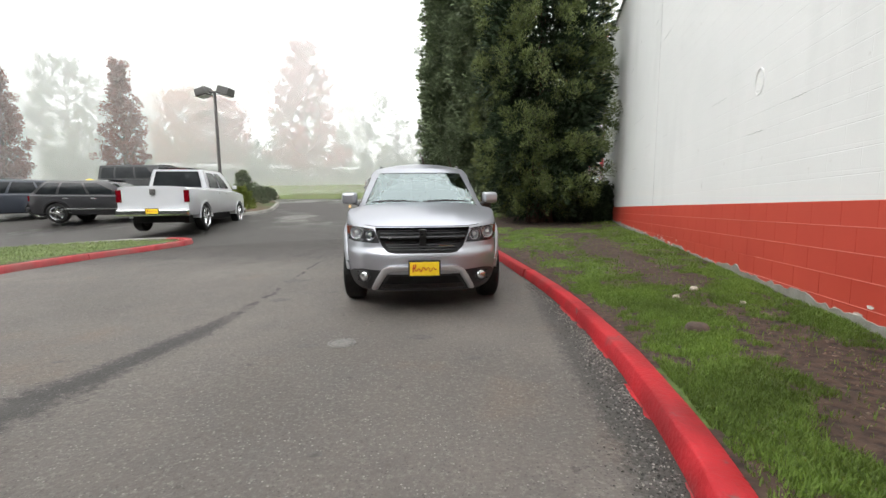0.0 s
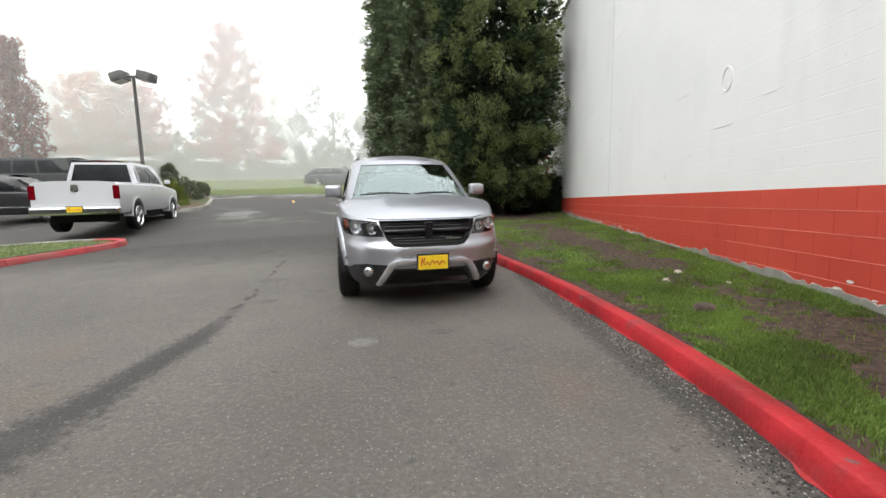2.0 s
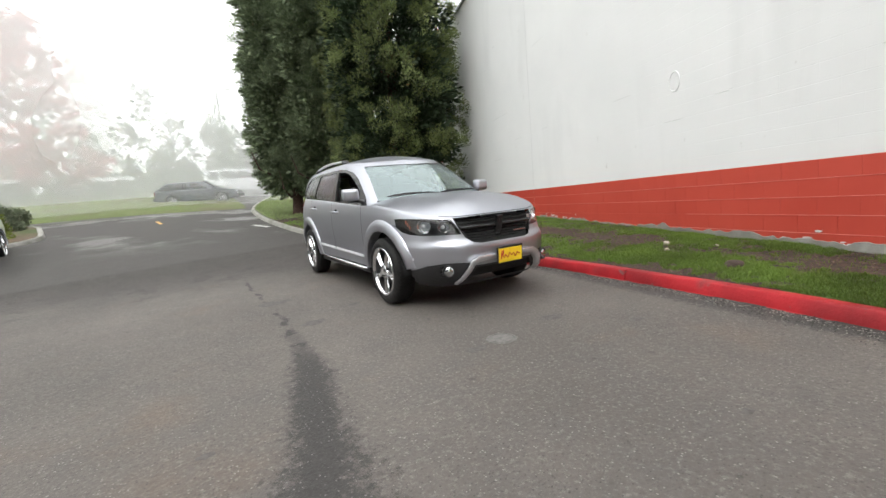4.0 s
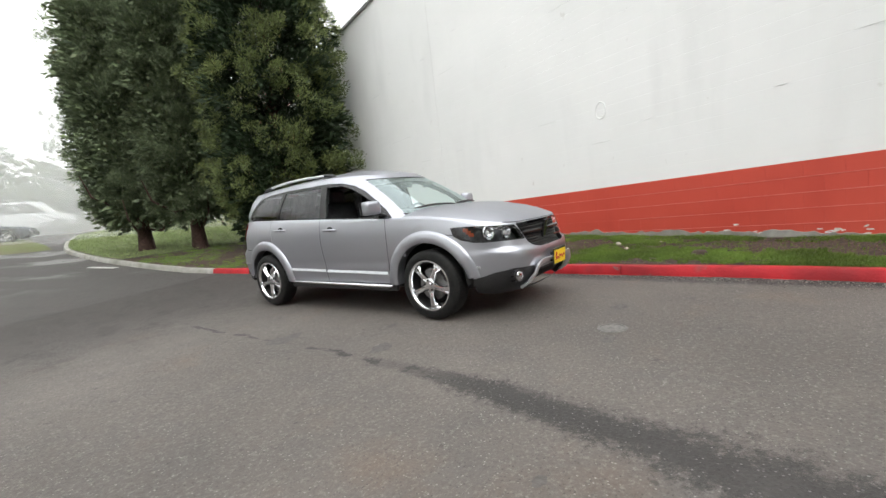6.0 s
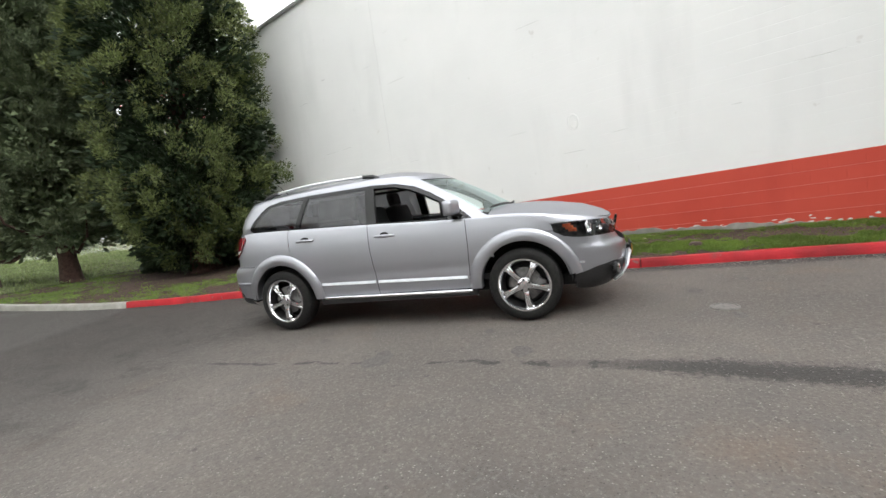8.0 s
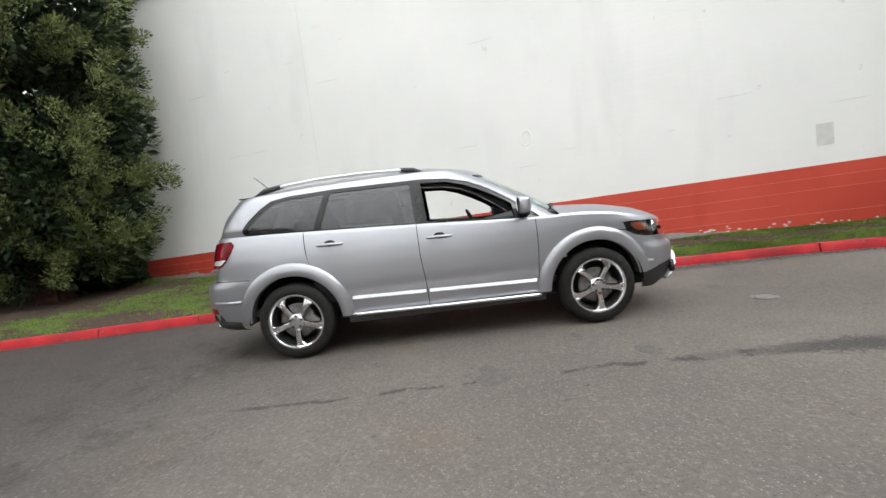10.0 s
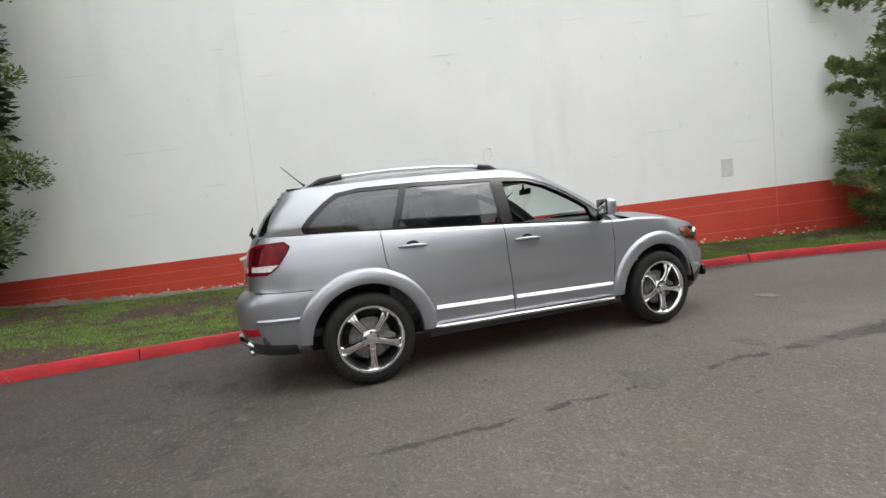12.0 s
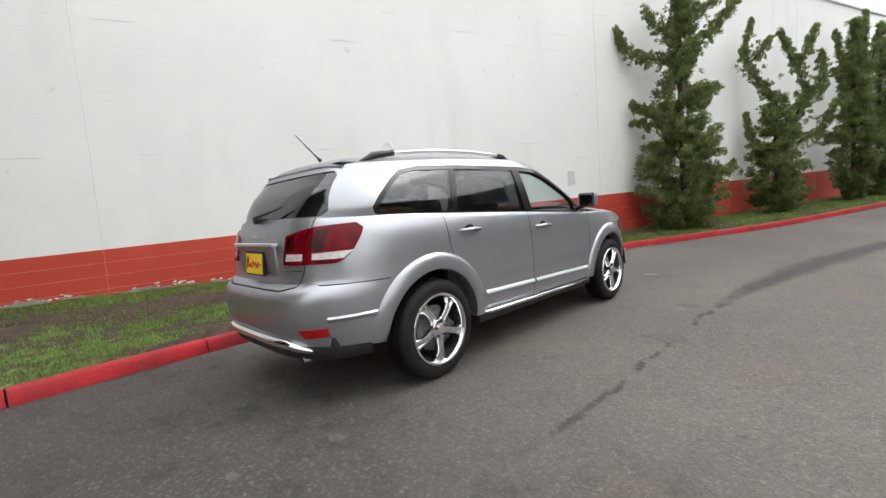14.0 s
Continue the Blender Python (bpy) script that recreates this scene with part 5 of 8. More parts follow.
for sgn in (-1, 1):
    on = lambda c, s=sgn: c.x * s > 0
    piece(bm, lay, FRAME, "window_frame", GLOSS_BLACK, car, "gloss black window surround", sink=0.004, where=on, depth=0.04)
    piece(bm, lay, RDW, "rear_door_glass", TINT, car, "dark tinted side glass", sink=0.012, where=on)
    piece(bm, lay, QW, "quarter_glass", TINT, car, "dark tinted quarter glass", sink=0.010, where=on)
WINDSHIELD = piece(bm, lay, WS, "windshield", CLEAR, car, "clear windshield", sink=0.006)
piece(bm, lay, RW, "rear_glass", TINT, car, "dark tinted rear glass", sink=0.006)
# roof skin with two shallow ribs, from the rim of the cabin
rim = [Vector((-p[0], p[1], p[2])) for p in (green_point(u, 1) for u in US)]
b2 = bmesh.new()
rws = []
for t in np.linspace(0, 1, 14):
    row = []
    for p in rim:
        q = Vector((p.x * (1 - t), p.y, p.z))
        yy = p.y if t == 0 else p.y
        edge_t = 1 - t
        crown = 0.085 * (1 - edge_t ** 2.2) * max(0.0, min(1, (p.y + 0.46) / 0.5)) ** 0.6 * max(0.0, min(1, (1.95 - p.y) / 0.25)) ** 0.6
        row.append(b2.verts.new((q.x, q.y, p.z + crown)))
    rws.append(row)
for r0, r1 in zip(rws, rws[1:]):
    for k in range(len(r0) - 1):
        b2.faces.new((r0[k], r0[k + 1], r1[k + 1], r1[k]))
geom = b2.verts[:] + b2.edges[:] + b2.faces[:]
dup = bmesh.ops.duplicate(b2, geom=geom)["geom"]
bmesh.ops.scale(b2, vec=(-1, 1, 1), verts=[v for v in dup if isinstance(v, bmesh.types.BMVert)])
bmesh.ops.remove_doubles(b2, verts=b2.verts, dist=0.0006)
part("roof", b2, SILVER, car, smooth=50)
bm.free()

# hood between the fenders: rows from flank to flank, dome over a low rim
hood_rim = [p for p in (body_point(u, 1) for u in US) if p[1] < -1.14]
hood_ys, hood_zs = [p[1] for p in hood_rim], [p[2] for p in hood_rim]


def hood_z(x, y, xe, zr):
    zc = smooth_lerp(y, [-2.30, -2.27, -2.20, -2.05, -1.85, -1.6, -1.15], [0.905, 0.935, 0.975, 1.034, 1.083, 1.122, 1.155])
    s = min(1, abs(x) / max(xe, 0.01))
    z = zr + max(0.0, zc - zr) * (1 - s ** 2.7)
    t = min(1, max(0, (y + 2.36) / 0.5))
    return z + 0.010 * t * math.exp(-((abs(x) - 0.36 - 0.05 * (y + 2.3)) / 0.022) ** 2) - 0.004 * t * math.exp(-((abs(x) - 0.27 - 0.05 * (y + 2.3)) / 0.05) ** 2)


b2 = bmesh.new()
hr = []
for px_, py_, pz_ in hood_rim[1:]:
    xe = px_ + 0.002
    hr.append([b2.verts.new((xe * q, py_, hood_z(xe * q, py_, xe, pz_) + (0.002 if abs(q) < 1 else -0.004))) for q in np.sin(np.linspace(-1, 1, 41) * math.pi / 2)])
for r0, r1 in zip(hr, hr[1:]):
    for k in range(len(r0) - 1):
        b2.faces.new((r0[k], r0[k + 1], r1[k + 1], r1[k]))
part("hood", b2, SILVER, car, smooth=60)
b2 = bmesh.new()
lip = [p for p in hood_rim if p[0] < 0.60]
line = [(-p[0] * 0.997, p[1] - 0.002, p[2] + 0.001) for p in lip[::-1]] + [(p[0] * 0.997, p[1] - 0.002, p[2] + 0.001) for p in lip[1:]]
sweep(b2, line, 0.0035, 5)
part("hood_gap", b2, SHADOW_GAP, car, smooth=60)
# cowl and firewall
b2 = bmesh.new()
for x0, x1 in ((-0.74, 0.74),):
    add_box(b2, (1.46, 0.40, 0.035), (0, -1.16, 1.085), (8, 0, 0), bevel=0.01)
part("cowl", b2, BLACK_PLASTIC, car, "black cowl below the windshield")

# grille bars, badge, plate, skid bar, fog lamps
def nose_y(x, z):
    return -1.0 - (-1.0 - body_front(z)) * (1 - min(1, abs(x) / body_w(z)) ** 3.4) ** (1 / 3.4)


b2 = bmesh.new()
sweep(b2, [(x, nose_y(x, 0.80) + 0.022, 0.80) for x in np.linspace(-0.43, 0.43, 15)], 0.022, 8)
part("grille_bar", b2, GLOSS_BLACK, GRILLE_PART, smooth=50)
b2 = bmesh.new()
add_box(b2, (0.075, 0.028, 0.22), (0, -2.336, 0.782), (14, 0, 0), bevel=0.008)
part("grille_post", b2, GLOSS_BLACK, GRILLE_PART)
for z in (0.68, 0.705, 0.73, 0.755, 0.845, 0.87):
    b2 = bmesh.new()
    hw2 = 0.34 + (z - 0.68) * 0.55
    sweep(b2, [(x, nose_y(x, z) + 0.036, z) for x in np.linspace(-hw2, hw2, 13)], 0.0045, 5)
    part("grille_slat", b2, GLOSS_BLACK, GRILLE_PART)
b2 = bmesh.new()
for k in range(7):
    add_box(b2, (0.017, 0.006, 0.013), (0.168 + k * 0.023, -2.372, 0.722), bevel=0.002)
part("grille_badge", b2, CHROME, GRILLE_PART, "small chrome badge")


def squiggle(bm2, w, x0, z0, y, h):
    """A hand-written looking stroke, unreadable."""
    pts = [(x0 + w * t, y, z0 + h * (0.5 * math.sin(t * 31) + 0.25 * math.sin(t * 13 + 1)) + 0.25 * h * t) for t in np.linspace(0, 1, 60)]
    sweep(bm2, pts, 0.0046, 5)


def dealer_plate(parent, at, rot, w=0.32, h=0.165):
    top = empty("licence_plate")
    top.parent = parent
    top.matrix_basis = pose(*at, *rot)
    top["label"] = "yellow dealer plate in a black frame"
    b3 = bmesh.new()
    add_box(b3, (w, 0.014, h), (0, 0, 0), bevel=0.006)
    part("frame", b3, BLACK_PLASTIC, top)
    b3 = bmesh.new()
    add_box(b3, (w - 0.03, 0.006, h - 0.028), (0, -0.007, -0.004), bevel=0.002)
    part("face", b3, PLATE_YELLOW, top, "yellow face")
    b3 = bmesh.new()
    squiggle(b3, w * 0.74, -w * 0.37, -0.012, -0.0105, h * 0.2)
    sweep(b3, [(-w * 0.36, -0.0105, -0.035), (-w * 0.33, -0.0105, 0.04), (-w * 0.27, -0.0105, 0.045), (-w * 0.28, -0.0105, 0.005)], 0.006, 5)
    part("print", b3, PLATE_RED, top, "red scribbled print")
    return top


dealer_plate(car, (0.012, -2.472, 0.510), (4, 0, 0))
b2 = bmesh.new()
add_box(b2, (0.2, 0.05, 0.1), (0, -2.44, 0.51), bevel=0.01)
part("plate_bracket", b2, BLACK_PLASTIC, car)
b2 = bmesh.new()
path = [(0.50, -2.27, 0.275), (0.475, -2.34, 0.325), (0.43, -2.40, 0.405), (0.385, -2.416, 0.475), (0.33, -2.432, 0.500), (0.2, -2.436, 0.505), (0, -2.438, 0.505)]
path = path + [(-x, y, z) for x, y, z in path[-2::-1]]
sweep(b2, path, [0.036, 0.038, 0.04, 0.044, 0.042, 0.032, 0.03, 0.032, 0.042, 0.044, 0.04, 0.038, 0.036], 10, flat=0.45)
part("skid_bar", b2, BRIGHT, car, "bright silver skid bar", smooth=60)
for sgn in (-1, 1):
    b2 = bmesh.new()
    lathe(b2, [(0.062, 0.03), (0.062, -0.006), (0.050, -0.008), (0.046, 0.0)], 32)
    bmesh.ops.transform(b2, matrix=pose(sgn * 0.602, -2.312, 0.412, 0, 0, 90 + sgn * 18), verts=b2.verts)
    fog = part("fog_lamp", b2, BLACK_PLASTIC, car, "round fog lamp", smooth=50)
    b2 = bmesh.new()
    lathe(b2, [(0.047, -0.002), (0.035, -0.012), (0.015, -0.016), (0.001, -0.017)], 28)
    bmesh.ops.transform(b2, matrix=pose(sgn * 0.602, -2.312, 0.412, 0, 0, 90 + sgn * 18), verts=b2.verts)
    part("lens", b2, LAMP_CHROME, fog, "bright lens", smooth=50)
    b2 = bmesh.new()
    for k in range(3):
        add_box(b2, (0.13, 0.02, 0.012), (sgn * 0.61, -2.285, 0.372 + 0.042 * k), (0, 0, sgn * 20), bevel=0.003)
    part("fog_bezel", b2, GLOSS_BLACK, car)
    # small bright nick above the cladding
    b2 = bmesh.new()
    add_box(b2, (0.012, 0.09, 0.018), (sgn * (flank_x(-1.98, 0.53) + 0.003), -1.98, 0.53), (0, 0, sgn * 25), bevel=0.004)
    part("bumper_crease", b2, BRIGHT, car)

# side mouldings, sill bars, handles, mirrors
for sgn in (-1, 1):
    for y0, y1, nm in ((-0.87, 0.15, "front"), (0.185, 0.885, "rear")):
        b2 = bmesh.new()
        ys = np.linspace(y0, y1, 14)
        rows2 = []
        for y in ys:
            zc = 0.478 + (y + 0.87) * 0.024
            rows2.append([b2.verts.new((sgn * (body_w(zc + dz) + pr), y, zc + dz)) for dz, pr in ((-0.021, -0.004), (-0.018, 0.014), (-0.012, 0.018), (0.015, 0.005), (0.020, -0.004))])
        for r0, r1 in zip(rows2, rows2[1:]):
            for k in range(4):
                b2.faces.new((r0[k], r0[k + 1], r1[k + 1], r1[k]))
        b2.faces.new(rows2[0])
        b2.faces.new(rows2[-1])
        part("side_moulding", b2, MOULDING, car, "bright side moulding", smooth=50)
    b2 = bmesh.new()
    sweep(b2, [(sgn * 0.862, -0.90, 0.335), (sgn * 0.885, -0.86, 0.338), (sgn * 0.888, 0, 0.35), (sgn * 0.888, 0.84, 0.362), (sgn * 0.862, 0.90, 0.362)], [0.014, 0.021, 0.021, 0.021, 0.014], 10, flat=0.9)
    part("sill_bar", b2, CHROME, car, "chrome sill bar", smooth=60)
    b2 = bmesh.new()
    add_box(b2, (0.05, 1.9, 0.1), (sgn * 0.83, 0, 0.33), bevel=0.01)
    part("rocker", b2, BLACK_PLASTIC, car, "black rocker panel")
    for y, z in ((0.0, 1.0), (1.03, 1.048)):
        b2 = bmesh.new()
        x = flank_x(y, z)
        sweep(b2, [(sgn * (x + 0.004), y + 0.115, z), (sgn * (x + 0.032), y + 0.085, z + 0.002), (sgn * (x + 0.038), y, z + 0.004), (sgn * (x + 0.034), y - 0.085, z), (sgn * (x + 0.004), y - 0.115, z - 0.003)], [0.012, 0.019, 0.020, 0.019, 0.012], 10, flat=0.8)
        hd = part("door_handle", b2, SILVER, car, "silver pull handle", smooth=60)
        # thin dark blob on the door paints the shade of the handle recess
        b2 = bmesh.new()
        add_blob(b2, (0.006, 0.055, 0.030), (sgn * (x + 0.001), y + 0.0, z + 0.012), sub=3)
        part("handle_cup", b2, SHADOW_GAP, hd, smooth=60)
    # mirror: shell, dark foot and glass
    b2 = bmesh.new()
    vs = add_box(b2, (0.205, 0.12, 0.158), (0, 0, 0), bevel=0.046, seg=4)
    for v in b2.verts:
        k = (v.co.y + 0.055) / 0.11
        v.co.z *= 0.86 + 0.14 * k
        v.co.x *= 0.93 + 0.07 * k
    bmesh.ops.transform(b2, matrix=pose(sgn * 0.945, -0.81, 1.205, 0, 0, sgn * 12), verts=b2.verts)
    mr = part("side_mirror", b2, SILVER, car, "silver mirror shell on a black foot", smooth=60)
    b2 = bmesh.new()
    add_box(b2, (0.185, 0.014, 0.138), (sgn * 0.955, -0.752, 1.205), (0, 0, sgn * 12), bevel=0.005)
    part("mirror_rim", b2, BLACK_PLASTIC, mr, "black rim behind the mirror glass")
    b2 = bmesh.new()
    add_box(b2, (0.16, 0.006, 0.112), (sgn * 0.957, -0.7435, 1.205), (0, 0, sgn * 12), bevel=0.002)
    part("mirror_glass", b2, CHROME, mr, "mirror glass")
    b2 = bmesh.new()
    sweep(b2, [(sgn * 0.80, -0.84, 1.115), (sgn * 0.86, -0.82, 1.135), (sgn * 0.92, -0.80, 1.142), (sgn * 0.99, -0.80, 1.145)], [0.05, 0.042, 0.034, 0.02], 10, flat=0.5)
    part("mirror_foot", b2, BLACK_PLASTIC, mr, "black mirror foot", smooth=60)
    b2 = bmesh.new()
    tri = [(-0.98, 1.055), (-0.735, 1.10), (-0.725, 1.225)]
    vs = [b2.verts.new((sgn * (0.835 - (z - 1.05) * 0.35), y, z)) for y, z in tri]
    vs2 = [b2.verts.new((sgn * (0.80 - (z - 1.05) * 0.35), y, z)) for y, z in tri]
    b2.faces.new(vs)
    b2.faces.new(vs2[::-1])
    for i in range(3):
        b2.faces.new((vs[i], vs[i - 1], vs2[i - 1], vs2[i]))
    part("mirror_sail", b2, BLACK_PLASTIC, mr)
    # roof rail with dark end caps
    b2 = bmesh.new()
    rl = [(sgn * 0.60, 1.50, 1.660), (sgn * 0.61, 1.1, 1.688), (sgn * 0.615, 0.7, 1.693), (sgn * 0.612, 0.3, 1.680)]
    sweep(b2, rl, [0.02, 0.021, 0.021, 0.02], 10, flat=0.8)
    rail = part("roof_rail", b2, BRIGHT, car, "bright roof rail with black ends", smooth=60)
    for pts, rr in (([(sgn * 0.57, 1.76, 1.590), (sgn * 0.575, 1.66, 1.637), (sgn * 0.585, 1.48, 1.664)], [0.012, 0.03, 0.025]), ([(sgn * 0.597, 0.32, 1.684), (sgn * 0.59, 0.18, 1.668), (sgn * 0.585, 0.07, 1.632)], [0.025, 0.028, 0.012])):
        b2 = bmesh.new()
        sweep(b2, pts, rr, 10, flat=0.9)
        part("rail_end", b2, BLACK_PLASTIC, rail, "black rail end", smooth=60)

# tail: spoiler, brake strip, wiper, plate recess, lower bright bar, exhaust, aerial
b2 = bmesh.new()
rows2 = []
for x in np.linspace(-0.59, 0.59, 25):
    e = (abs(x) / 0.59) ** 4
    y1 = 1.945 - 0.04 * e
    rows2.append([b2.verts.new(p) for p in ((x, 1.70, 1.650 - 0.055 * e - 0.02 * (x / 0.62) ** 2), (x, 1.88, 1.624 - 0.045 * e - 0.015 * (x / 0.62) ** 2), (x, y1, 1.585 - 0.03 * e), (x, y1 + 0.004, 1.574 - 0.03 * e), (x, y1 - 0.03, 1.560 - 0.03 * e), (x, 1.88, 1.552 - 0.03 * e))])
for r0, r1 in zip(rows2, rows2[1:]):
    for k in range(5):
        b2.faces.new((r0[k], r0[k + 1], r1[k + 1], r1[k]))
b2.faces.new(rows2[0])
b2.faces.new(rows2[-1][::-1])
spo = part("spoiler", b2, SILVER, car, smooth=40)
b2 = bmesh.new()
add_box(b2, (0.30, 0.03, 0.026), (0, 1.918, 1.556), (-35, 0, 0), bevel=0.006)
part("brake_strip", b2, RED_LENS, spo, "red high brake lamp")
b2 = bmesh.new()
sweep(b2, [(0.10, 2.19, 1.245), (0.02, 2.21, 1.262), (-0.16, 2.185, 1.29), (-0.30, 2.165, 1.318)], [0.014, 0.012, 0.008, 0.005], 8)
add_cyl(b2, 0.03, 0.022, 0.05, (0.08, 2.185, 1.24), (90, 0, 0), 16)
part("rear_wiper", b2, BLACK_PLASTIC, car, "black rear wiper", smooth=50)
b2 = bmesh.new()
add_box(b2, (0.62, 0.02, 0.24), (0, 2.240, 0.945), (-4, 0, 0), bevel=0.01)
rec = part("plate_recess", b2, SILVER, car)
b2 = bmesh.new()
add_box(b2, (0.66, 0.04, 0.022), (0, 2.255, 1.068), bevel=0.006)
part("gate_handle", b2, BRIGHT, rec, "bright handle strip")
dealer_plate(car, (0, 2.263, 0.94), (-4, 0, 180), 0.31, 0.17)
b2 = bmesh.new()
for k in range(7):
    add_box(b2, (0.024, 0.006, 0.016), (0.12 - k * 0.04, 2.218, 1.125), bevel=0.002)
part("maker_badge", b2, CHROME, car, "row of small chrome letters")
b2 = bmesh.new()
for k in range(8):
    add_box(b2, (0.018, 0.006, 0.012), (-0.44 - k * 0.024, 2.243 - 0.002 * k, 0.905), (0, 0, 6), bevel=0.002)
part("trim_badge", b2, CHROME, car, "small chrome letters")
b2 = bmesh.new()
path = []
for x in np.linspace(-0.64, 0.64, 25):
    z = 0.44 - 0.05 * max(0.0, abs(x) - 0.46) / 0.18
    path.append((x, 1.1 + (body_rear(z) - 1.1) * (1 - min(1, abs(x) / body_w(z)) ** 4.4) ** (1 / 4.4) + 0.008, z))
sweep(b2, path, [0.014, 0.026, 0.036] + [0.040] * 19 + [0.036, 0.026, 0.014], 10, flat=0.9)
part("rear_skid_bar", b2, CHROME, car, "chrome lower rear bar", smooth=60)
b2 = bmesh.new()
lathe(b2, [(0.027, 0.12), (0.027, -0.0), (0.022, -0.002), (0.021, 0.1)], 20)
bmesh.ops.transform(b2, matrix=pose(-0.55, 2.25, 0.335, 0, 0, -90), verts=b2.verts)
part("exhaust_tip", b2, CHROME, car, smooth=60)
b2 = bmesh.new()
sweep(b2, [(-0.05, 1.76, 1.665), (-0.05, 1.785, 1.69), (-0.05, 1.93, 1.85)], [0.016, 0.006, 0.0025], 8)
part("aerial", b2, BLACK_PLASTIC, car, "thin roof aerial", smooth=60)
for sgn in (-1, 1):
    b2 = bmesh.new()
    ys = np.linspace(1.90, 2.17, 12)
    rows2 = []
    for y in ys:
        zc = 0.595
        rows2.append([b2.verts.new((sgn * (flank_x(y, zc + dz) + pr), y + pr * 0.5, zc + dz)) for dz, pr in ((-0.02, -0.002), (-0.014, 0.008), (0.006, 0.012), (0.02, -0.002))])
    for r0, r1 in zip(rows2, rows2[1:]):
        for k in range(3):
            b2.faces.new((r0[k], r0[k + 1], r1[k + 1], r1[k]))
    part("bumper_moulding", b2, SILVER, car, smooth=50)

# wipers on the windshield
for x0, x1 in ((-0.62, -0.02), (0.02, 0.62)):
    b2 = bmesh.new()
    pts = []
    for t in np.linspace(0, 1, 10):
        x = x0 + (x1 - x0) * t
        f = 0.15 + 0.03 * math.sin(t * 3.1)
        gp = min((green_point(u, f) for u in np.linspace(0, 1, 120)), key=lambda p: abs(p[0] - abs(x)))
        pts.append((x, gp[1] - 0.018, gp[2] + 0.012))
    sweep(b2, pts, [0.007, 0.012, 0.014, 0.015, 0.015, 0.014, 0.012, 0.011, 0.009, 0.005], 6)
    part("wiper", b2, BLACK_PLASTIC, car, "black wiper", smooth=50)

# inside: floor, dash, wheel, seats, mirror, stickers
b2 = bmesh.new()
add_box(b2, (1.5, 3.4, 0.06), (0, 0.45, 0.45))
add_box(b2, (1.36, 0.05, 0.6), (0, -0.98, 0.75))
part("cabin_floor", b2, CABIN, car)
b2 = bmesh.new()
add_box(b2, (1.44, 0.42, 0.22), (0, -0.80, 1.0), (-8, 0, 0), bevel=0.06, seg=3)
dash = part("dashboard", b2, DASH, car, "grey dashboard", smooth=50)
b2 = bmesh.new()
ring = [(0.37 + 0.185 * math.cos(a), -0.44 + 0.185 * math.sin(a) * 0.42, 1.04 + 0.185 * math.sin(a) * 0.9) for a in np.linspace(0, 2 * math.pi, 37)]
sweep(b2, ring, 0.015, 8, close=False)
for a in (0.2, 2.94, -1.57):
    sweep(b2, [(0.37, -0.46, 1.03), (0.37 + 0.18 * math.cos(a), -0.44 + 0.18 * math.sin(a) * 0.42, 1.04 + 0.18 * math.sin(a) * 0.9)], 0.016, 6)
add_blob(b2, (0.06, 0.03, 0.055), (0.37, -0.455, 1.035), (-25, 0, 0))
part("steering_wheel", b2, CABIN, car, "black steering wheel", smooth=50)


def seat(x, y, w=0.5, bench=False):
    s = empty("front_seat" if not bench else "rear_seat")
    s.parent = car
    s.matrix_basis = pose(x, y, 0)
    b3 = bmesh.new()
    add_box(b3, (w, 0.52, 0.16), (0, 0, 0.66), (6, 0, 0), bevel=0.05, seg=3)
    part("seat_cushion", b3, SEAT_CLOTH, s, smooth=60)
    b3 = bmesh.new()
    add_box(b3, (w, 0.16, 0.66), (0, 0.30, 1.0), (-14, 0, 0), bevel=0.06, seg=3)
    part("backrest", b3, SEAT_CLOTH, s, smooth=60)
    for hx in ((0,) if not bench else (-w * 0.36, 0, w * 0.36)):
        b3 = bmesh.new()
        add_box(b3, (0.25, 0.10, 0.17), (hx, 0.40, 1.41), (-10, 0, 0), bevel=0.04, seg=3)
        for q in (-0.05, 0.05):
            add_cyl(b3, 0.006, 0.006, 0.12, (hx + q, 0.385, 1.31), seg=8)
        part("headrest", b3, SEAT_CLOTH, s, smooth=60)


seat(-0.37, 0.02)
seat(0.37, 0.02)
seat(0, 0.98, 1.3, True)
for sgn in (-1, 1):
    b2 = bmesh.new()
    add_box(b2, (0.04, 2.2, 0.62), (sgn * 0.80, 0.15, 0.80), bevel=0.015)
    part("door_lining", b2, CABIN, car, smooth=40)
b2 = bmesh.new()
add_box(b2, (1.16, 2.1, 0.012), (0, 0.85, 1.585), bevel=0.004)
part("headliner", b2, DASH, car)
b2 = bmesh.new()
add_box(b2, (0.22, 0.03, 0.065), (0, -0.52, 1.455), (10, 0, 0), bevel=0.014, seg=3)
add_cyl(b2, 0.012, 0.012, 0.08, (0, -0.50, 1.50), seg=10)
part("rear_view_mirror", b2, BLACK_PLASTIC, car, smooth=50)
b2 = bmesh.new()
add_box(b2, (0.13, 0.004, 0.10), (0.43, -0.535, 1.445), (50, 0, -14))
stk = part("window_tag", b2, BLACK_PLASTIC, car, "dark tag with a white label")
b2 = bmesh.new()
add_box(b2, (0.10, 0.004, 0.04), (0.43, -0.545, 1.465), (50, 0, -14))
part("tag_label", b2, STICKER, stk)
b2 = bmesh.new()
add_box(b2, (0.003, 0.50, 0.26), (-0.745, 0.62, 1.36), (0, 19, 0))
lst = part("price_sheet", b2, surface("grey_sheet", (0.13, 0.13, 0.135), (0.18, 0.18, 0.185), 8, 0.7), car, "sheet of small print behind the glass")
b2 = bmesh.new()
rr = np.random.default_rng(5)
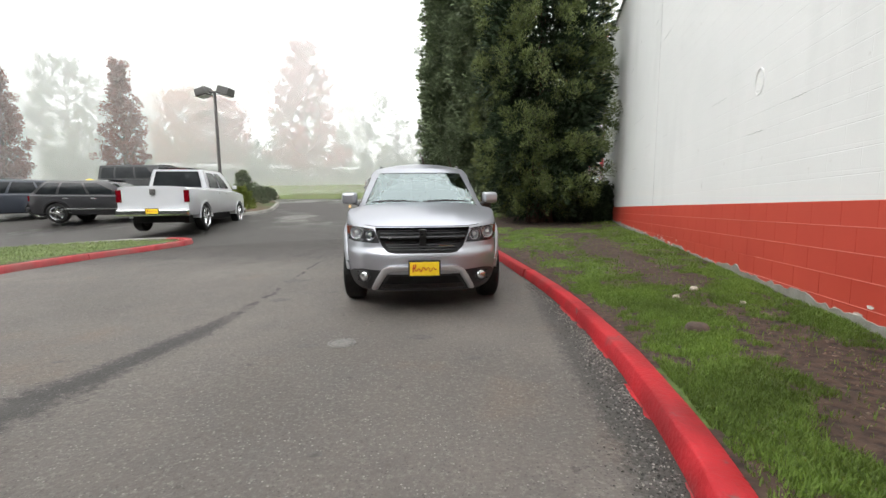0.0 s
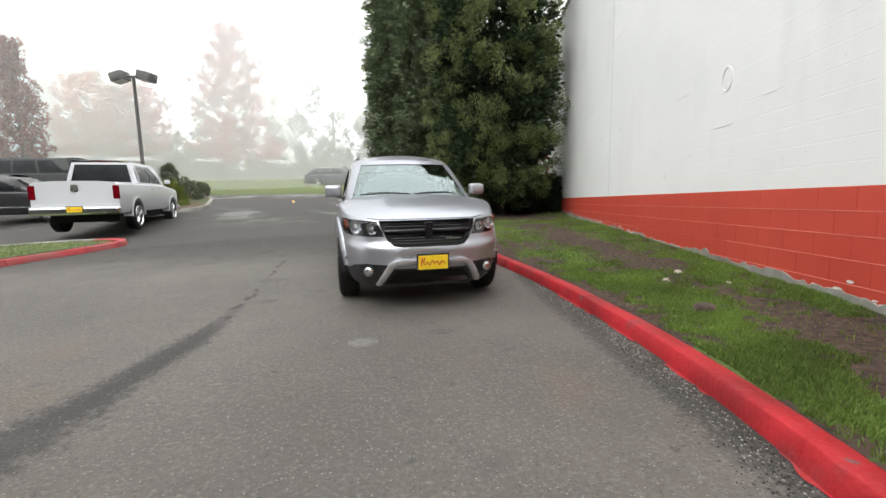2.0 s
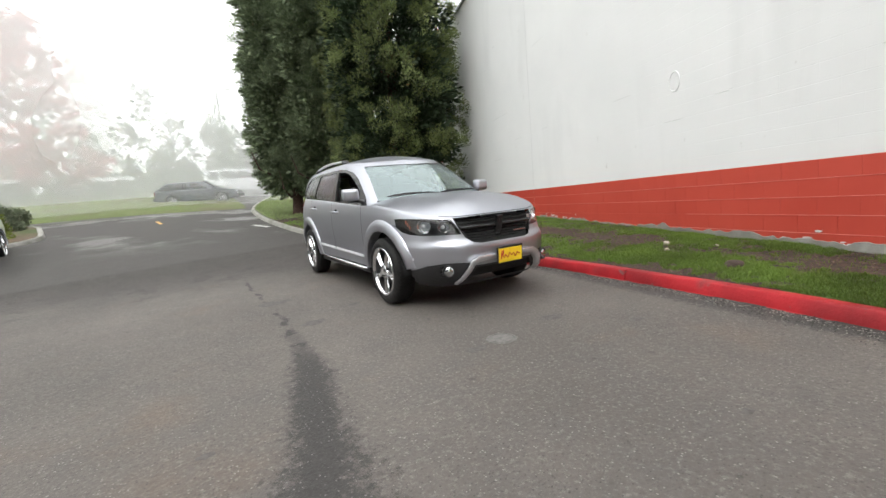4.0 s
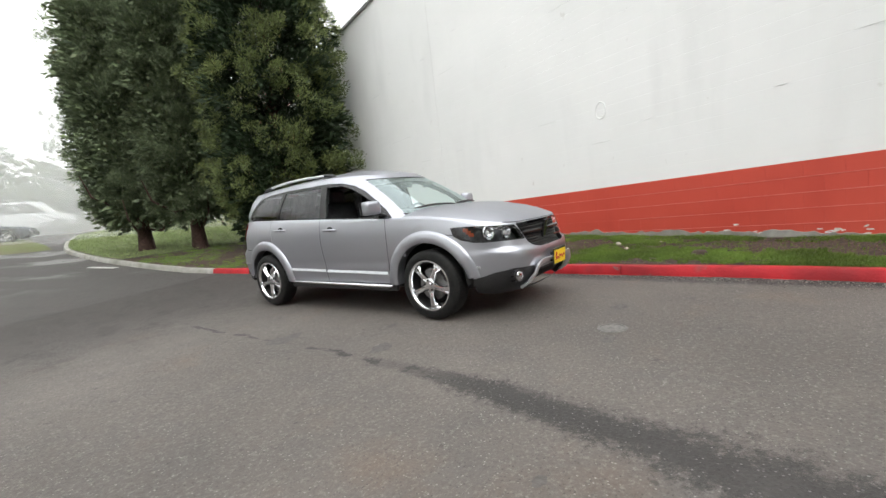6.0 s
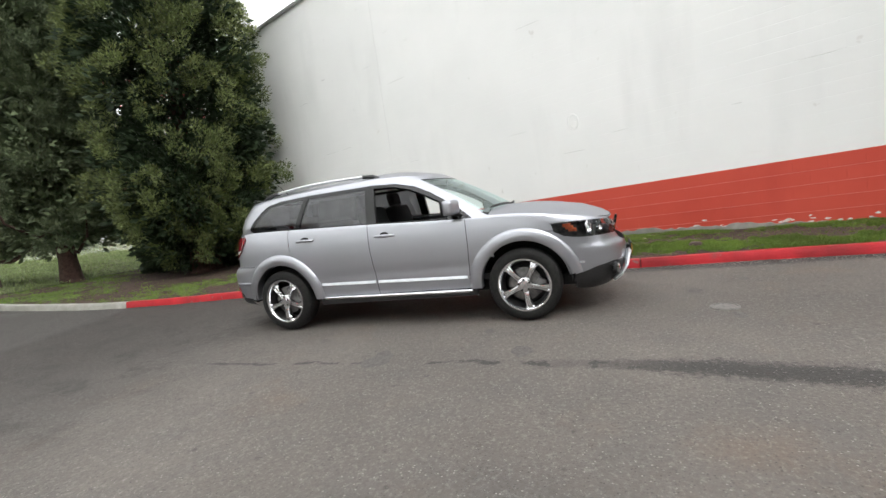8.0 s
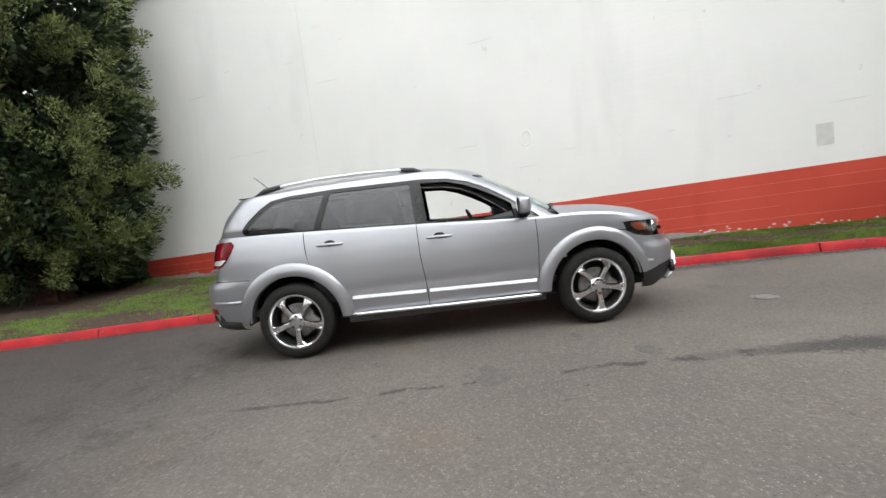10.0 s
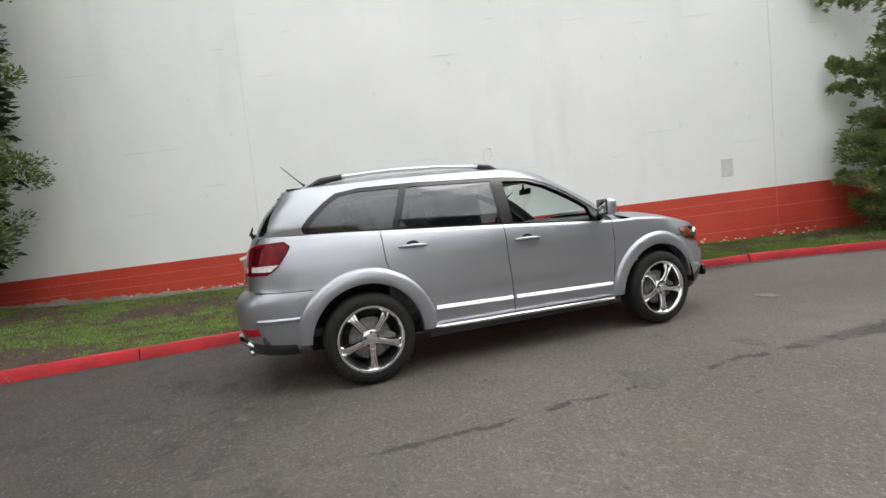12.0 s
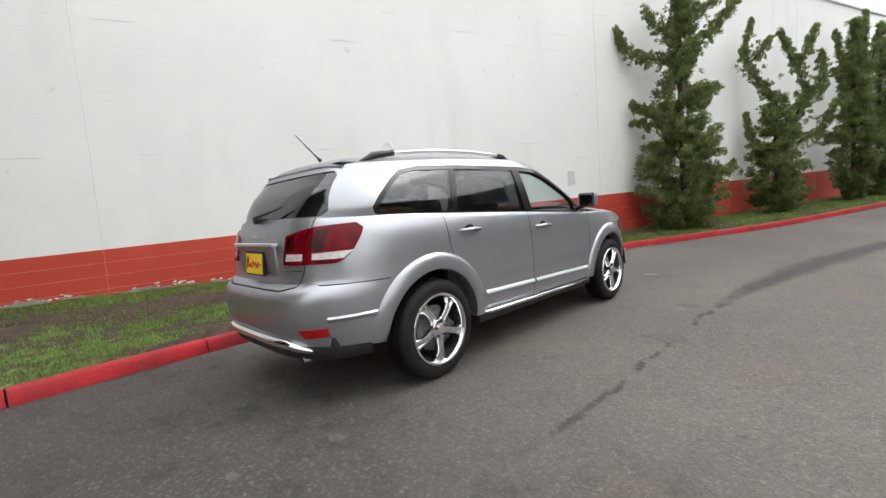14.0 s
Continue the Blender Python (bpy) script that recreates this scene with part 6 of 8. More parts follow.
for k in range(13):
    zz = 1.46 - k * 0.016
    add_box(b2, (0.003, rr.uniform(0.12, 0.2), 0.005), (-0.749 - (1.36 - zz) * 0.344, 0.50 + rr.uniform(-0.02, 0.02), zz), (0, 19, 0))
    add_box(b2, (0.003, rr.uniform(0.06, 0.16), 0.005), (-0.749 - (1.36 - zz) * 0.344, 0.74, zz), (0, 19, 0))
part("small_print", b2, CABIN, lst)

def draw_out(y):
    """Longer overhang behind the rear wheels."""
    return y + 0.135 * max(0.0, y - 1.6)


for ob in list(car.children_recursive):
    if ob.type == "MESH" and ob.name.split(".")[0] not in ("arch_flare", "wheel_liner"):
        base_y = 0.0
        up = ob
        while up is not car:
            base_y += up.matrix_basis.translation.y
            up = up.parent
        if base_y == 0.0:
            for vert in ob.data.vertices:
                vert.co.y = draw_out(vert.co.y)
    elif ob.type == "EMPTY" and ob.parent is car:
        ob.matrix_basis.translation.y = draw_out(ob.matrix_basis.translation.y)
for sgn in (-1, 1):
    for hy, tn in ((-WB, 30), (WB, 36)):
        make_wheel(car, at=(sgn * 0.79, hy, HUB_Z), flip=sgn > 0, turn=tn)


# ---- trees ----
def sprays(centres, radii, dirs, per, size, seed, width=0.45, droop=0.0, spread=0.9):
    """Leaf sprays round clump centres: tapered, slightly folded leaves that fan out from each clump."""
    r = np.random.default_rng(seed)
    n = len(centres)
    c = np.repeat(centres, per, axis=0)
    rad = np.repeat(radii, per)
    d0 = np.repeat(dirs, per, axis=0)
    m = n * per
    off = r.normal(size=(m, 3))
    off /= np.linalg.norm(off, axis=1)[:, None]
    base = c + off * (rad * r.random(m) ** 0.5)[:, None]
    d = d0 + off * spread + r.normal(size=(m, 3)) * 0.35
    d[:, 2] -= droop
    d /= np.linalg.norm(d, axis=1)[:, None]
    s = np.cross(d, r.normal(size=(m, 3)))
    s /= np.linalg.norm(s, axis=1)[:, None] + 1e-9
    up = np.cross(s, d)
    ln = size * r.uniform(0.6, 1.35, m)[:, None]
    w = ln * width
    p0 = base
    p1 = base + d * ln * 0.5 + s * w * 0.5 + up * ln * 0.08
    p2 = base + d * ln
    p3 = base + d * ln * 0.5 - s * w * 0.5 + up * ln * 0.08
    v = np.stack([p0, p1, p2, p3], axis=1).reshape(-1, 3)
    k = np.arange(m)[:, None] * 4
    f = np.concatenate([k + np.array([[0, 1, 2]]), k + np.array([[0, 2, 3]])])
    return v, f


def trunk_mesh(bm, pts, radii, seg=10):
    sweep(bm, pts, list(radii), seg)


def column_conifer(at, height, radius, bottom, mat, seed, label, clumps=1500, per=76, leaf=0.080, bark=RED_BARK, trunks=1, lean=(0, 0)):
    """Broad columnar conifer: lumpy crown of upswept sprays down to near the ground, stout trunk below."""
    x, y = at
    zb = float(ground_z(x, y)) + 0.1
    tree = empty("conifer_tree", pose(x, y, zb))
    tagged(tree, label, "tree")
    r = np.random.default_rng(seed)
    tufts, each = clumps // 6, 6
    clumps = tufts * each
    z = np.repeat(bottom + (height - bottom) * r.random(tufts) ** 0.92, each) + r.normal(size=clumps) * 0.17
    a = np.repeat(r.uniform(0, 2 * np.pi, tufts), each) + r.normal(size=clumps) * 0.17 / radius
    z = np.clip(z, bottom, height)
    t = (z - bottom) / (height - bottom)
    prof = radius * np.interp(t, [0, 0.06, 0.18, 0.45, 0.75, 0.93, 1], [0.66, 0.86, 1.0, 0.98, 0.82, 0.45, 0.05])
    lump = np.array([0.98 + 0.16 * noise.noise(Vector((math.cos(p) * 1.8, math.sin(p) * 1.8, q * 0.9 + seed))) + 0.12 * noise.noise(Vector((math.cos(p) * 4, math.sin(p) * 4, q * 2.0 + seed))) for p, q in zip(a, z)])
    depth = np.repeat(1 - 0.30 * r.random(tufts) ** 1.6, each) - 0.10 * np.abs(r.normal(size=clumps))
    rr = prof * lump * depth
    cen = np.c_[rr * np.cos(a) + lean[0] * t, rr * np.sin(a) + lean[1] * t, z]
    dirs = np.c_[np.cos(a) * 0.75, np.sin(a) * 0.75, np.full(clumps, 0.55)]
    v, f = sprays(cen, r.uniform(0.12, 0.24, clumps), dirs, per, leaf, seed + 1, 0.36)
    raw("crown", v, f, mat, tree)
    # inner twiggy mass that closes the crown; in the pale conifer its near-black leaves paint the inner shade
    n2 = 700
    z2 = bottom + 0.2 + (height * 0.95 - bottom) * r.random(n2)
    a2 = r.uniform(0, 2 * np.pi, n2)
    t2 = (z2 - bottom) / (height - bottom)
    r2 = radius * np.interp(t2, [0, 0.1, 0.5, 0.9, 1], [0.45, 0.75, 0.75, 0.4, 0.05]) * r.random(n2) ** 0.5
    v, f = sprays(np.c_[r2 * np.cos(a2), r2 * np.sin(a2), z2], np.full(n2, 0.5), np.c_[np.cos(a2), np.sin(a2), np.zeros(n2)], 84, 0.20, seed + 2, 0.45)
    raw("inner_crown", v, f, CEDAR_DARK if mat is CEDAR_DARK else HEDGE_CROWN_SHADE, tree)
    bm = bmesh.new()
    for k in range(trunks):
        ox = (k - (trunks - 1) / 2) * 0.45
        pts = [(ox * 1.2, 0, -0.25), (ox, 0.02, 0.1), (ox * 0.9, 0.0, 0.6), (ox * 0.6, 0.03, 1.6), (ox * 0.4, 0, bottom + 2), (ox * 0.2, 0, height * 0.7)]
        trunk_mesh(bm, pts, (0.40, 0.27, 0.22, 0.2, 0.16, 0.05), 12)
    part("trunk", bm, bark, tree, smooth=60)
    for k in range(7):
        bm = bmesh.new()
        an = r.uniform(0, 2 * np.pi)
        l0 = r.uniform(0.8, 1.6)
        h0 = r.uniform(0.7, 1.8)
        trunk_mesh(bm, [(0, 0, h0), (math.cos(an) * l0 * 0.5, math.sin(an) * l0 * 0.5, h0 - 0.15), (math.cos(an) * l0, math.sin(an) * l0, h0 + 0.25), (math.cos(an) * l0 * 1.15, math.sin(an) * l0 * 1.15, h0 + 0.9)], (0.06, 0.045, 0.03, 0.012), 6)
        part("limb", bm, bark, tree, smooth=60)
    return tree


column_conifer((4.34, 8.46), 12.5, 2.55, 0.45, CEDAR, 11, "tall green columnar conifer with yellow-green tufts and a red-brown trunk", clumps=2100, trunks=2)
column_conifer((3.0, 12.1), 13.5, 1.85, 1.0, CEDAR_DARK, 31, "dark green columnar conifer with a red-brown trunk")
column_conifer((1.85, 13.6), 13.0, 1.8, 1.0, CEDAR_DARK, 51, "dark green columnar conifer at the lawn's edge", lean=(0.0, 0))


def wall_juniper(at, seed, column, arms, label):
    """Upright juniper: ragged column (height, half width) and bare upswept arms with tufts; arms as points along the wall, towards it, up."""
    x, y = at
    zb = float(verge_z(np.array([x]), np.array([y]))[0])
    tree = empty("juniper_tree", pose(x, y, zb - 0.02))
    tagged(tree, label, "tree", "junipers along the wall")
    r = np.random.default_rng(seed)
    cz, cw = [q[0] for q in column], [q[1] for q in column]
    top = cz[-1]

    def world(s, o, z):
        return np.array([wd[0] * s + wn[0] * o, wd[1] * s + wn[1] * o, z])
    cen, rad, dirs = [], [], []
    # shelves of foliage: short side branches that rise outwards round the stem
    for i in range(int(50 * top)):
        z0 = 0.05 + (top - 0.05) * r.random() ** 1.45
        hw = float(np.interp(z0, cz, cw)) * (1.16 if z0 < 2.3 else 1.05)
        a = r.uniform(0, 2 * np.pi)
        reach = hw * r.uniform(0.55, 1.15)
        rise = r.uniform(0.0, 0.28) * (0.4 + reach)
        for k in range(int(6 + 13 * reach)):
            t = r.uniform(0.2, 1.0) ** 0.7
            o3 = r.normal(size=3) * np.array([0.05, 0.05, 0.03]) * (1.5 - 0.7 * t)
            cen.append(world(reach * t * math.cos(a), reach * t * math.sin(a) * 0.9, z0 + rise * t * t) + o3)
            rad.append(0.075)
            dirs.append(world(math.cos(a) * 0.7, math.sin(a) * 0.7, 0.45))
    for pts in arms:
        p = np.array([world(*q) for q in pts])
        seg = np.linalg.norm(np.diff(p, axis=0), axis=1)
        d = np.r_[0, np.cumsum(seg)]
        for k in range(int(95 * d[-1])):
            t = r.random()
            q = np.array([np.interp(t * d[-1], d, p[:, j]) for j in range(3)])
            q2 = np.array([np.interp(min(1, t + 0.05) * d[-1], d, p[:, j]) for j in range(3)])
            g = (q2 - q) / (np.linalg.norm(q2 - q) + 1e-6)
            tuft = 0.5 + 0.75 * abs(math.sin(t * d[-1] * 5.5 + seed + len(arms)))
            o3 = r.normal(size=3) * (0.10 * (1 - t) + 0.028) * tuft
            cen.append(q + o3)
            rad.append(0.055)
            dirs.append(g * 0.9 + o3 * 2.5 + np.array([0, 0, 0.35]))
    v, f = sprays(np.array(cen), np.array(rad), np.array(dirs), 22, 0.080, seed + 5, 0.3, spread=0.55)
    raw("foliage", v, f, JUNIPER, tree)
    bm = bmesh.new()
    trunk_mesh(bm, [(0, 0, -0.1), (0.02, 0.02, 0.3), (0, 0, 1.2), (0.03, 0, top * 0.6), (0, 0, top)], (0.12, 0.10, 0.08, 0.06, 0.02), 8)
    part("trunk", bm, BARK, tree, smooth=60)
    for pts in arms:
        p = [tuple(world(*q)) for q in pts]
        bm = bmesh.new()
        trunk_mesh(bm, p, np.linspace(0.035, 0.008, len(p)), 6)
        part("limb", bm, BARK, tree, smooth=60)
    return tree


def beside_wall(y, gap):
    return (float(wall_x(y)) - gap, y)


wall_juniper((0.52, -9.11), 71, ((0, 0.62), (0.4, 0.82), (0.8, 0.95), (1.4, 0.95), (1.9, 0.88), (2.5, 0.66), (3.1, 0.66), (3.5, 0.56), (3.9, 0.44), (4.3, 0.36), (5.0, 0.3), (5.7, 0.2), (6.6, 0.1)), (
    ((0.0, 0.0, 4.25), (0.30, 0.27, 4.40), (0.62, 0.58, 4.50), (1.02, 0.87, 4.75), (1.18, 0.98, 5.33)),
    ((0.0, 0.0, 4.8), (0.38, 0.39, 5.22), (0.60, 0.55, 5.75)),
    ((-0.1, 0.0, 4.3), (-0.3, -0.1, 4.55), (-0.72, -0.43, 5.03), (-1.13, -0.73, 5.65), (-1.3, -0.85, 6.0)),
    ((-0.07, 0.05, 5.3), (-0.43, -0.21, 5.52), (-0.75, -0.45, 5.75), (-0.85, -0.5, 6.2)),
    ((-0.1, 0.0, 5.0), (-0.28, -0.1, 5.77), (-0.31, -0.12, 6.4), (-0.2, 0.0, 7.0)),
    ((0.0, 0.0, 2.85), (0.25, 0.29, 2.95), (0.62, 0.57, 3.13), (0.93, 0.79, 3.36)),
    ((0.1, 0.1, 2.7), (0.62, 0.57, 2.83), (0.9, 0.78, 2.86)),
    ((-0.5, -0.3, 1.38), (-1.0, -0.63, 1.45), (-1.06, -0.66, 1.6)),
    ((-0.3, -0.15, 3.2), (-0.55, -0.32, 3.34), (-0.76, -0.45, 3.62))), "green upright juniper with ragged upswept arms against the white wall")
wall_juniper((-0.88, -13.45), 83, ((0, 0.5), (0.4, 0.68), (0.9, 0.76), (1.6, 0.76), (2.15, 0.62), (2.5, 0.46), (3.05, 0.38), (3.5, 0.12)), (
    ((0.1, 0.25, 1.7), (0.30, 0.49, 2.05), (0.46, 0.64, 3.11)),
    ((-0.1, 0.0, 2.4), (-0.15, 0.07, 2.74), (-0.12, 0.11, 3.4), (0.26, 0.45, 4.19), (0.51, 0.68, 4.97), (0.33, 0.52, 5.93)),
    ((0.36, 0.55, 4.7), (0.1, 0.3, 5.05), (-0.04, 0.18, 5.35)),
    ((-0.3, -0.1, 2.5), (-0.43, -0.18, 2.71), (-0.77, -0.49, 3.57), (-0.52, -0.26, 4.51), (-0.21, 0.02, 5.46)),
    ((-0.52, -0.26, 4.35), (-0.75, -0.45, 4.8), (-0.91, -0.62, 5.5)),
    ((-0.5, -0.3, 3.1), (-0.66, -0.39, 3.32), (-1.06, -0.76, 3.7), (-1.02, -0.71, 4.74)),
    ((-0.5, -0.3, 2.1), (-0.68, -0.40, 2.21), (-1.0, -0.70, 2.36), (-1.31, -0.98, 3.22))), "green juniper with a forked crown against the white wall")
wall_juniper((-2.47, -18.0), 97, ((0, 0.15), (0.35, 0.3), (0.6, 0.5), (1.2, 0.66), (2.0, 0.70), (2.7, 0.56), (3.7, 0.44), (4.75, 0.34), (5.4, 0.2), (6.2, 0.08)), (
    ((-0.1, 0.0, 2.4), (-0.1, 0.0, 3.4), (0.12, 0.30, 4.9), (0.27, 0.45, 5.97)),
    ((-0.2, -0.05, 3.2), (-0.28, -0.13, 5.32), (-0.32, -0.17, 6.5)),
    ((-0.25, -0.1, 3.7), (-0.52, -0.37, 5.27), (-0.6, -0.45, 6.0)),
    ((0.0, 0.1, 2.4), (0.3, 0.5, 2.36), (0.63, 0.85, 2.45)),
    ((-0.1, 0.05, 3.5), (0.14, 0.33, 4.38), (0.3, 0.5, 4.7))), "tall green juniper near the end of the wall")
wall_juniper(beside_wall(-20.6, 1.2), 101, ((0, 0.2), (0.5, 0.5), (1.4, 0.75), (2.4, 0.6), (3.6, 0.45), (5.0, 0.3), (6.3, 0.1)), (
    ((0.0, 0.0, 3.0), (0.5, 0.5, 4.0), (0.7, 0.7, 5.2)),
    ((0.0, 0.0, 3.2), (-0.5, -0.5, 4.4), (-0.6, -0.6, 5.8))), "dense green juniper far along the wall")


def clipped_hedge(at, size, turn, seed, label):
    x, y = at
    h = empty("hedge", pose(x, y, float(ground_z(x, y)) + 0.12, 0, 0, turn))
    tagged(h, label, "hedge")
    r = np.random.default_rng(seed)
    n = 420
    c = r.uniform(-0.5, 0.5, (n, 3)) * np.array(size)
    c[:, 2] += size[2] / 2
    v, f = sprays(c, np.full(n, 0.16), np.c_[c[:, :2], np.full(n, 0.5)], 44, 0.11, seed, 0.5)
    raw("leaves", v, f, HEDGE_CROWN_SHADE, h)
    bm = bmesh.new()
    for k in range(6):
        trunk_mesh(bm, [(size[0] * (k - 2.5) / 6, 0, -0.2), (size[0] * (k - 2.3) / 6, 0.05, size[2] * 0.7)], (0.03, 0.012), 6)
    part("stems", bm, BARK, h)
    return h


clipped_hedge((6.3, 9.6), (2.9, 0.9, 1.25), 0, 5, "dark clipped evergreen hedge beside the wall")
clipped_hedge((6.05, 8.5), (1.7, 1.3, 1.25), 20, 9, "dark evergreen shrub against the wall")
clipped_hedge((4.9, 10.3), (1.6, 0.9, 1.0), 10, 6, "dark low evergreen hedge under the conifer")


def leafy_tree(at, height, crown_w, crown_from, mat, seed, label, clumps=260, per=34, leaf=0.16, shape="oval", bark=BARK, trunk_r=0.14):
    """Broad-leaved tree: trunk, forking limbs and a gappy crown of leaves."""
    x, y = at
    tree = empty("tree", pose(x, y, float(ground_z(x, y)) + 0.05))
    tagged(tree, label, "tree")
    r = np.random.default_rng(seed)
    shapes = {"oval": lambda t: np.sqrt(np.clip(1 - (2 * t - 0.9) ** 2 / 1.25, 0.02, 1)), "spire": lambda t: np.interp(t, [0, 0.12, 0.35, 0.7, 1], [0.5, 0.95, 1.0, 0.58, 0.04]), "cone": lambda t: np.interp(t, [0, 0.1, 0.35, 0.7, 1], [0.8, 1, 0.86, 0.62, 0.18])}
    limbs, cen, out = [], [], []
    count = 44
    each = max(3, clumps // count)
    for k in range(count):
        t = (k + r.random()) / count
        an = k * 2.4 + r.uniform(-0.4, 0.4)
        reach = crown_w / 2 * float(shapes[shape](t)) * r.uniform(0.7, 1.15)
        tip_z = crown_from + (height - crown_from) * t
        h0 = max(crown_from * 0.75, tip_z - reach * (1.6 if shape == "spire" else 0.75))
        way = np.array([math.cos(an), math.sin(an)])
        pts = [(0, 0, h0), (*(way * reach * 0.45), h0 + (tip_z - h0) * 0.35), (*(way * reach * 0.8), h0 + (tip_z - h0) * 0.72), (*(way * reach), tip_z)]
        limbs.append(pts)
        p = np.array(pts)
        for u in r.uniform(0.28, 1.0, each):
            q = np.array([np.interp(u * 3, [0, 1, 2, 3], p[:, j]) for j in range(3)])
            cen.append(q + r.normal(size=3) * (0.10 + 0.05 * crown_w * u) * np.array([1, 1, 0.7]))
            out.append((way[0] * 0.5, way[1] * 0.5, 0.3))
    cen, out = np.array(cen), np.array(out)
    v, f = sprays(cen, r.uniform(0.10, 0.26, len(cen)), out, per, leaf, seed + 1, 0.6)
    raw("crown", v, f, mat, tree)
    bm = bmesh.new()
    trunk_mesh(bm, [(0, 0, -0.3), (0.02, 0, crown_from * 0.6), (0, 0.03, crown_from + 0.3), (0.05, 0, (crown_from + height) / 2), (0, 0, height * 0.93)], (trunk_r * 1.35, trunk_r, trunk_r * 0.85, trunk_r * 0.5, 0.012), 8)
    part("trunk", bm, bark, tree, smooth=60)
    for pts in limbs:
        bm = bmesh.new()
        trunk_mesh(bm, pts, (trunk_r * 0.42, trunk_r * 0.26, trunk_r * 0.14, 0.008), 5)
        part("limb", bm, bark, tree, smooth=60)
    return tree


def at_bearing(px, depth):
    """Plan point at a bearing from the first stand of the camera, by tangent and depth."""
    tx = (px - 784) / 764.6
    c, s = math.cos(0.0640), math.sin(0.0640)
    return (-0.075 + depth * (tx * c + s), -6.703 + depth * (c - tx * s))


leafy_tree(at_bearing(234, 27), 8.1, 2.2, 1.8, MAPLE_DARK, 201, "narrow maple with dull dark red leaves", 520, 34, 0.12, "spire")
leafy_tree(at_bearing(22, 24), 6.8, 2.2, 1.5, MAPLE_DARK, 203, "narrow dark red maple at the edge of the lot", 500, 34, 0.12, "spire")
leafy_tree(at_bearing(140, 37), 10.8, 6.2, 1.6, GREY_GREEN, 205, "grey-green broadleaf tree in the mist", 600, 46, 0.12)
leafy_tree(at_bearing(549, 44), 13.6, 7.8, 1.8, MAPLE_PINK, 207, "tall maple with pinkish red leaves in the mist", 1000, 44, 0.165, "cone")
leafy_tree(at_bearing(338, 46), 9.8, 6.5, 2.0, MAPLE_ORANGE, 209, "maple with orange-pink leaves in the mist", 640, 40, 0.15)
leafy_tree(at_bearing(408, 47), 9.2, 5.5, 2.0, MAPLE_PINK, 211, "round red maple in the mist", 600, 40, 0.15)
leafy_tree(at_bearing(705, 52), 9.0, 7.0, 2.0, GREY_GREEN, 213, "nearly bare tree in the mist", 130, 10, 0.14)
leafy_tree(at_bearing(1062, 30), 11.0, 6.0, 1.5, MAPLE_PINK, 215, "thin red-leaved tree behind the building", 130, 20, 0.16)
leafy_tree(at_bearing(1120, 24), 9.5, 5.0, 1.5, MAPLE_PINK, 217, "thin red-leaved tree past the building's corner", 110, 20, 0.16)


def misty_conifer(at, height, width, seed):
    x, y = at
    tree = empty("far_conifer", pose(x, y, float(ground_z(x, y))))
    tagged(tree, "tall grey conifer almost lost in the fog", "tree", "conifers in the fog")
    r = np.random.default_rng(seed)
    n = 260
    t = r.random(n) ** 1.1
    a = r.uniform(0, 2 * np.pi, n)
    rr = width / 2 * (1 - t) * r.uniform(0.4, 1.1, n)
    v, f = sprays(np.c_[rr * np.cos(a), rr * np.sin(a), 1.5 + t * (height - 1.5)], np.full(n, 0.7), np.c_[np.cos(a), np.sin(a), np.full(n, -0.1)], 14, 0.8, seed, 0.5)
    raw("crown", v, f, CEDAR_DARK, tree)
    bm = bmesh.new()
    trunk_mesh(bm, [(0, 0, -0.5), (0, 0, height * 0.5), (0, 0, height * 0.97)], (0.4, 0.25, 0.03), 8)
    part("trunk", bm, BARK, tree)


for k, (px, d, h) in enumerate(((90, 74, 26), (258, 76, 33), (378, 80, 38), (628, 84, 22), (20, 70, 24), (300, 90, 40))):
    misty_conifer(at_bearing(px, d), h, h * 0.34, 300 + k)

# far woods: a ragged dark edge of trees and brush behind the bank
rw2 = np.random.default_rng(501)
cen, rad, out = [], [], []
for k in range(150):
    px = rw2.uniform(-120, 1010)
    x, y = at_bearing(px, rw2.uniform(46, 58))
    z = float(ground_z(x, y))
    h = rw2.uniform(2.0, 4.5) if rw2.random() < 0.55 else rw2.uniform(5.0, 10.0)
    for t in rw2.random(26):
        a = rw2.uniform(0, 2 * np.pi)
        q = (0.3 + 0.24 * h) * (1 - 0.85 * t) * rw2.uniform(0.4, 1.0)
        cen.append((x + q * math.cos(a), y + q * math.sin(a), z + h * t))
        rad.append(0.42)
        out.append((math.cos(a), math.sin(a), 0.1))
v, f = sprays(np.array(cen), np.array(rad), np.array(out), 12, 0.55, 503, 0.5)
tagged(raw("far_woods", v, f, CEDAR_DARK), "dark woods half lost in the fog", "woods", kind="stuff")

# ---- mist between the lot and the far trees ----
for k, (dist, dens) in enumerate(((29.6, 0.23), (39.0, 0.42), (60.0, 0.70))):
    bm = bmesh.new()
    cols = []
    for a in np.linspace(radians(-180), radians(180), 97):
        x, y = dist * math.sin(a), -6.7 + dist * math.cos(a)
        g = float(ground_z(x, y))
        cols.append((bm.verts.new((x, y, g - 0.5)), bm.verts.new((x, y, g + 34.0 + 8 * k))))
    for p, q in zip(cols, cols[1:]):
        bm.faces.new((p[0], q[0], q[1], p[1]))
    fog = part("fog_bank", bm, fog_material(dens), smooth=80)
    tagged(fog, "thin white morning fog across the lot", "fog", kind="stuff")


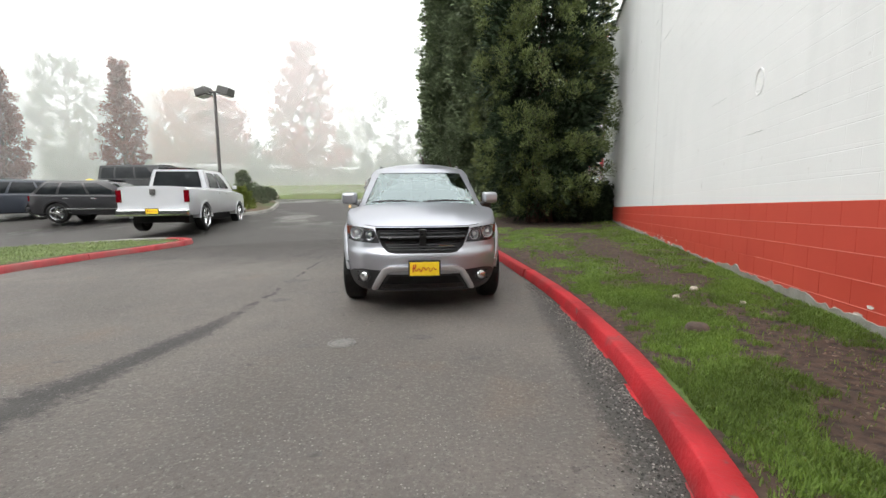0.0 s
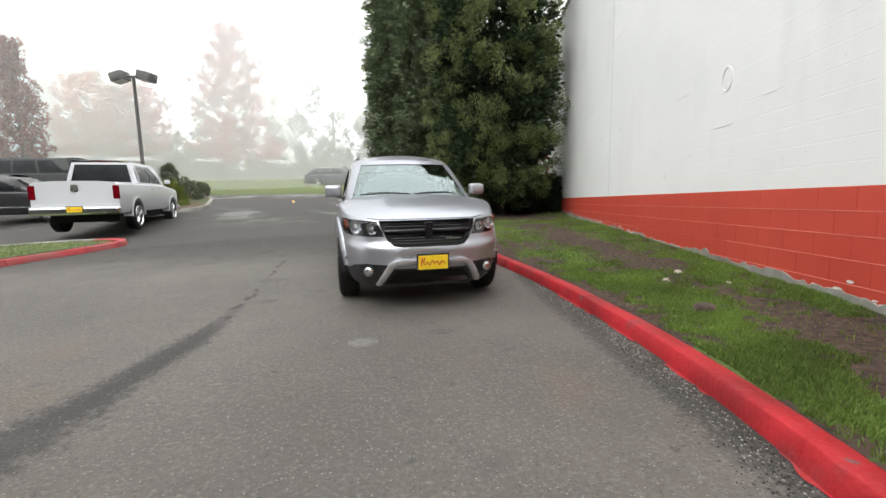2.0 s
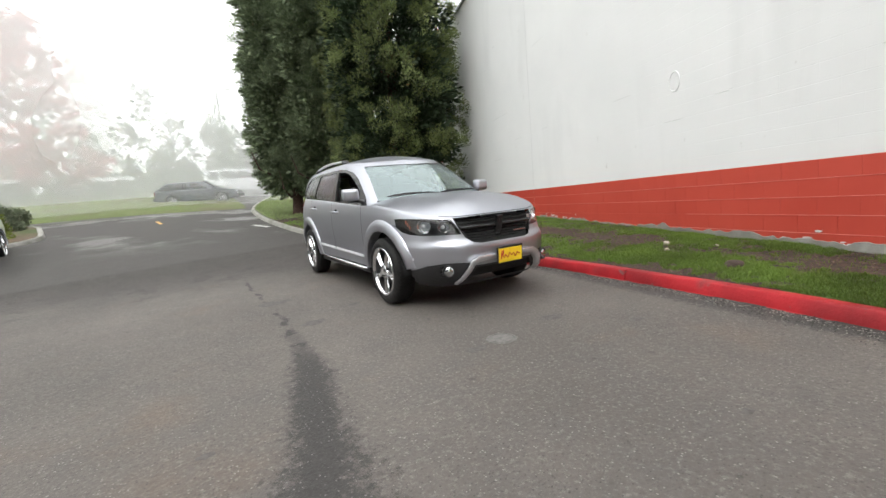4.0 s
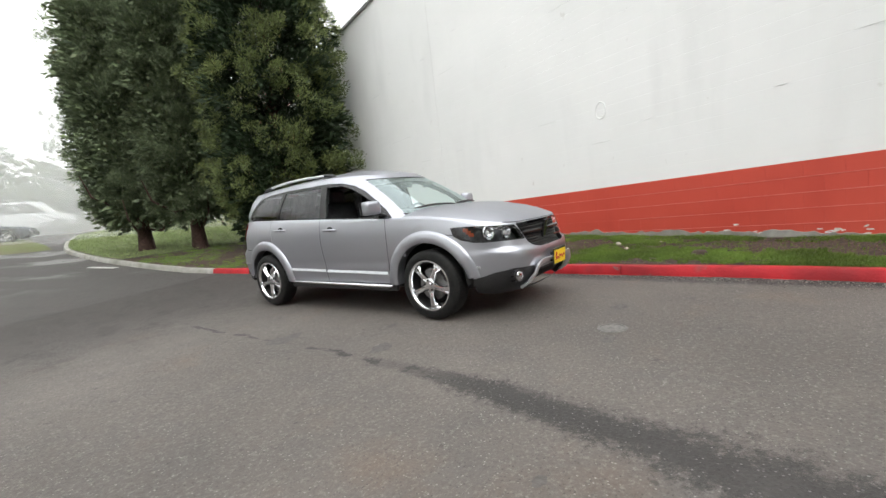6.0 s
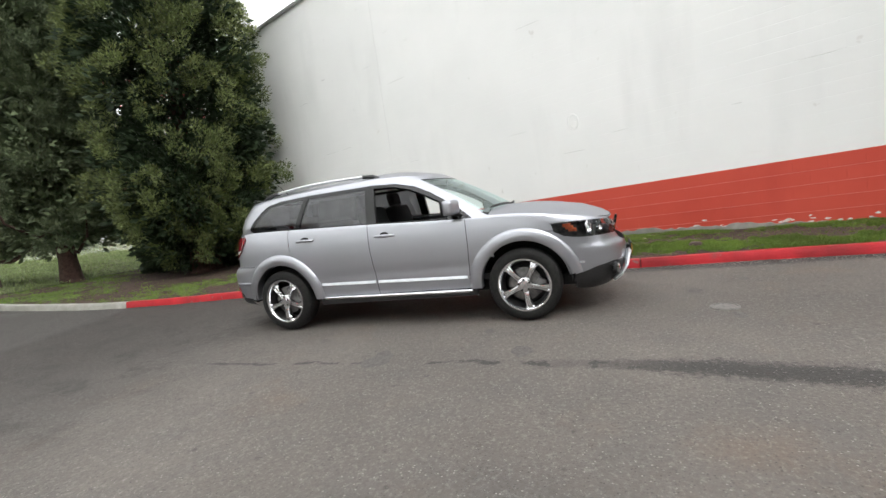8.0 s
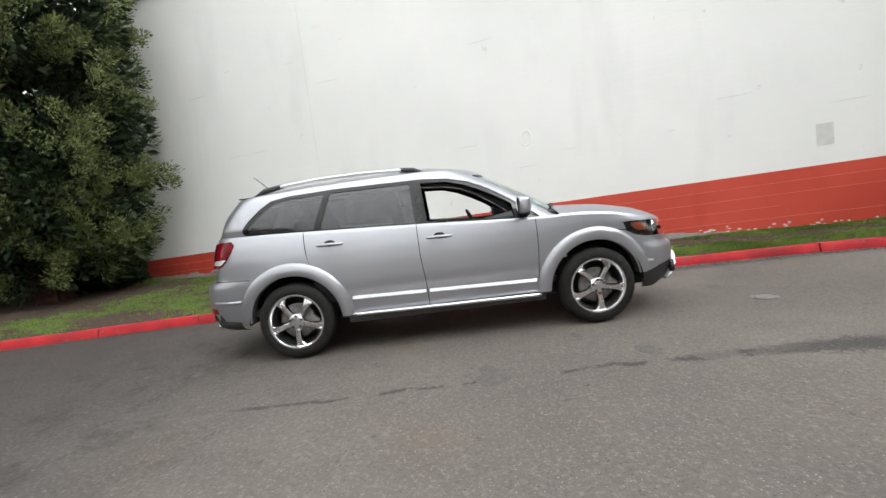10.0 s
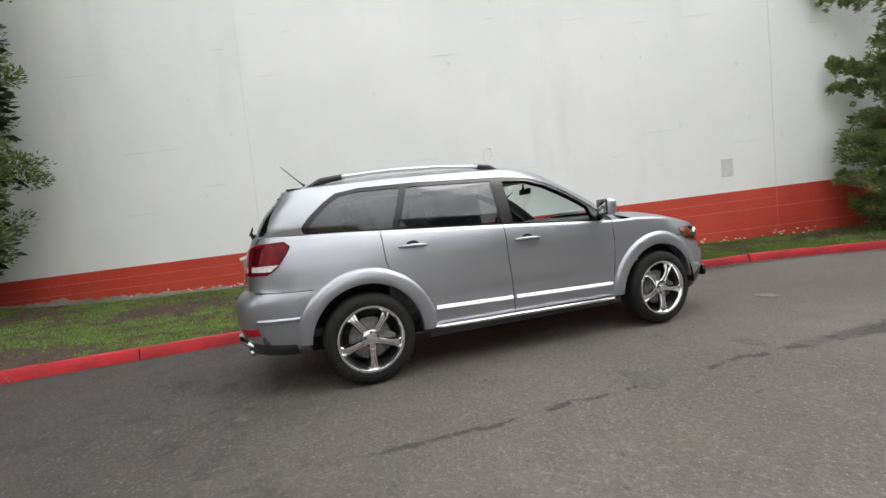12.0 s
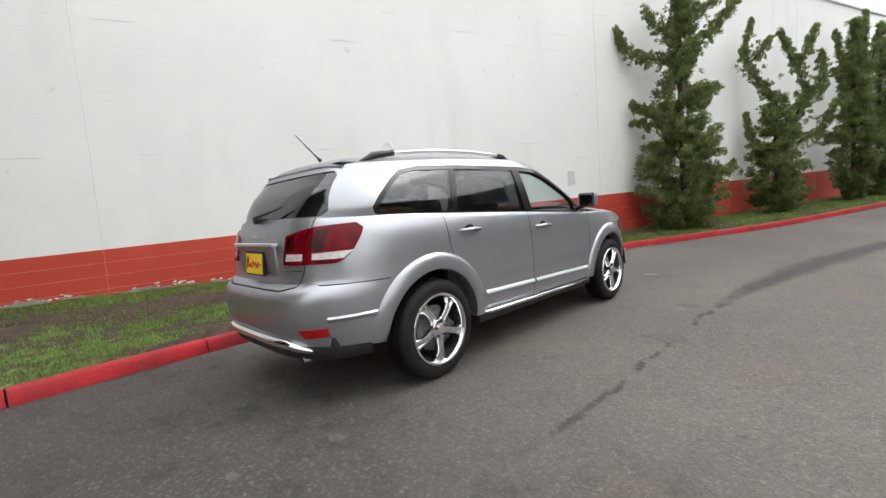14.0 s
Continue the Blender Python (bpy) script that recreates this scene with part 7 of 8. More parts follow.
# ---- lot lights ----
def lot_light(at, height, heads, label, turn=0.0, cobra=False):
    x, y = at
    lamp = empty("street_lamp", pose(x, y, float(ground_z(x, y)), 0, 0, turn))
    tagged(lamp, label, "lamp")
    bm = bmesh.new()
    add_cyl(bm, 0.085, 0.07, height, (0, 0, height / 2), seg=12)
    part("pole", bm, DARK_METAL, lamp, smooth=60)
    bm = bmesh.new()
    add_cyl(bm, 0.24, 0.22, 0.5, (0, 0, 0.2), seg=16)
    part("base", bm, CONCRETE, lamp, smooth=60)
    if cobra:
        bm = bmesh.new()
        sweep(bm, [(0, 0, height - 0.05), (0.1, 0, height + 0.25), (0.5, 0, height + 0.42), (0.9, 0, height + 0.42)], 0.04, 8)
        part("arm", bm, DARK_METAL, lamp, smooth=60)
        bm = bmesh.new()
        add_box(bm, (0.6, 0.24, 0.13), (1.1, 0, height + 0.4), bevel=0.05, seg=3)
        part("head", bm, DARK_METAL, lamp, smooth=60)
        return lamp
    bm = bmesh.new()
    add_box(bm, (1.0, 0.09, 0.09), (0, 0, height - 0.02), bevel=0.015)
    part("cross_arm", bm, DARK_METAL, lamp)
    for sx in heads:
        bm = bmesh.new()
        add_box(bm, (0.62, 0.62, 0.40), (sx * 0.62, 0, height - 0.03), (0, sx * 14, 0), bevel=0.05, seg=2)
        hd = part("lamp_head", bm, DARK_METAL, lamp, "dark box-shaped lamp head", smooth=40)
        bm = bmesh.new()
        add_box(bm, (0.5, 0.5, 0.02), (sx * 0.62 - sx * 0.05, 0, height - 0.24), (0, sx * 14, 0))
        part("lamp_glass", bm, STICKER, hd)
    return lamp


lot_light(at_bearing(396, 23.0), 5.78, (-1, 1), "dark steel lot light with two box heads in the mist", -12)
lot_light((2.2, 42.0), 9.5, (), "tall lot light with one curved arm in the mist", 10, True)


# ---- planted bed with rocks and shrubs ----
BED = [(-10.2, 12.3), (-8.2, 11.7), (-7.1, 11.95), (-6.62, 12.8), (-6.6, 13.7), (-6.85, 15), (-7.4, 17.2), (-8.3, 18.0), (-10.0, 17.6)]
bed_pts = path_points(BED, 0.3)
kerb_run(bed_pts, (0.25, 0.5, 0.75), [CONCRETE], "kerb_bed", "grey concrete kerb round the planted bed", side=-1)
bm = bmesh.new()
vs = [bm.verts.new((p[0] - 0.15, p[1], float(ground_z(p[0], p[1])) + 0.12)) for p in bed_pts]
bk = [bm.verts.new((-11.5, p[1], float(ground_z(-11.5, p[1])) + 0.3)) for p in bed_pts]
for i in range(len(vs) - 1):
    bm.faces.new((vs[i], vs[i + 1], bk[i + 1], bk[i]))
tagged(part("bed_soil", bm, SOIL), "dark bark mulch in the planted bed", "soil", kind="structure")


def shrub(at, size, mat, seed, label):
    x, y = at
    s = empty("shrub", pose(x, y, float(ground_z(x, y)) + 0.15))
    tagged(s, label, "shrub", "shrubs in the bed")
    r = np.random.default_rng(seed)
    n = 110
    a, z = r.uniform(0, 2 * np.pi, n), r.random(n)
    rr = size[0] * np.sqrt(1 - (z * 0.9) ** 2) * r.uniform(0.5, 1, n)
    v, f = sprays(np.c_[rr * np.cos(a), rr * np.sin(a), z * size[1]], np.full(n, 0.13), np.c_[np.cos(a), np.sin(a), np.full(n, 0.6)], 40, 0.09, seed, 0.5)
    raw("leaves", v, f, mat, s)
    bm = bmesh.new()
    for k in range(5):
        b = r.uniform(0, 6.28)
        trunk_mesh(bm, [(0, 0, -0.2), (size[0] * 0.5 * math.cos(b), size[0] * 0.5 * math.sin(b), size[1] * 0.7)], (0.02, 0.008), 5)
    part("stems", bm, BARK, s)


shrub(at_bearing(420, 19.5), (0.75, 0.9), SHRUB, 401, "rounded yellow-green shrub in the bed")
shrub(at_bearing(447, 22), (0.85, 0.95), GREY_GREEN, 402, "rounded grey-green shrub in the bed")
shrub(at_bearing(475, 24), (0.6, 0.6), GREY_GREEN, 403, "low grey-green shrub in the bed")
shrub(at_bearing(405, 20.5), (0.6, 0.7), SHRUB, 404, "yellow-green shrub beside the pickup")
shrub(at_bearing(435, 26), (0.5, 1.5), GREY_GREEN, 405, "upright pale shrub in the bed")
rk = np.random.default_rng(77)
for k in range(14):
    px = 412 + k * 6 + rk.uniform(-3, 3)
    x, y = at_bearing(px, 18.2 + k * 0.62 + rk.uniform(-0.2, 0.4))
    bm = bmesh.new()
    s = rk.uniform(0.14, 0.34)
    add_blob(bm, (s, s * 0.8, s * 0.7), (0, 0, 0), (0, 0, rk.uniform(0, 180)), 2, 0.35, k)
    ob = part("boulder", bm, ROCK, None, smooth=50)
    ob.matrix_world = pose(x, y, float(ground_z(x, y)) + 0.12 + s * 0.35)
    tagged(ob, "pale rounded boulder in the planted bed", "rock", "boulders in the bed")


# ---- other vehicles ----
def van_body(name, label, length, width, height, belt, hood, ws, nose_h, tail_in, paint, glass, cab_top, at, turn, wheel_r=0.37, wheels=(0.9, 0.95), side_windows=True, spare=False, bed=0.0, lamps=True, category="car", chrome=False):
    """A parked vehicle, nose to -y. hood: length of the hood; ws: run of the windshield; bed: length of an open bed at the tail."""
    x, y = at
    v = empty(name, pose(x, y, float(ground_z(x, y)) , 0, 0, turn))
    tagged(v, label, category)
    L, W = length / 2, width / 2
    yf, yr = -L, L
    bm = bmesh.new()
    fa, ra = yf + wheels[0], yr - wheels[1]
    z0 = 0.50 if bed else 0.32
    # flanks as cross-section rings along the length
    st = np.r_[np.linspace(yf, yf + 0.35, 7), np.linspace(yf + 0.5, yr - 0.4, 26), np.linspace(yr - 0.25, yr, 6)]
    rings = []
    for s in st:
        e = max(0.0, 1 - (s - yf) / 0.35) if s < yf + 0.35 else (max(0.0, 1 - (yr - s) / 0.25) * 0.5 if s > yr - 0.25 else 0)
        w = W * (1 - 0.16 * e ** 1.6)
        zt = np.interp(s, [yf, yf + 0.25, yf + hood, yf + hood + 0.2, yr], [nose_h - 0.1, nose_h, belt - 0.02, belt, belt + 0.03])
        low = z0 + 0.10 * e
        rings.append([(-w * 0.93, s, low), (-w, s, low + 0.16), (-w, s, zt - 0.22), (-w * 0.975, s, zt - 0.05), (-w * 0.91, s, zt), (-w * 0.5, s, zt + 0.025), (0, s, zt + 0.03), (w * 0.5, s, zt + 0.025), (w * 0.91, s, zt), (w * 0.975, s, zt - 0.05), (w, s, zt - 0.22), (w, s, low + 0.16), (w * 0.93, s, low)])
    vr = [[bm.verts.new(p) for p in r] for r in rings]
    for a, b in zip(vr, vr[1:]):
        for k in range(len(a) - 1):
            c = [q for q in (a[k], a[k + 1], b[k + 1], b[k])]
            m = sum((q.co for q in c), Vector()) / 4
            if bed and m.y > yr - bed + 0.12 and m.y < yr - 0.08 and abs(m.x) < W * 0.9 and m.z > belt - 0.1:
                continue
            bm.faces.new(c)
    bm.faces.new(vr[0][::-1])
    bm.faces.new(vr[-1])
    lay2 = bm.faces.layers.int.new("arch")
    for wy in (fa, ra):
        cut(bm, lay2, [(wy + (wheel_r + 0.085) * math.cos(a), wheel_r + (wheel_r + 0.085) * math.sin(a)) for a in np.linspace(-0.5, math.pi + 0.5, 18)], "x", 1, lambda c: abs(c.x) > W * 0.8)
    bmesh.ops.delete(bm, geom=[f for f in bm.faces if f[lay2] == 1], context="FACES")
    part("body", bm, paint, v, smooth=35)
    if bed:
        bm = bmesh.new()
        add_box(bm, (W * 1.8, bed - 0.2, 0.04), (0, yr - bed / 2, belt - 0.5))
        for sx in (-1, 1):
            add_box(bm, (0.04, bed - 0.2, 0.5), (sx * W * 0.9, yr - bed / 2, belt - 0.26))
        add_box(bm, (W * 1.8, 0.04, 0.5), (0, yr - 0.1, belt - 0.26))
        part("load_bed", bm, BLACK_PLASTIC, v)
    # cabin
    ct, cb = cab_top, belt
    y0, y1 = yf + hood, yr - bed - (0.02 if bed else 0.0)
    t0, t1 = y0 + ws, y1 - tail_in
    wb, wt = W * 0.90, W * 0.74
    base = [(-wb, y0), (-wb, y1), (wb, y1), (wb, y0)]

    def pt(sx, t, u):
        """t along the cabin 0..1, u height 0..1"""
        yb, yt = y0 + (y1 - y0) * t, t0 + (t1 - t0) * t
        return Vector((sx * (wb + (wt - wb) * u), yb + (yt - yb) * u, cb + (ct - cb) * u))
    bm = bmesh.new()
    n = 14
    for sx in (-1, 1):
        grid = [[bm.verts.new(pt(sx, t, u) + Vector((sx * 0.03 * math.sin(u * math.pi), 0, 0))) for t in np.linspace(0, 1, n)] for u in (0, 0.35, 0.7, 0.92, 1)]
        for r0, r1 in zip(grid, grid[1:]):
            for k in range(n - 1):
                bm.faces.new((r0[k], r0[k + 1], r1[k + 1], r1[k]))
    for t in (0, 1):
        grid = [[bm.verts.new(pt(-1, t, u).lerp(pt(1, t, u), q) + Vector((0, (-0.08 if t == 0 else 0.05) * (1 - (2 * q - 1) ** 2), 0))) for q in np.linspace(0, 1, 9)] for u in (0, 0.5, 0.92, 1)]
        for r0, r1 in zip(grid, grid[1:]):
            for k in range(8):
                bm.faces.new((r0[k], r0[k + 1], r1[k + 1], r1[k]))
    grid = [[bm.verts.new(pt(-1, t, 1).lerp(pt(1, t, 1), q) + Vector((0, (-0.08 if t < 0.5 else 0.05) * (1 - (2 * q - 1) ** 2) * abs(2 * t - 1) ** 4, 0.06 * (1 - (2 * q - 1) ** 2) ** 0.7))) for q in np.linspace(0, 1, 9)] for t in np.linspace(0, 1, n)]
    for r0, r1 in zip(grid, grid[1:]):
        for k in range(8):
            bm.faces.new((r0[k], r0[k + 1], r1[k + 1], r1[k]))
    bmesh.ops.remove_doubles(bm, verts=bm.verts, dist=0.01)
    part("cabin", bm, paint, v, smooth=40)
    # panes, 6 mm proud of the cabin skin
    def pane(name2, corners, label2=""):
        b3 = bmesh.new()
        c = [Vector(q) for q in corners]
        nrm = (c[1] - c[0]).cross(c[3] - c[0]).normalized()
        mid = sum(c, Vector()) / 4
        if nrm.dot(mid - Vector((0, mid.y * 0.6, cb))) < 0:
            nrm = -nrm
        rows3 = []
        for a in np.linspace(0, 1, 6):
            rows3.append([b3.verts.new(c[0].lerp(c[1], q).lerp(c[3].lerp(c[2], q), a) + nrm * (0.012 + bulge * math.sin(math.pi * a) * 1.0)) for q in np.linspace(0, 1, 6)])
        for r0, r1 in zip(rows3, rows3[1:]):
            for k in range(5):
                b3.faces.new((r0[k], r0[k + 1], r1[k + 1], r1[k]))
        part(name2, b3, glass, v, label2, smooth=60)
    bulge = 0.032
    if side_windows:
        cuts = ((0.10, 0.40), (0.43, 0.72), (0.75, 0.95)) if not bed else ((0.16, 0.52), (0.56, 0.93))
        for sx in (-1, 1):
            for a, b in cuts:
                top_a = a + 0.10 if a < 0.2 else a
                pane("side_window", (pt(sx, a, 0.08), pt(sx, b, 0.08), pt(sx, b, 0.86), pt(sx, top_a, 0.86)))
    bulge = 0.0
    for t, nm in ((0, "windshield"), (1, "rear_window")):
        off = Vector((0, -0.085 if t == 0 else 0.055, 0))
        c = [pt(-1, t, 0.1).lerp(pt(1, t, 0.1), 0.08) + off, pt(-1, t, 0.1).lerp(pt(1, t, 0.1), 0.92) + off, pt(-1, t, 0.9).lerp(pt(1, t, 0.9), 0.92) + off, pt(-1, t, 0.9).lerp(pt(1, t, 0.9), 0.08) + off]
        pane(nm, c)
    for sx in (-1, 1):
        bm = bmesh.new()
        add_box(bm, (0.16, 0.08, 0.13), (sx * (W + 0.10), y0 + ws * 0.55, cb + 0.1), bevel=0.03)
        part("side_mirror", bm, paint, v, smooth=50)
        if lamps:
            bm = bmesh.new()
            add_box(bm, (0.14, 0.05, 0.34 if bed else 0.2), (sx * (W * 0.90), yr - 0.01, belt - (0.22 if bed else 0.12)), bevel=0.02)
            part("tail_lamp", bm, RED_LENS, v, "red tail lamp")
            bm = bmesh.new()
            add_box(bm, (0.3, 0.08, 0.16), (sx * W * 0.72, yf + 0.06, nose_h - 0.22), bevel=0.03)
            part("headlamp", bm, LAMP_CHROME, v, "clear headlamp")
        for b in (0.30, 0.58):
            bm = bmesh.new()
            add_box(bm, (0.03, 0.18, 0.03), (sx * (W + 0.005), y0 + (y1 - y0) * b + 0.2, cb - 0.12), bevel=0.008)
            part("door_handle", bm, CHROME if chrome else paint, v)
    bm = bmesh.new()
    add_box(bm, (W * 2 - 0.04, 0.14, 0.2), (0, yr + 0.05, 0.58 if bed else 0.50), bevel=0.05)
    part("rear_bumper", bm, CHROME if bed else paint, v, "bright rear bumper" if bed else "")
    bm = bmesh.new()
    add_box(bm, (W * 2 - 0.06, 0.12, 0.2), (0, yf - 0.01, 0.48), bevel=0.05)
    part("front_bumper", bm, CHROME if bed else BLACK_PLASTIC, v)
    bm = bmesh.new()
    add_box(bm, (W * 1.55, length * 0.86, 0.2), (0, 0, 0.38), bevel=0.03)
    part("underbody", bm, SHADOW_GAP, v)
    if spare:
        bm = bmesh.new()
        lathe(bm, [(0.2, 0.1), (0.36, 0.11), (0.38, 0.05), (0.38, -0.05), (0.36, -0.11), (0.18, -0.10), (0.02, -0.11)], 32)
        bmesh.ops.transform(bm, matrix=pose(0.1, yr + 0.14, 0.98, 0, 0, 90), verts=bm.verts)
        part("spare_tyre", bm, RUBBER, v, "spare tyre on the tailgate", smooth=50)
    for sx in (-1, 1):
        for wy in (fa, ra):
            make_wheel(v, "wheel", wheel_r, wheel_r * 0.68, 0.24, None, 20 + wy * 30, (sx * (W - 0.11), wy, wheel_r), sx > 0, False)
            bm = bmesh.new()
            rr3 = []
            for a in np.linspace(0, math.pi, 18):
                rr3.append([bm.verts.new((sx * q, wy + (wheel_r + rd) * math.cos(a), wheel_r + (wheel_r + rd) * math.sin(a))) for q, rd in ((W - 0.34, 0.07), (W + 0.012, 0.06), (W + 0.016, 0.10), (W - 0.005, 0.13))])
            for r0, r1 in zip(rr3, rr3[1:]):
                for k in range(3):
                    bm.faces.new((r0[k], r0[k + 1], r1[k + 1], r1[k]))
            part("wheel_arch", bm, SHADOW_GAP if not bed else paint, v, smooth=50)
    return v, yr


WHITE_PAINT = car_paint("white_car_paint", (0.58, 0.59, 0.62), 0.0, 0.3)
CHARCOAL = car_paint("charcoal_car_paint", (0.022, 0.022, 0.025), 0.0, 0.3, 0.3)
BLACK_PAINT = car_paint("black_car_paint", (0.014, 0.015, 0.017), 0.0, 0.35, 0.2)
NAVY = car_paint("dark_blue_car_paint", (0.03, 0.036, 0.05), 0.0, 0.3, 0.3)
FAR_GLASS = surface("dark_car_glass", (0.012, 0.014, 0.016), (0.02, 0.023, 0.025), 3, 0.15, spec=0.2)

rw, fw = at_bearing(362, 13.3), at_bearing(420, 16.5)
TRUCK_TURN = math.degrees(math.atan2(-(fw[0] - rw[0]), fw[1] - rw[1])) + 180
mid = Vector(((rw[0] + fw[0]) / 2, (rw[1] + fw[1]) / 2, 0)) + Matrix.Rotation(radians(TRUCK_TURN), 3, "Z") @ Vector((0.83, 0.12, 0))
TRUCK_AT = (mid.x, mid.y)
pick, pyr = van_body("pickup_truck", "white crew-cab pickup truck with a chrome rear bumper", 5.4, 1.90, 1.90, 1.25, 1.36, 0.72, 1.14, 0.10, WHITE_PAINT, FAR_GLASS, 1.86, TRUCK_AT, TRUCK_TURN, 0.40, (0.92, 1.14), bed=1.60, category="pickup truck")
dealer_plate(pick, (0, pyr + 0.125, 0.62), (0, 0, 180), 0.34, 0.16)
bm = bmesh.new()
add_box(bm, (0.14, 0.01, 0.16), (0, pyr + 0.008, 1.14), bevel=0.02)
part("tailgate_badge", bm, STEEL, pick)
bm = bmesh.new()
add_box(bm, (0.5, 0.03, 0.03), (0, pyr - 1.70, 1.87), bevel=0.01)
part("high_brake_lamp", bm, RED_LENS, pick)
grand, gyr = van_body("dark_suv", "dark charcoal SUV with chrome handles parked side-on", 4.62, 1.86, 1.62, 1.04, 1.2, 0.85, 0.95, 0.5, CHARCOAL, FAR_GLASS, 1.58, at_bearing(202, 17.5), 96, 0.37, (0.9, 0.92), chrome=True)
bm = bmesh.new()
add_box(bm, (0.012, 2.7, 0.04), (0.955, 0.0, 0.52), bevel=0.004)
add_box(bm, (0.012, 2.7, 0.04), (-0.955, 0.0, 0.52), bevel=0.004)
part("side_strip", bm, CHROME, grand, "chrome side strip")
van_body("black_suv", "tall boxy black off-roader with its top up", 4.5, 1.9, 2.02, 1.3, 1.1, 0.3, 1.2, 0.06, BLACK_PAINT, FAR_GLASS, 2.0, at_bearing(277, 23.2), 84, 0.43, (0.75, 0.85), spare=True)
van_body("hatch_suv", "dark SUV with a raked tail parked at the row's end", 4.6, 1.88, 1.70, 1.08, 1.2, 0.75, 1.0, 0.6, NAVY, FAR_GLASS, 1.66, at_bearing(15, 18.6), -65, 0.37, (0.9, 0.95))
bm = bmesh.new()
add_blob(bm, (0.17, 0.12, 0.09), (0, 0, 0.05), (0, 0, 0), 3, 0.1, 2)
yel = part("yellow_tag", bm, PLATE_YELLOW, None, smooth=60)
yel.matrix_world = pose(*at_bearing(168, 17.6), 1.58 + float(ground_z(*at_bearing(168, 17.6))))
tagged(yel, "small yellow roof marker on the dark SUV", "marker")
van_body("white_sedan", "white sedan far off in the mist", 4.6, 1.8, 1.45, 0.95, 1.2, 0.75, 0.8, 0.7, WHITE_PAINT, FAR_GLASS, 1.42, at_bearing(594, 49), 50, 0.33, (0.9, 0.95))
van_body("blue_sedan", "dark sedan parked by the far kerb in the mist", 4.6, 1.8, 1.45, 0.95, 1.2, 0.75, 0.8, 0.7, NAVY, FAR_GLASS, 1.42, (-1.2, 25.5), 72, 0.33, (0.9, 0.95))
van_body("white_van", "white box van in the mist beyond the lawn", 5.6, 2.0, 2.2, 1.25, 1.0, 0.6, 1.1, 0.1, WHITE_PAINT, FAR_GLASS, 2.1, (2.5, 36.5), 88, 0.36, (0.9, 1.0))

# low sheds with pale roof edges behind the bank
for k, (px, w) in enumerate(((92, 2.4), (183, 1.4), (315, 2.2), (395, 3.2), (505, 2.0), (614, 2.6))):
    x, y = at_bearing(px + 7, 43)
    z = float(ground_z(x, y))
    shed = empty("carport", pose(x, y, z, 0, 0, 3))
    tagged(shed, "low carport with a pale roof edge in the mist", "carport", "carports behind the bank")
    bm = bmesh.new()
    add_box(bm, (w, 4.0, 0.28), (0, 0, 2.25 - 0.13 * k), bevel=0.02)
    part("roof", bm, WHITE_PAINT, shed)
    for sx in (-1, 1):
        for sy in (-1, 1):
            bm = bmesh.new()
            add_box(bm, (0.14, 0.14, 2.3 - 0.13 * k), (sx * (w / 2 - 0.3), sy * 1.7, 1.05 - 0.065 * k))
            part("post", bm, DARK_METAL, shed)
    bm = bmesh.new()
    add_box(bm, (w - 0.5, 0.1, 1.9 - 0.13 * k), (0, 1.8, 0.95 - 0.065 * k))
    part("back_wall", bm, CHARCOAL, shed)

# ---- painted marks and loose things on the ground ----
for (x, y, l, w, tn, mt, lb) in ((-3.35, 15.5, 1.3, 0.12, 8, YELLOW_LINE, "short worn yellow paint line"), (-2.6, 18.9, 2.6, 0.12, 80, WHITE_LINE, "worn white paint line"), (-6.2, 18.8, 2.4, 0.12, 84, WHITE_LINE, "worn white paint line at the bank"), (-0.1, 11.5, 1.1, 0.22, 20, WHITE_LINE, "scuffed pale paint beside the kerb")):
    bm = bmesh.new()
    rows4 = []
    for t in np.linspace(-0.5, 0.5, 9):
        cs, sn = math.cos(radians(tn)), math.sin(radians(tn))
        rows4.append([bm.verts.new((x - sn * t * l + cs * q * w, y + cs * t * l + sn * q * w, float(ground_z(x - sn * t * l + cs * q * w, y + cs * t * l + sn * q * w)) + 0.006)) for q in (-0.5, 0.5)])
    for r0, r1 in zip(rows4, rows4[1:]):
        bm.faces.new((r0[0], r0[1], r1[1], r1[0]))
    tagged(part("painted_line", bm, mt), lb, "paint line", kind="structure")

bm = bmesh.new()
lathe(bm, [(0.001, 0.008), (0.088, 0.008), (0.092, 0.003), (0.098, 0.003), (0.102, 0.009), (0.118, 0.006), (0.122, -0.02)], 32)
bmesh.ops.transform(bm, matrix=pose(-0.70, -3.16, 0, 0, -90, 0), verts=bm.verts)
lid = part("valve_cover", bm, surface("worn_iron", (0.10, 0.095, 0.09), (0.16, 0.15, 0.14), 30, 0.7, 0.4, 80), None, smooth=40)
tagged(lid, "small round iron cover set in the asphalt", "cover")

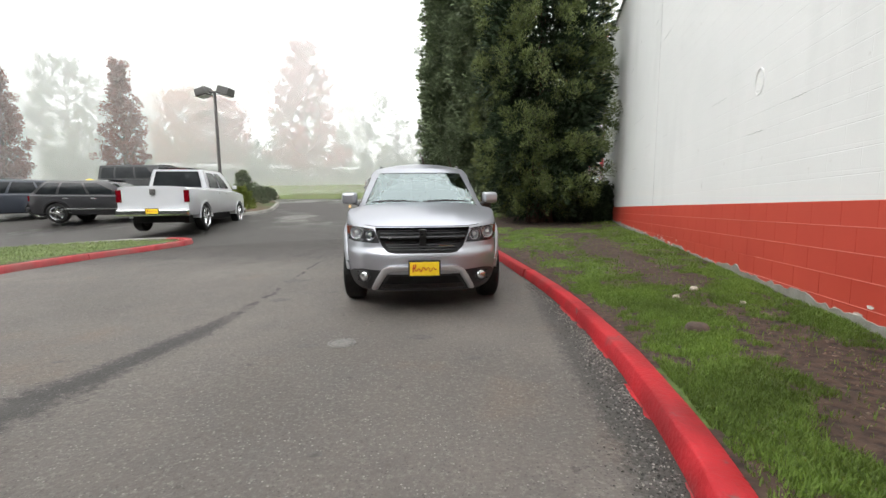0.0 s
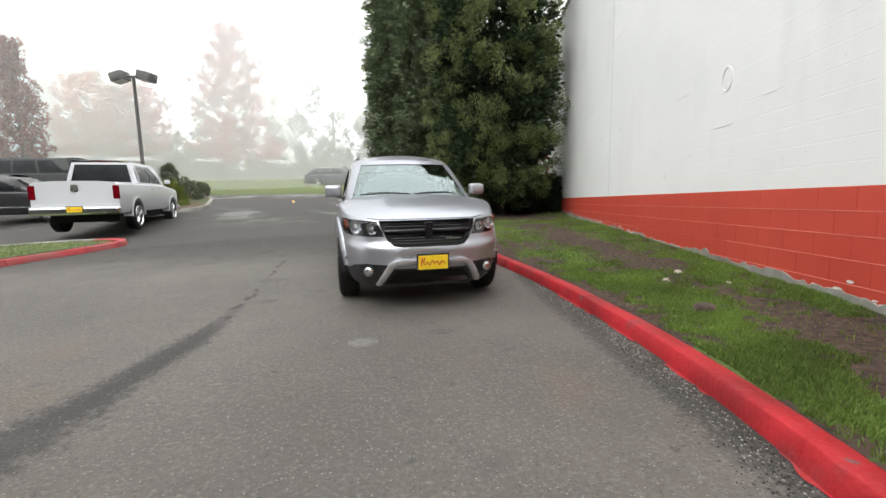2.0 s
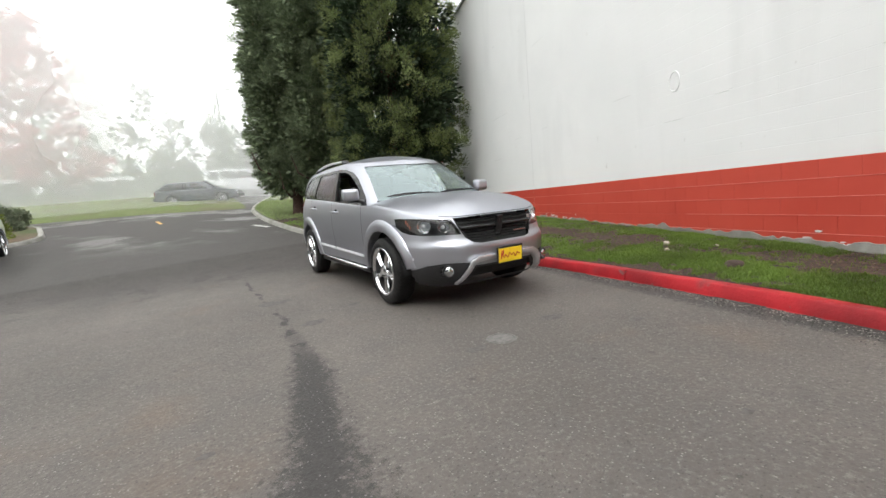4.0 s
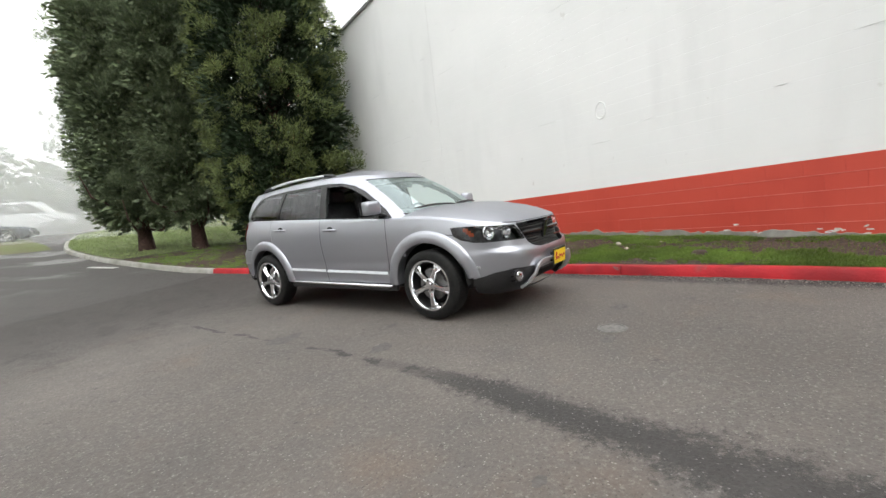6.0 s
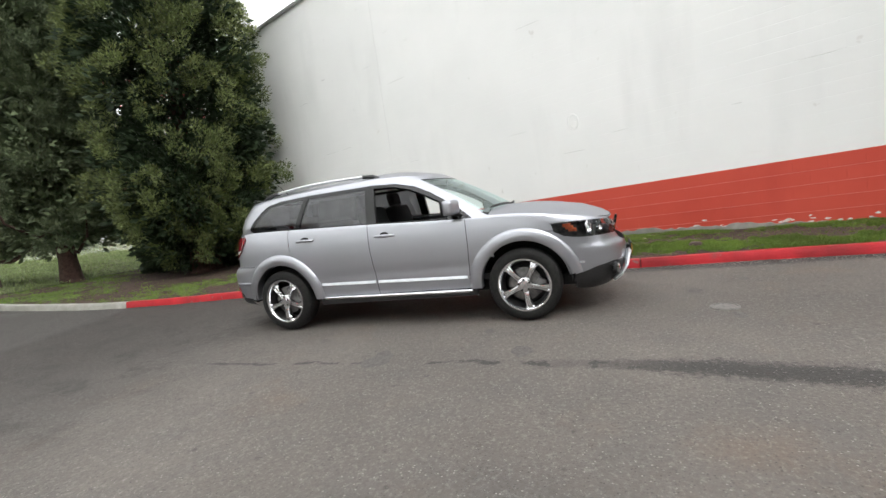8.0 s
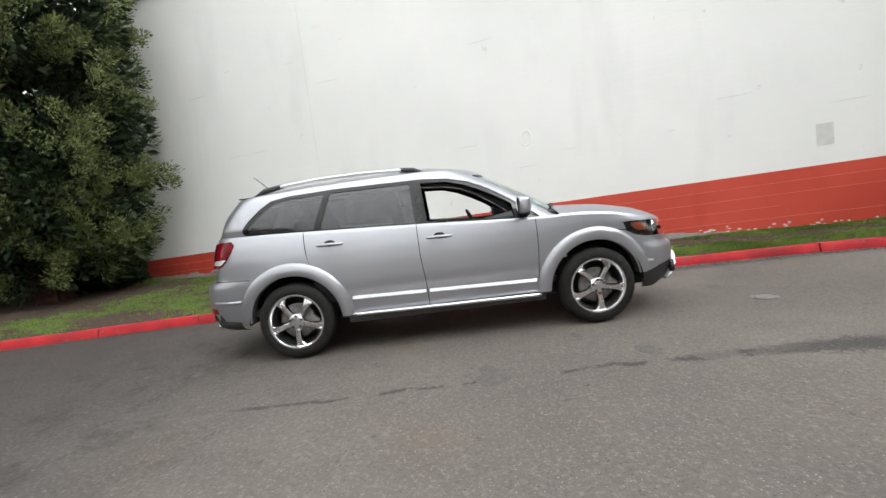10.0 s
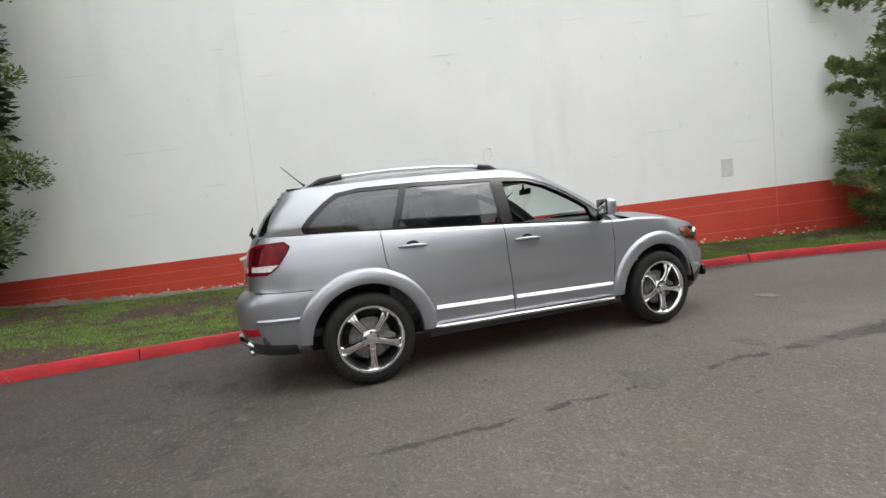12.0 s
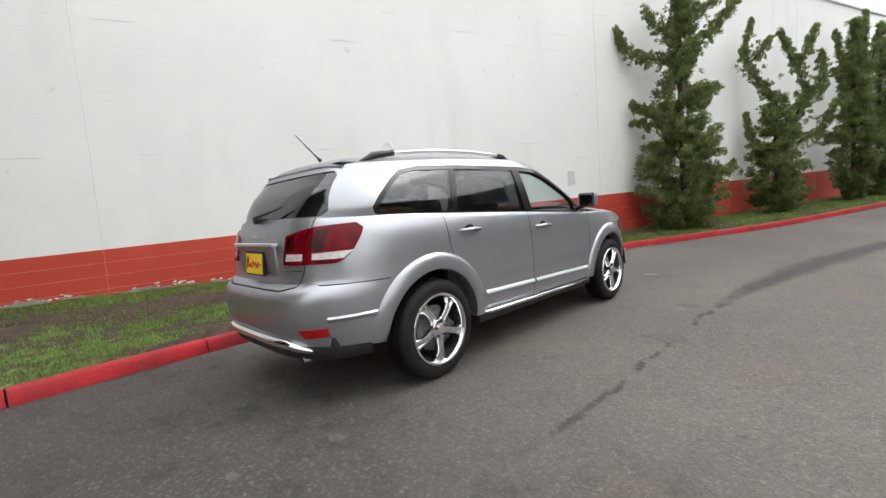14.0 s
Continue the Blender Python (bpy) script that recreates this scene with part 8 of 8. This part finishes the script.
TAR = surface("tar_patch", (0.065, 0.060, 0.055), (0.105, 0.097, 0.09), 25, 0.85, 0.8, 60)
rt = np.random.default_rng(13)
for x, y, s in ((-1.70, -1.49, 0.10), (-0.98, -3.2, 0.07), (-0.05, -3.05, 0.09), (-1.84, -0.26, 0.15), (0.35, -3.6, 0.06), (-0.55, -4.8, 0.03), (-2.75, -3.42, 0.035), (-1.38, 2.02, 0.04), (-1.0, 2.4, 0.05), (-1.15, -1.1, 0.05), (-0.9, 2.93, 0.035)):
    bm = bmesh.new()
    n = 26
    ring = []
    for k in range(n):
        a = 2 * math.pi * k / n
        q = s * (1 + 0.45 * noise.noise(Vector((math.cos(a) * 1.3 + x * 7, math.sin(a) * 1.3 + y * 5, 0))) + 0.25 * noise.noise(Vector((math.cos(a) * 4 + x, math.sin(a) * 4, 3))))
        px, py = x + q * math.cos(a) * 1.25, y + q * math.sin(a) * 0.8
        ring.append(bm.verts.new((px, py, float(ground_z(px, py)) + 0.003)))
    c = bm.verts.new((x, y, float(ground_z(x, y)) + 0.006))
    for k in range(n):
        bm.faces.new((ring[k], ring[(k + 1) % n], c))
    tagged(part("tar_spot", bm, TAR, None, smooth=60), "dark tar spot on the asphalt", "stain", "tar spots on the lane", kind="structure")

for x, y, s, mt, lb, nm in ((2.92, -2.3, 0.055, ROCK, "pale stone lying in the grass", "stone"), (2.155, -3.5, 0.085, BARK, "weathered stump in the grass", "stump"), (2.6, -2.5, 0.04, ROCK, "small pale stone in the soil", "stone"), (3.0, -2.9, 0.035, ROCK, "small pale stone in the soil", "stone")):
    bm = bmesh.new()
    if nm == "stump":
        rows5 = []
        for z, r0 in ((-0.05, 1.3), (0.01, 1.1), (0.035, 0.95), (0.045, 0.8)):
            rows5.append([bm.verts.new((s * r0 * (1 + 0.2 * noise.noise(Vector((math.cos(a) * 2, math.sin(a) * 2, z * 9)))) * math.cos(a), s * r0 * (1 + 0.2 * noise.noise(Vector((math.cos(a) * 2, math.sin(a) * 2, z * 9)))) * math.sin(a), z)) for a in np.linspace(0, 2 * math.pi, 17)[:-1]])
        for r0, r1 in zip(rows5, rows5[1:]):
            for k in range(16):
                bm.faces.new((r0[k], r0[(k + 1) % 16], r1[(k + 1) % 16], r1[k]))
        bm.faces.new(rows5[-1])
    else:
        add_blob(bm, (s, s * 0.75, s * 0.55), (0, 0, s * 0.2), (0, 0, 30), 3, 0.4, s * 50)
    ob = part(nm, bm, mt, None, smooth=50)
    ob.matrix_world = pose(x, y, float(verge_z(np.array([x]), np.array([y]))[0]))
    tagged(ob, lb, nm)

# crumbs of soil and small stones on the bare ground
rcl = np.random.default_rng(41)
n = 2600
cy = rcl.uniform(-6.6, 3.0, n)
cx = kerb_x(cy) + 0.2 + rcl.random(n) * (wall_x(cy) - kerb_x(cy) - 0.25)
keep = rcl.random(n) < bare(cx, cy)
cx, cy = cx[keep], cy[keep]
cz = verge_z(cx, cy)
oct_v = np.array([(1, 0, 0), (-1, 0, 0), (0, 1, 0), (0, -1, 0), (0, 0, 0.8), (0, 0, -0.8)])
oct_f = np.array([(0, 2, 4), (2, 1, 4), (1, 3, 4), (3, 0, 4), (2, 0, 5), (1, 2, 5), (3, 1, 5), (0, 3, 5)])
sz = rcl.uniform(0.004, 0.016, len(cx))
vv2 = (oct_v[None] * (sz[:, None, None] * rcl.uniform(0.6, 1.3, (len(cx), 6, 1))) + np.c_[cx, cy, cz][:, None]).reshape(-1, 3)
ff2 = (oct_f[None] + (np.arange(len(cx)) * 6)[:, None, None]).reshape(-1, 3)
tagged(raw("soil_crumbs", vv2, ff2, surface("soil_crumb", (0.10, 0.065, 0.045), (0.22, 0.17, 0.13), 30, 0.95)), "crumbs of brown soil and grit on bare patches", "soil", kind="stuff")

# wet dirt with the kerb-foot shade painted in, and slopped red paint along the kerb
def foot_ribbon(name, mat, label, category, y_from, y_to, near, wide, height, gaps, seed):
    """A ragged flat ribbon on the asphalt beside the kerb; gaps: how often it breaks."""
    bm = bmesh.new()
    last_pair = None
    for p, q in zip(red_pts, red_pts[1:]):
        if not y_from < p[1] < y_to:
            continue
        way = (q - p) / np.linalg.norm(q - p)
        side = np.array([-way[1], way[0]])
        for u in np.linspace(0, 1, 7)[:-1]:
            c = p + (q - p) * u
            w = wide * (0.5 + 0.9 * noise.noise(Vector((c[0] * 5, c[1] * 5, seed))) + 0.6 * noise.noise(Vector((c[0] * 21, c[1] * 21, seed))))
            w -= gaps * wide * max(0.0, noise.noise(Vector((c[0] * 2.2, c[1] * 2.2, seed + 4))))
            if w < 0.004:
                last_pair = None
                continue
            a, b = c + side * near, c + side * (near + w)
            pair = [bm.verts.new((a[0], a[1], float(ground_z(*a)) + height)), bm.verts.new((b[0], b[1], float(ground_z(*b)) + height - 0.001))]
            if last_pair:
                bm.faces.new((last_pair[0], last_pair[1], pair[1], pair[0]))
            last_pair = pair
    return tagged(part(name, bm, mat), label, category, kind="structure")


# near-black: dirt colour that also carries the shadow line under the kerb
WET_DIRT_SHADE = surface("wet_dirt_and_shade", (0.012, 0.010, 0.008), (0.035, 0.028, 0.022), 22, 0.7, 0.8, 50)
foot_ribbon("gutter_dirt", WET_DIRT_SHADE, "wet dirt and painted shade along the foot of the kerb", "dirt", -9, 6.8, 0.030, 0.055, 0.004, 0.5, 2.0)
foot_ribbon("slopped_paint", RED_KERB, "slopped red paint on the asphalt beside the kerb", "paint", -9, -2.2, 0.034, 0.034, 0.006, 3.0, 9.0)

# paint ridges along the joints of the red courses
bm = bmesh.new()
for row in range(1, 5):
    for a in np.arange(-13, 13, 0.4):
        if noise.noise(Vector((a * 0.35, row * 3.1, 1.0))) > -0.25:
            sweep(bm, [(-0.006, a, RED_TOP - 0.2 * row), (-0.0065, a + 0.2, RED_TOP - 0.2 * row + 0.002 * noise.noise(Vector((a, row, 0)))), (-0.006, a + 0.4, RED_TOP - 0.2 * row)], 0.0035, 4)
tagged(part("trim_joint_ridges", in_wall(bm), surface("pale_red_ridge", (0.60, 0.13, 0.10), (0.68, 0.20, 0.16), 8, 0.5)), "pale ridges of paint along the red courses", "joint", kind="structure")

# white flakes where the red paint has chipped low on the wall
rf = np.random.default_rng(91)
bm = bmesh.new()
for k in range(150):
    fs = float(rf.choice([-8.6, -6.0, -4.2, -2.6, 3.6, 5.6, 7.0]) + rf.normal() * 0.55)
    wp = WALL_M @ Vector((0, fs, 0))
    base_z = float(verge_z(np.array([wp.x - 0.05]), np.array([wp.y]))[0]) - wp.z
    fz = base_z + 0.02 + abs(rf.normal()) * 0.05
    ring = [bm.verts.new((-0.0075, fs + rf.uniform(0.01, 0.05) * math.cos(q), fz + rf.uniform(0.005, 0.022) * math.sin(q))) for q in np.linspace(0, 2 * math.pi, 8)[:-1]]
    bm.faces.new(ring)
tagged(part("paint_chips", in_wall(bm), surface("bare_white_chip", (0.55, 0.53, 0.50), (0.75, 0.74, 0.71), 20, 0.7)), "white chips at the foot of the red wall", "paint chip", kind="stuff")

# loose grit in the gutter
rg = np.random.default_rng(43)
n = 5200
gy2 = rg.uniform(-7.2, -0.8, n)
gx2 = kerb_x(gy2) - 0.04 - np.abs(rg.normal(size=n)) * np.interp(gy2, [-7, -4, -1], [0.13, 0.10, 0.05])
gz2 = ground_z(gx2, gy2) + 0.001
for tone, cols, sel in (("dark", ((0.035, 0.033, 0.03), (0.07, 0.066, 0.06)), rg.random(n) < 0.72), ("pale", ((0.16, 0.15, 0.135), (0.34, 0.32, 0.29)), None)):
    sel = sel if sel is not None else ~last
    last = sel
    q = np.c_[gx2, gy2, gz2][sel]
    sz = rg.uniform(0.003, 0.0085, len(q))
    vg = (oct_v[None] * (sz[:, None, None] * rg.uniform(0.6, 1.4, (len(q), 6, 1))) + q[:, None]).reshape(-1, 3)
    fg = (oct_f[None] + (np.arange(len(q)) * 6)[:, None, None]).reshape(-1, 3)
    tagged(raw("gutter_grit", vg, fg, surface(tone + "_grit", *cols, 40, 0.9)), tone + " loose grit lying along the red kerb", "gravel", kind="stuff")


# ---- pieces of the wall: painted blocks of the red courses ----
wall_y = Vector((wd[0], wd[1], -0.0262)).normalized()
wall_n = Vector((wn[0], wn[1], 0.0))
wall_up = wall_n.cross(wall_y)
BLOCK_ROT = Matrix((wall_n, wall_y, wall_up)).transposed().to_4x4()
bm = bmesh.new()
add_box(bm, (0.012, 0.3984, 0.1955), (0, 0, 0), bevel=0.0022, seg=1)
block_mesh = bpy.data.meshes.new("block")
bmesh.ops.recalc_face_normals(bm, faces=bm.faces)
bm.to_mesh(block_mesh)
bm.free()
block_mesh.materials.append(RED_WALL)
red_wall = bpy.data.objects["wall_lower"]
rb = np.random.default_rng(61)
for row in range(5):
    for k in range(56):
        s = -12.2 + 0.4 * k + 0.2 * (row % 2)
        ob = new("block", block_mesh)
        ob.parent = red_wall
        at = WALL_M @ Vector((0.0012 - 0.0006 * rb.random(), s, RED_TOP - 0.1 - 0.2 * row))
        ob.matrix_world = Matrix.Translation(at) @ BLOCK_ROT
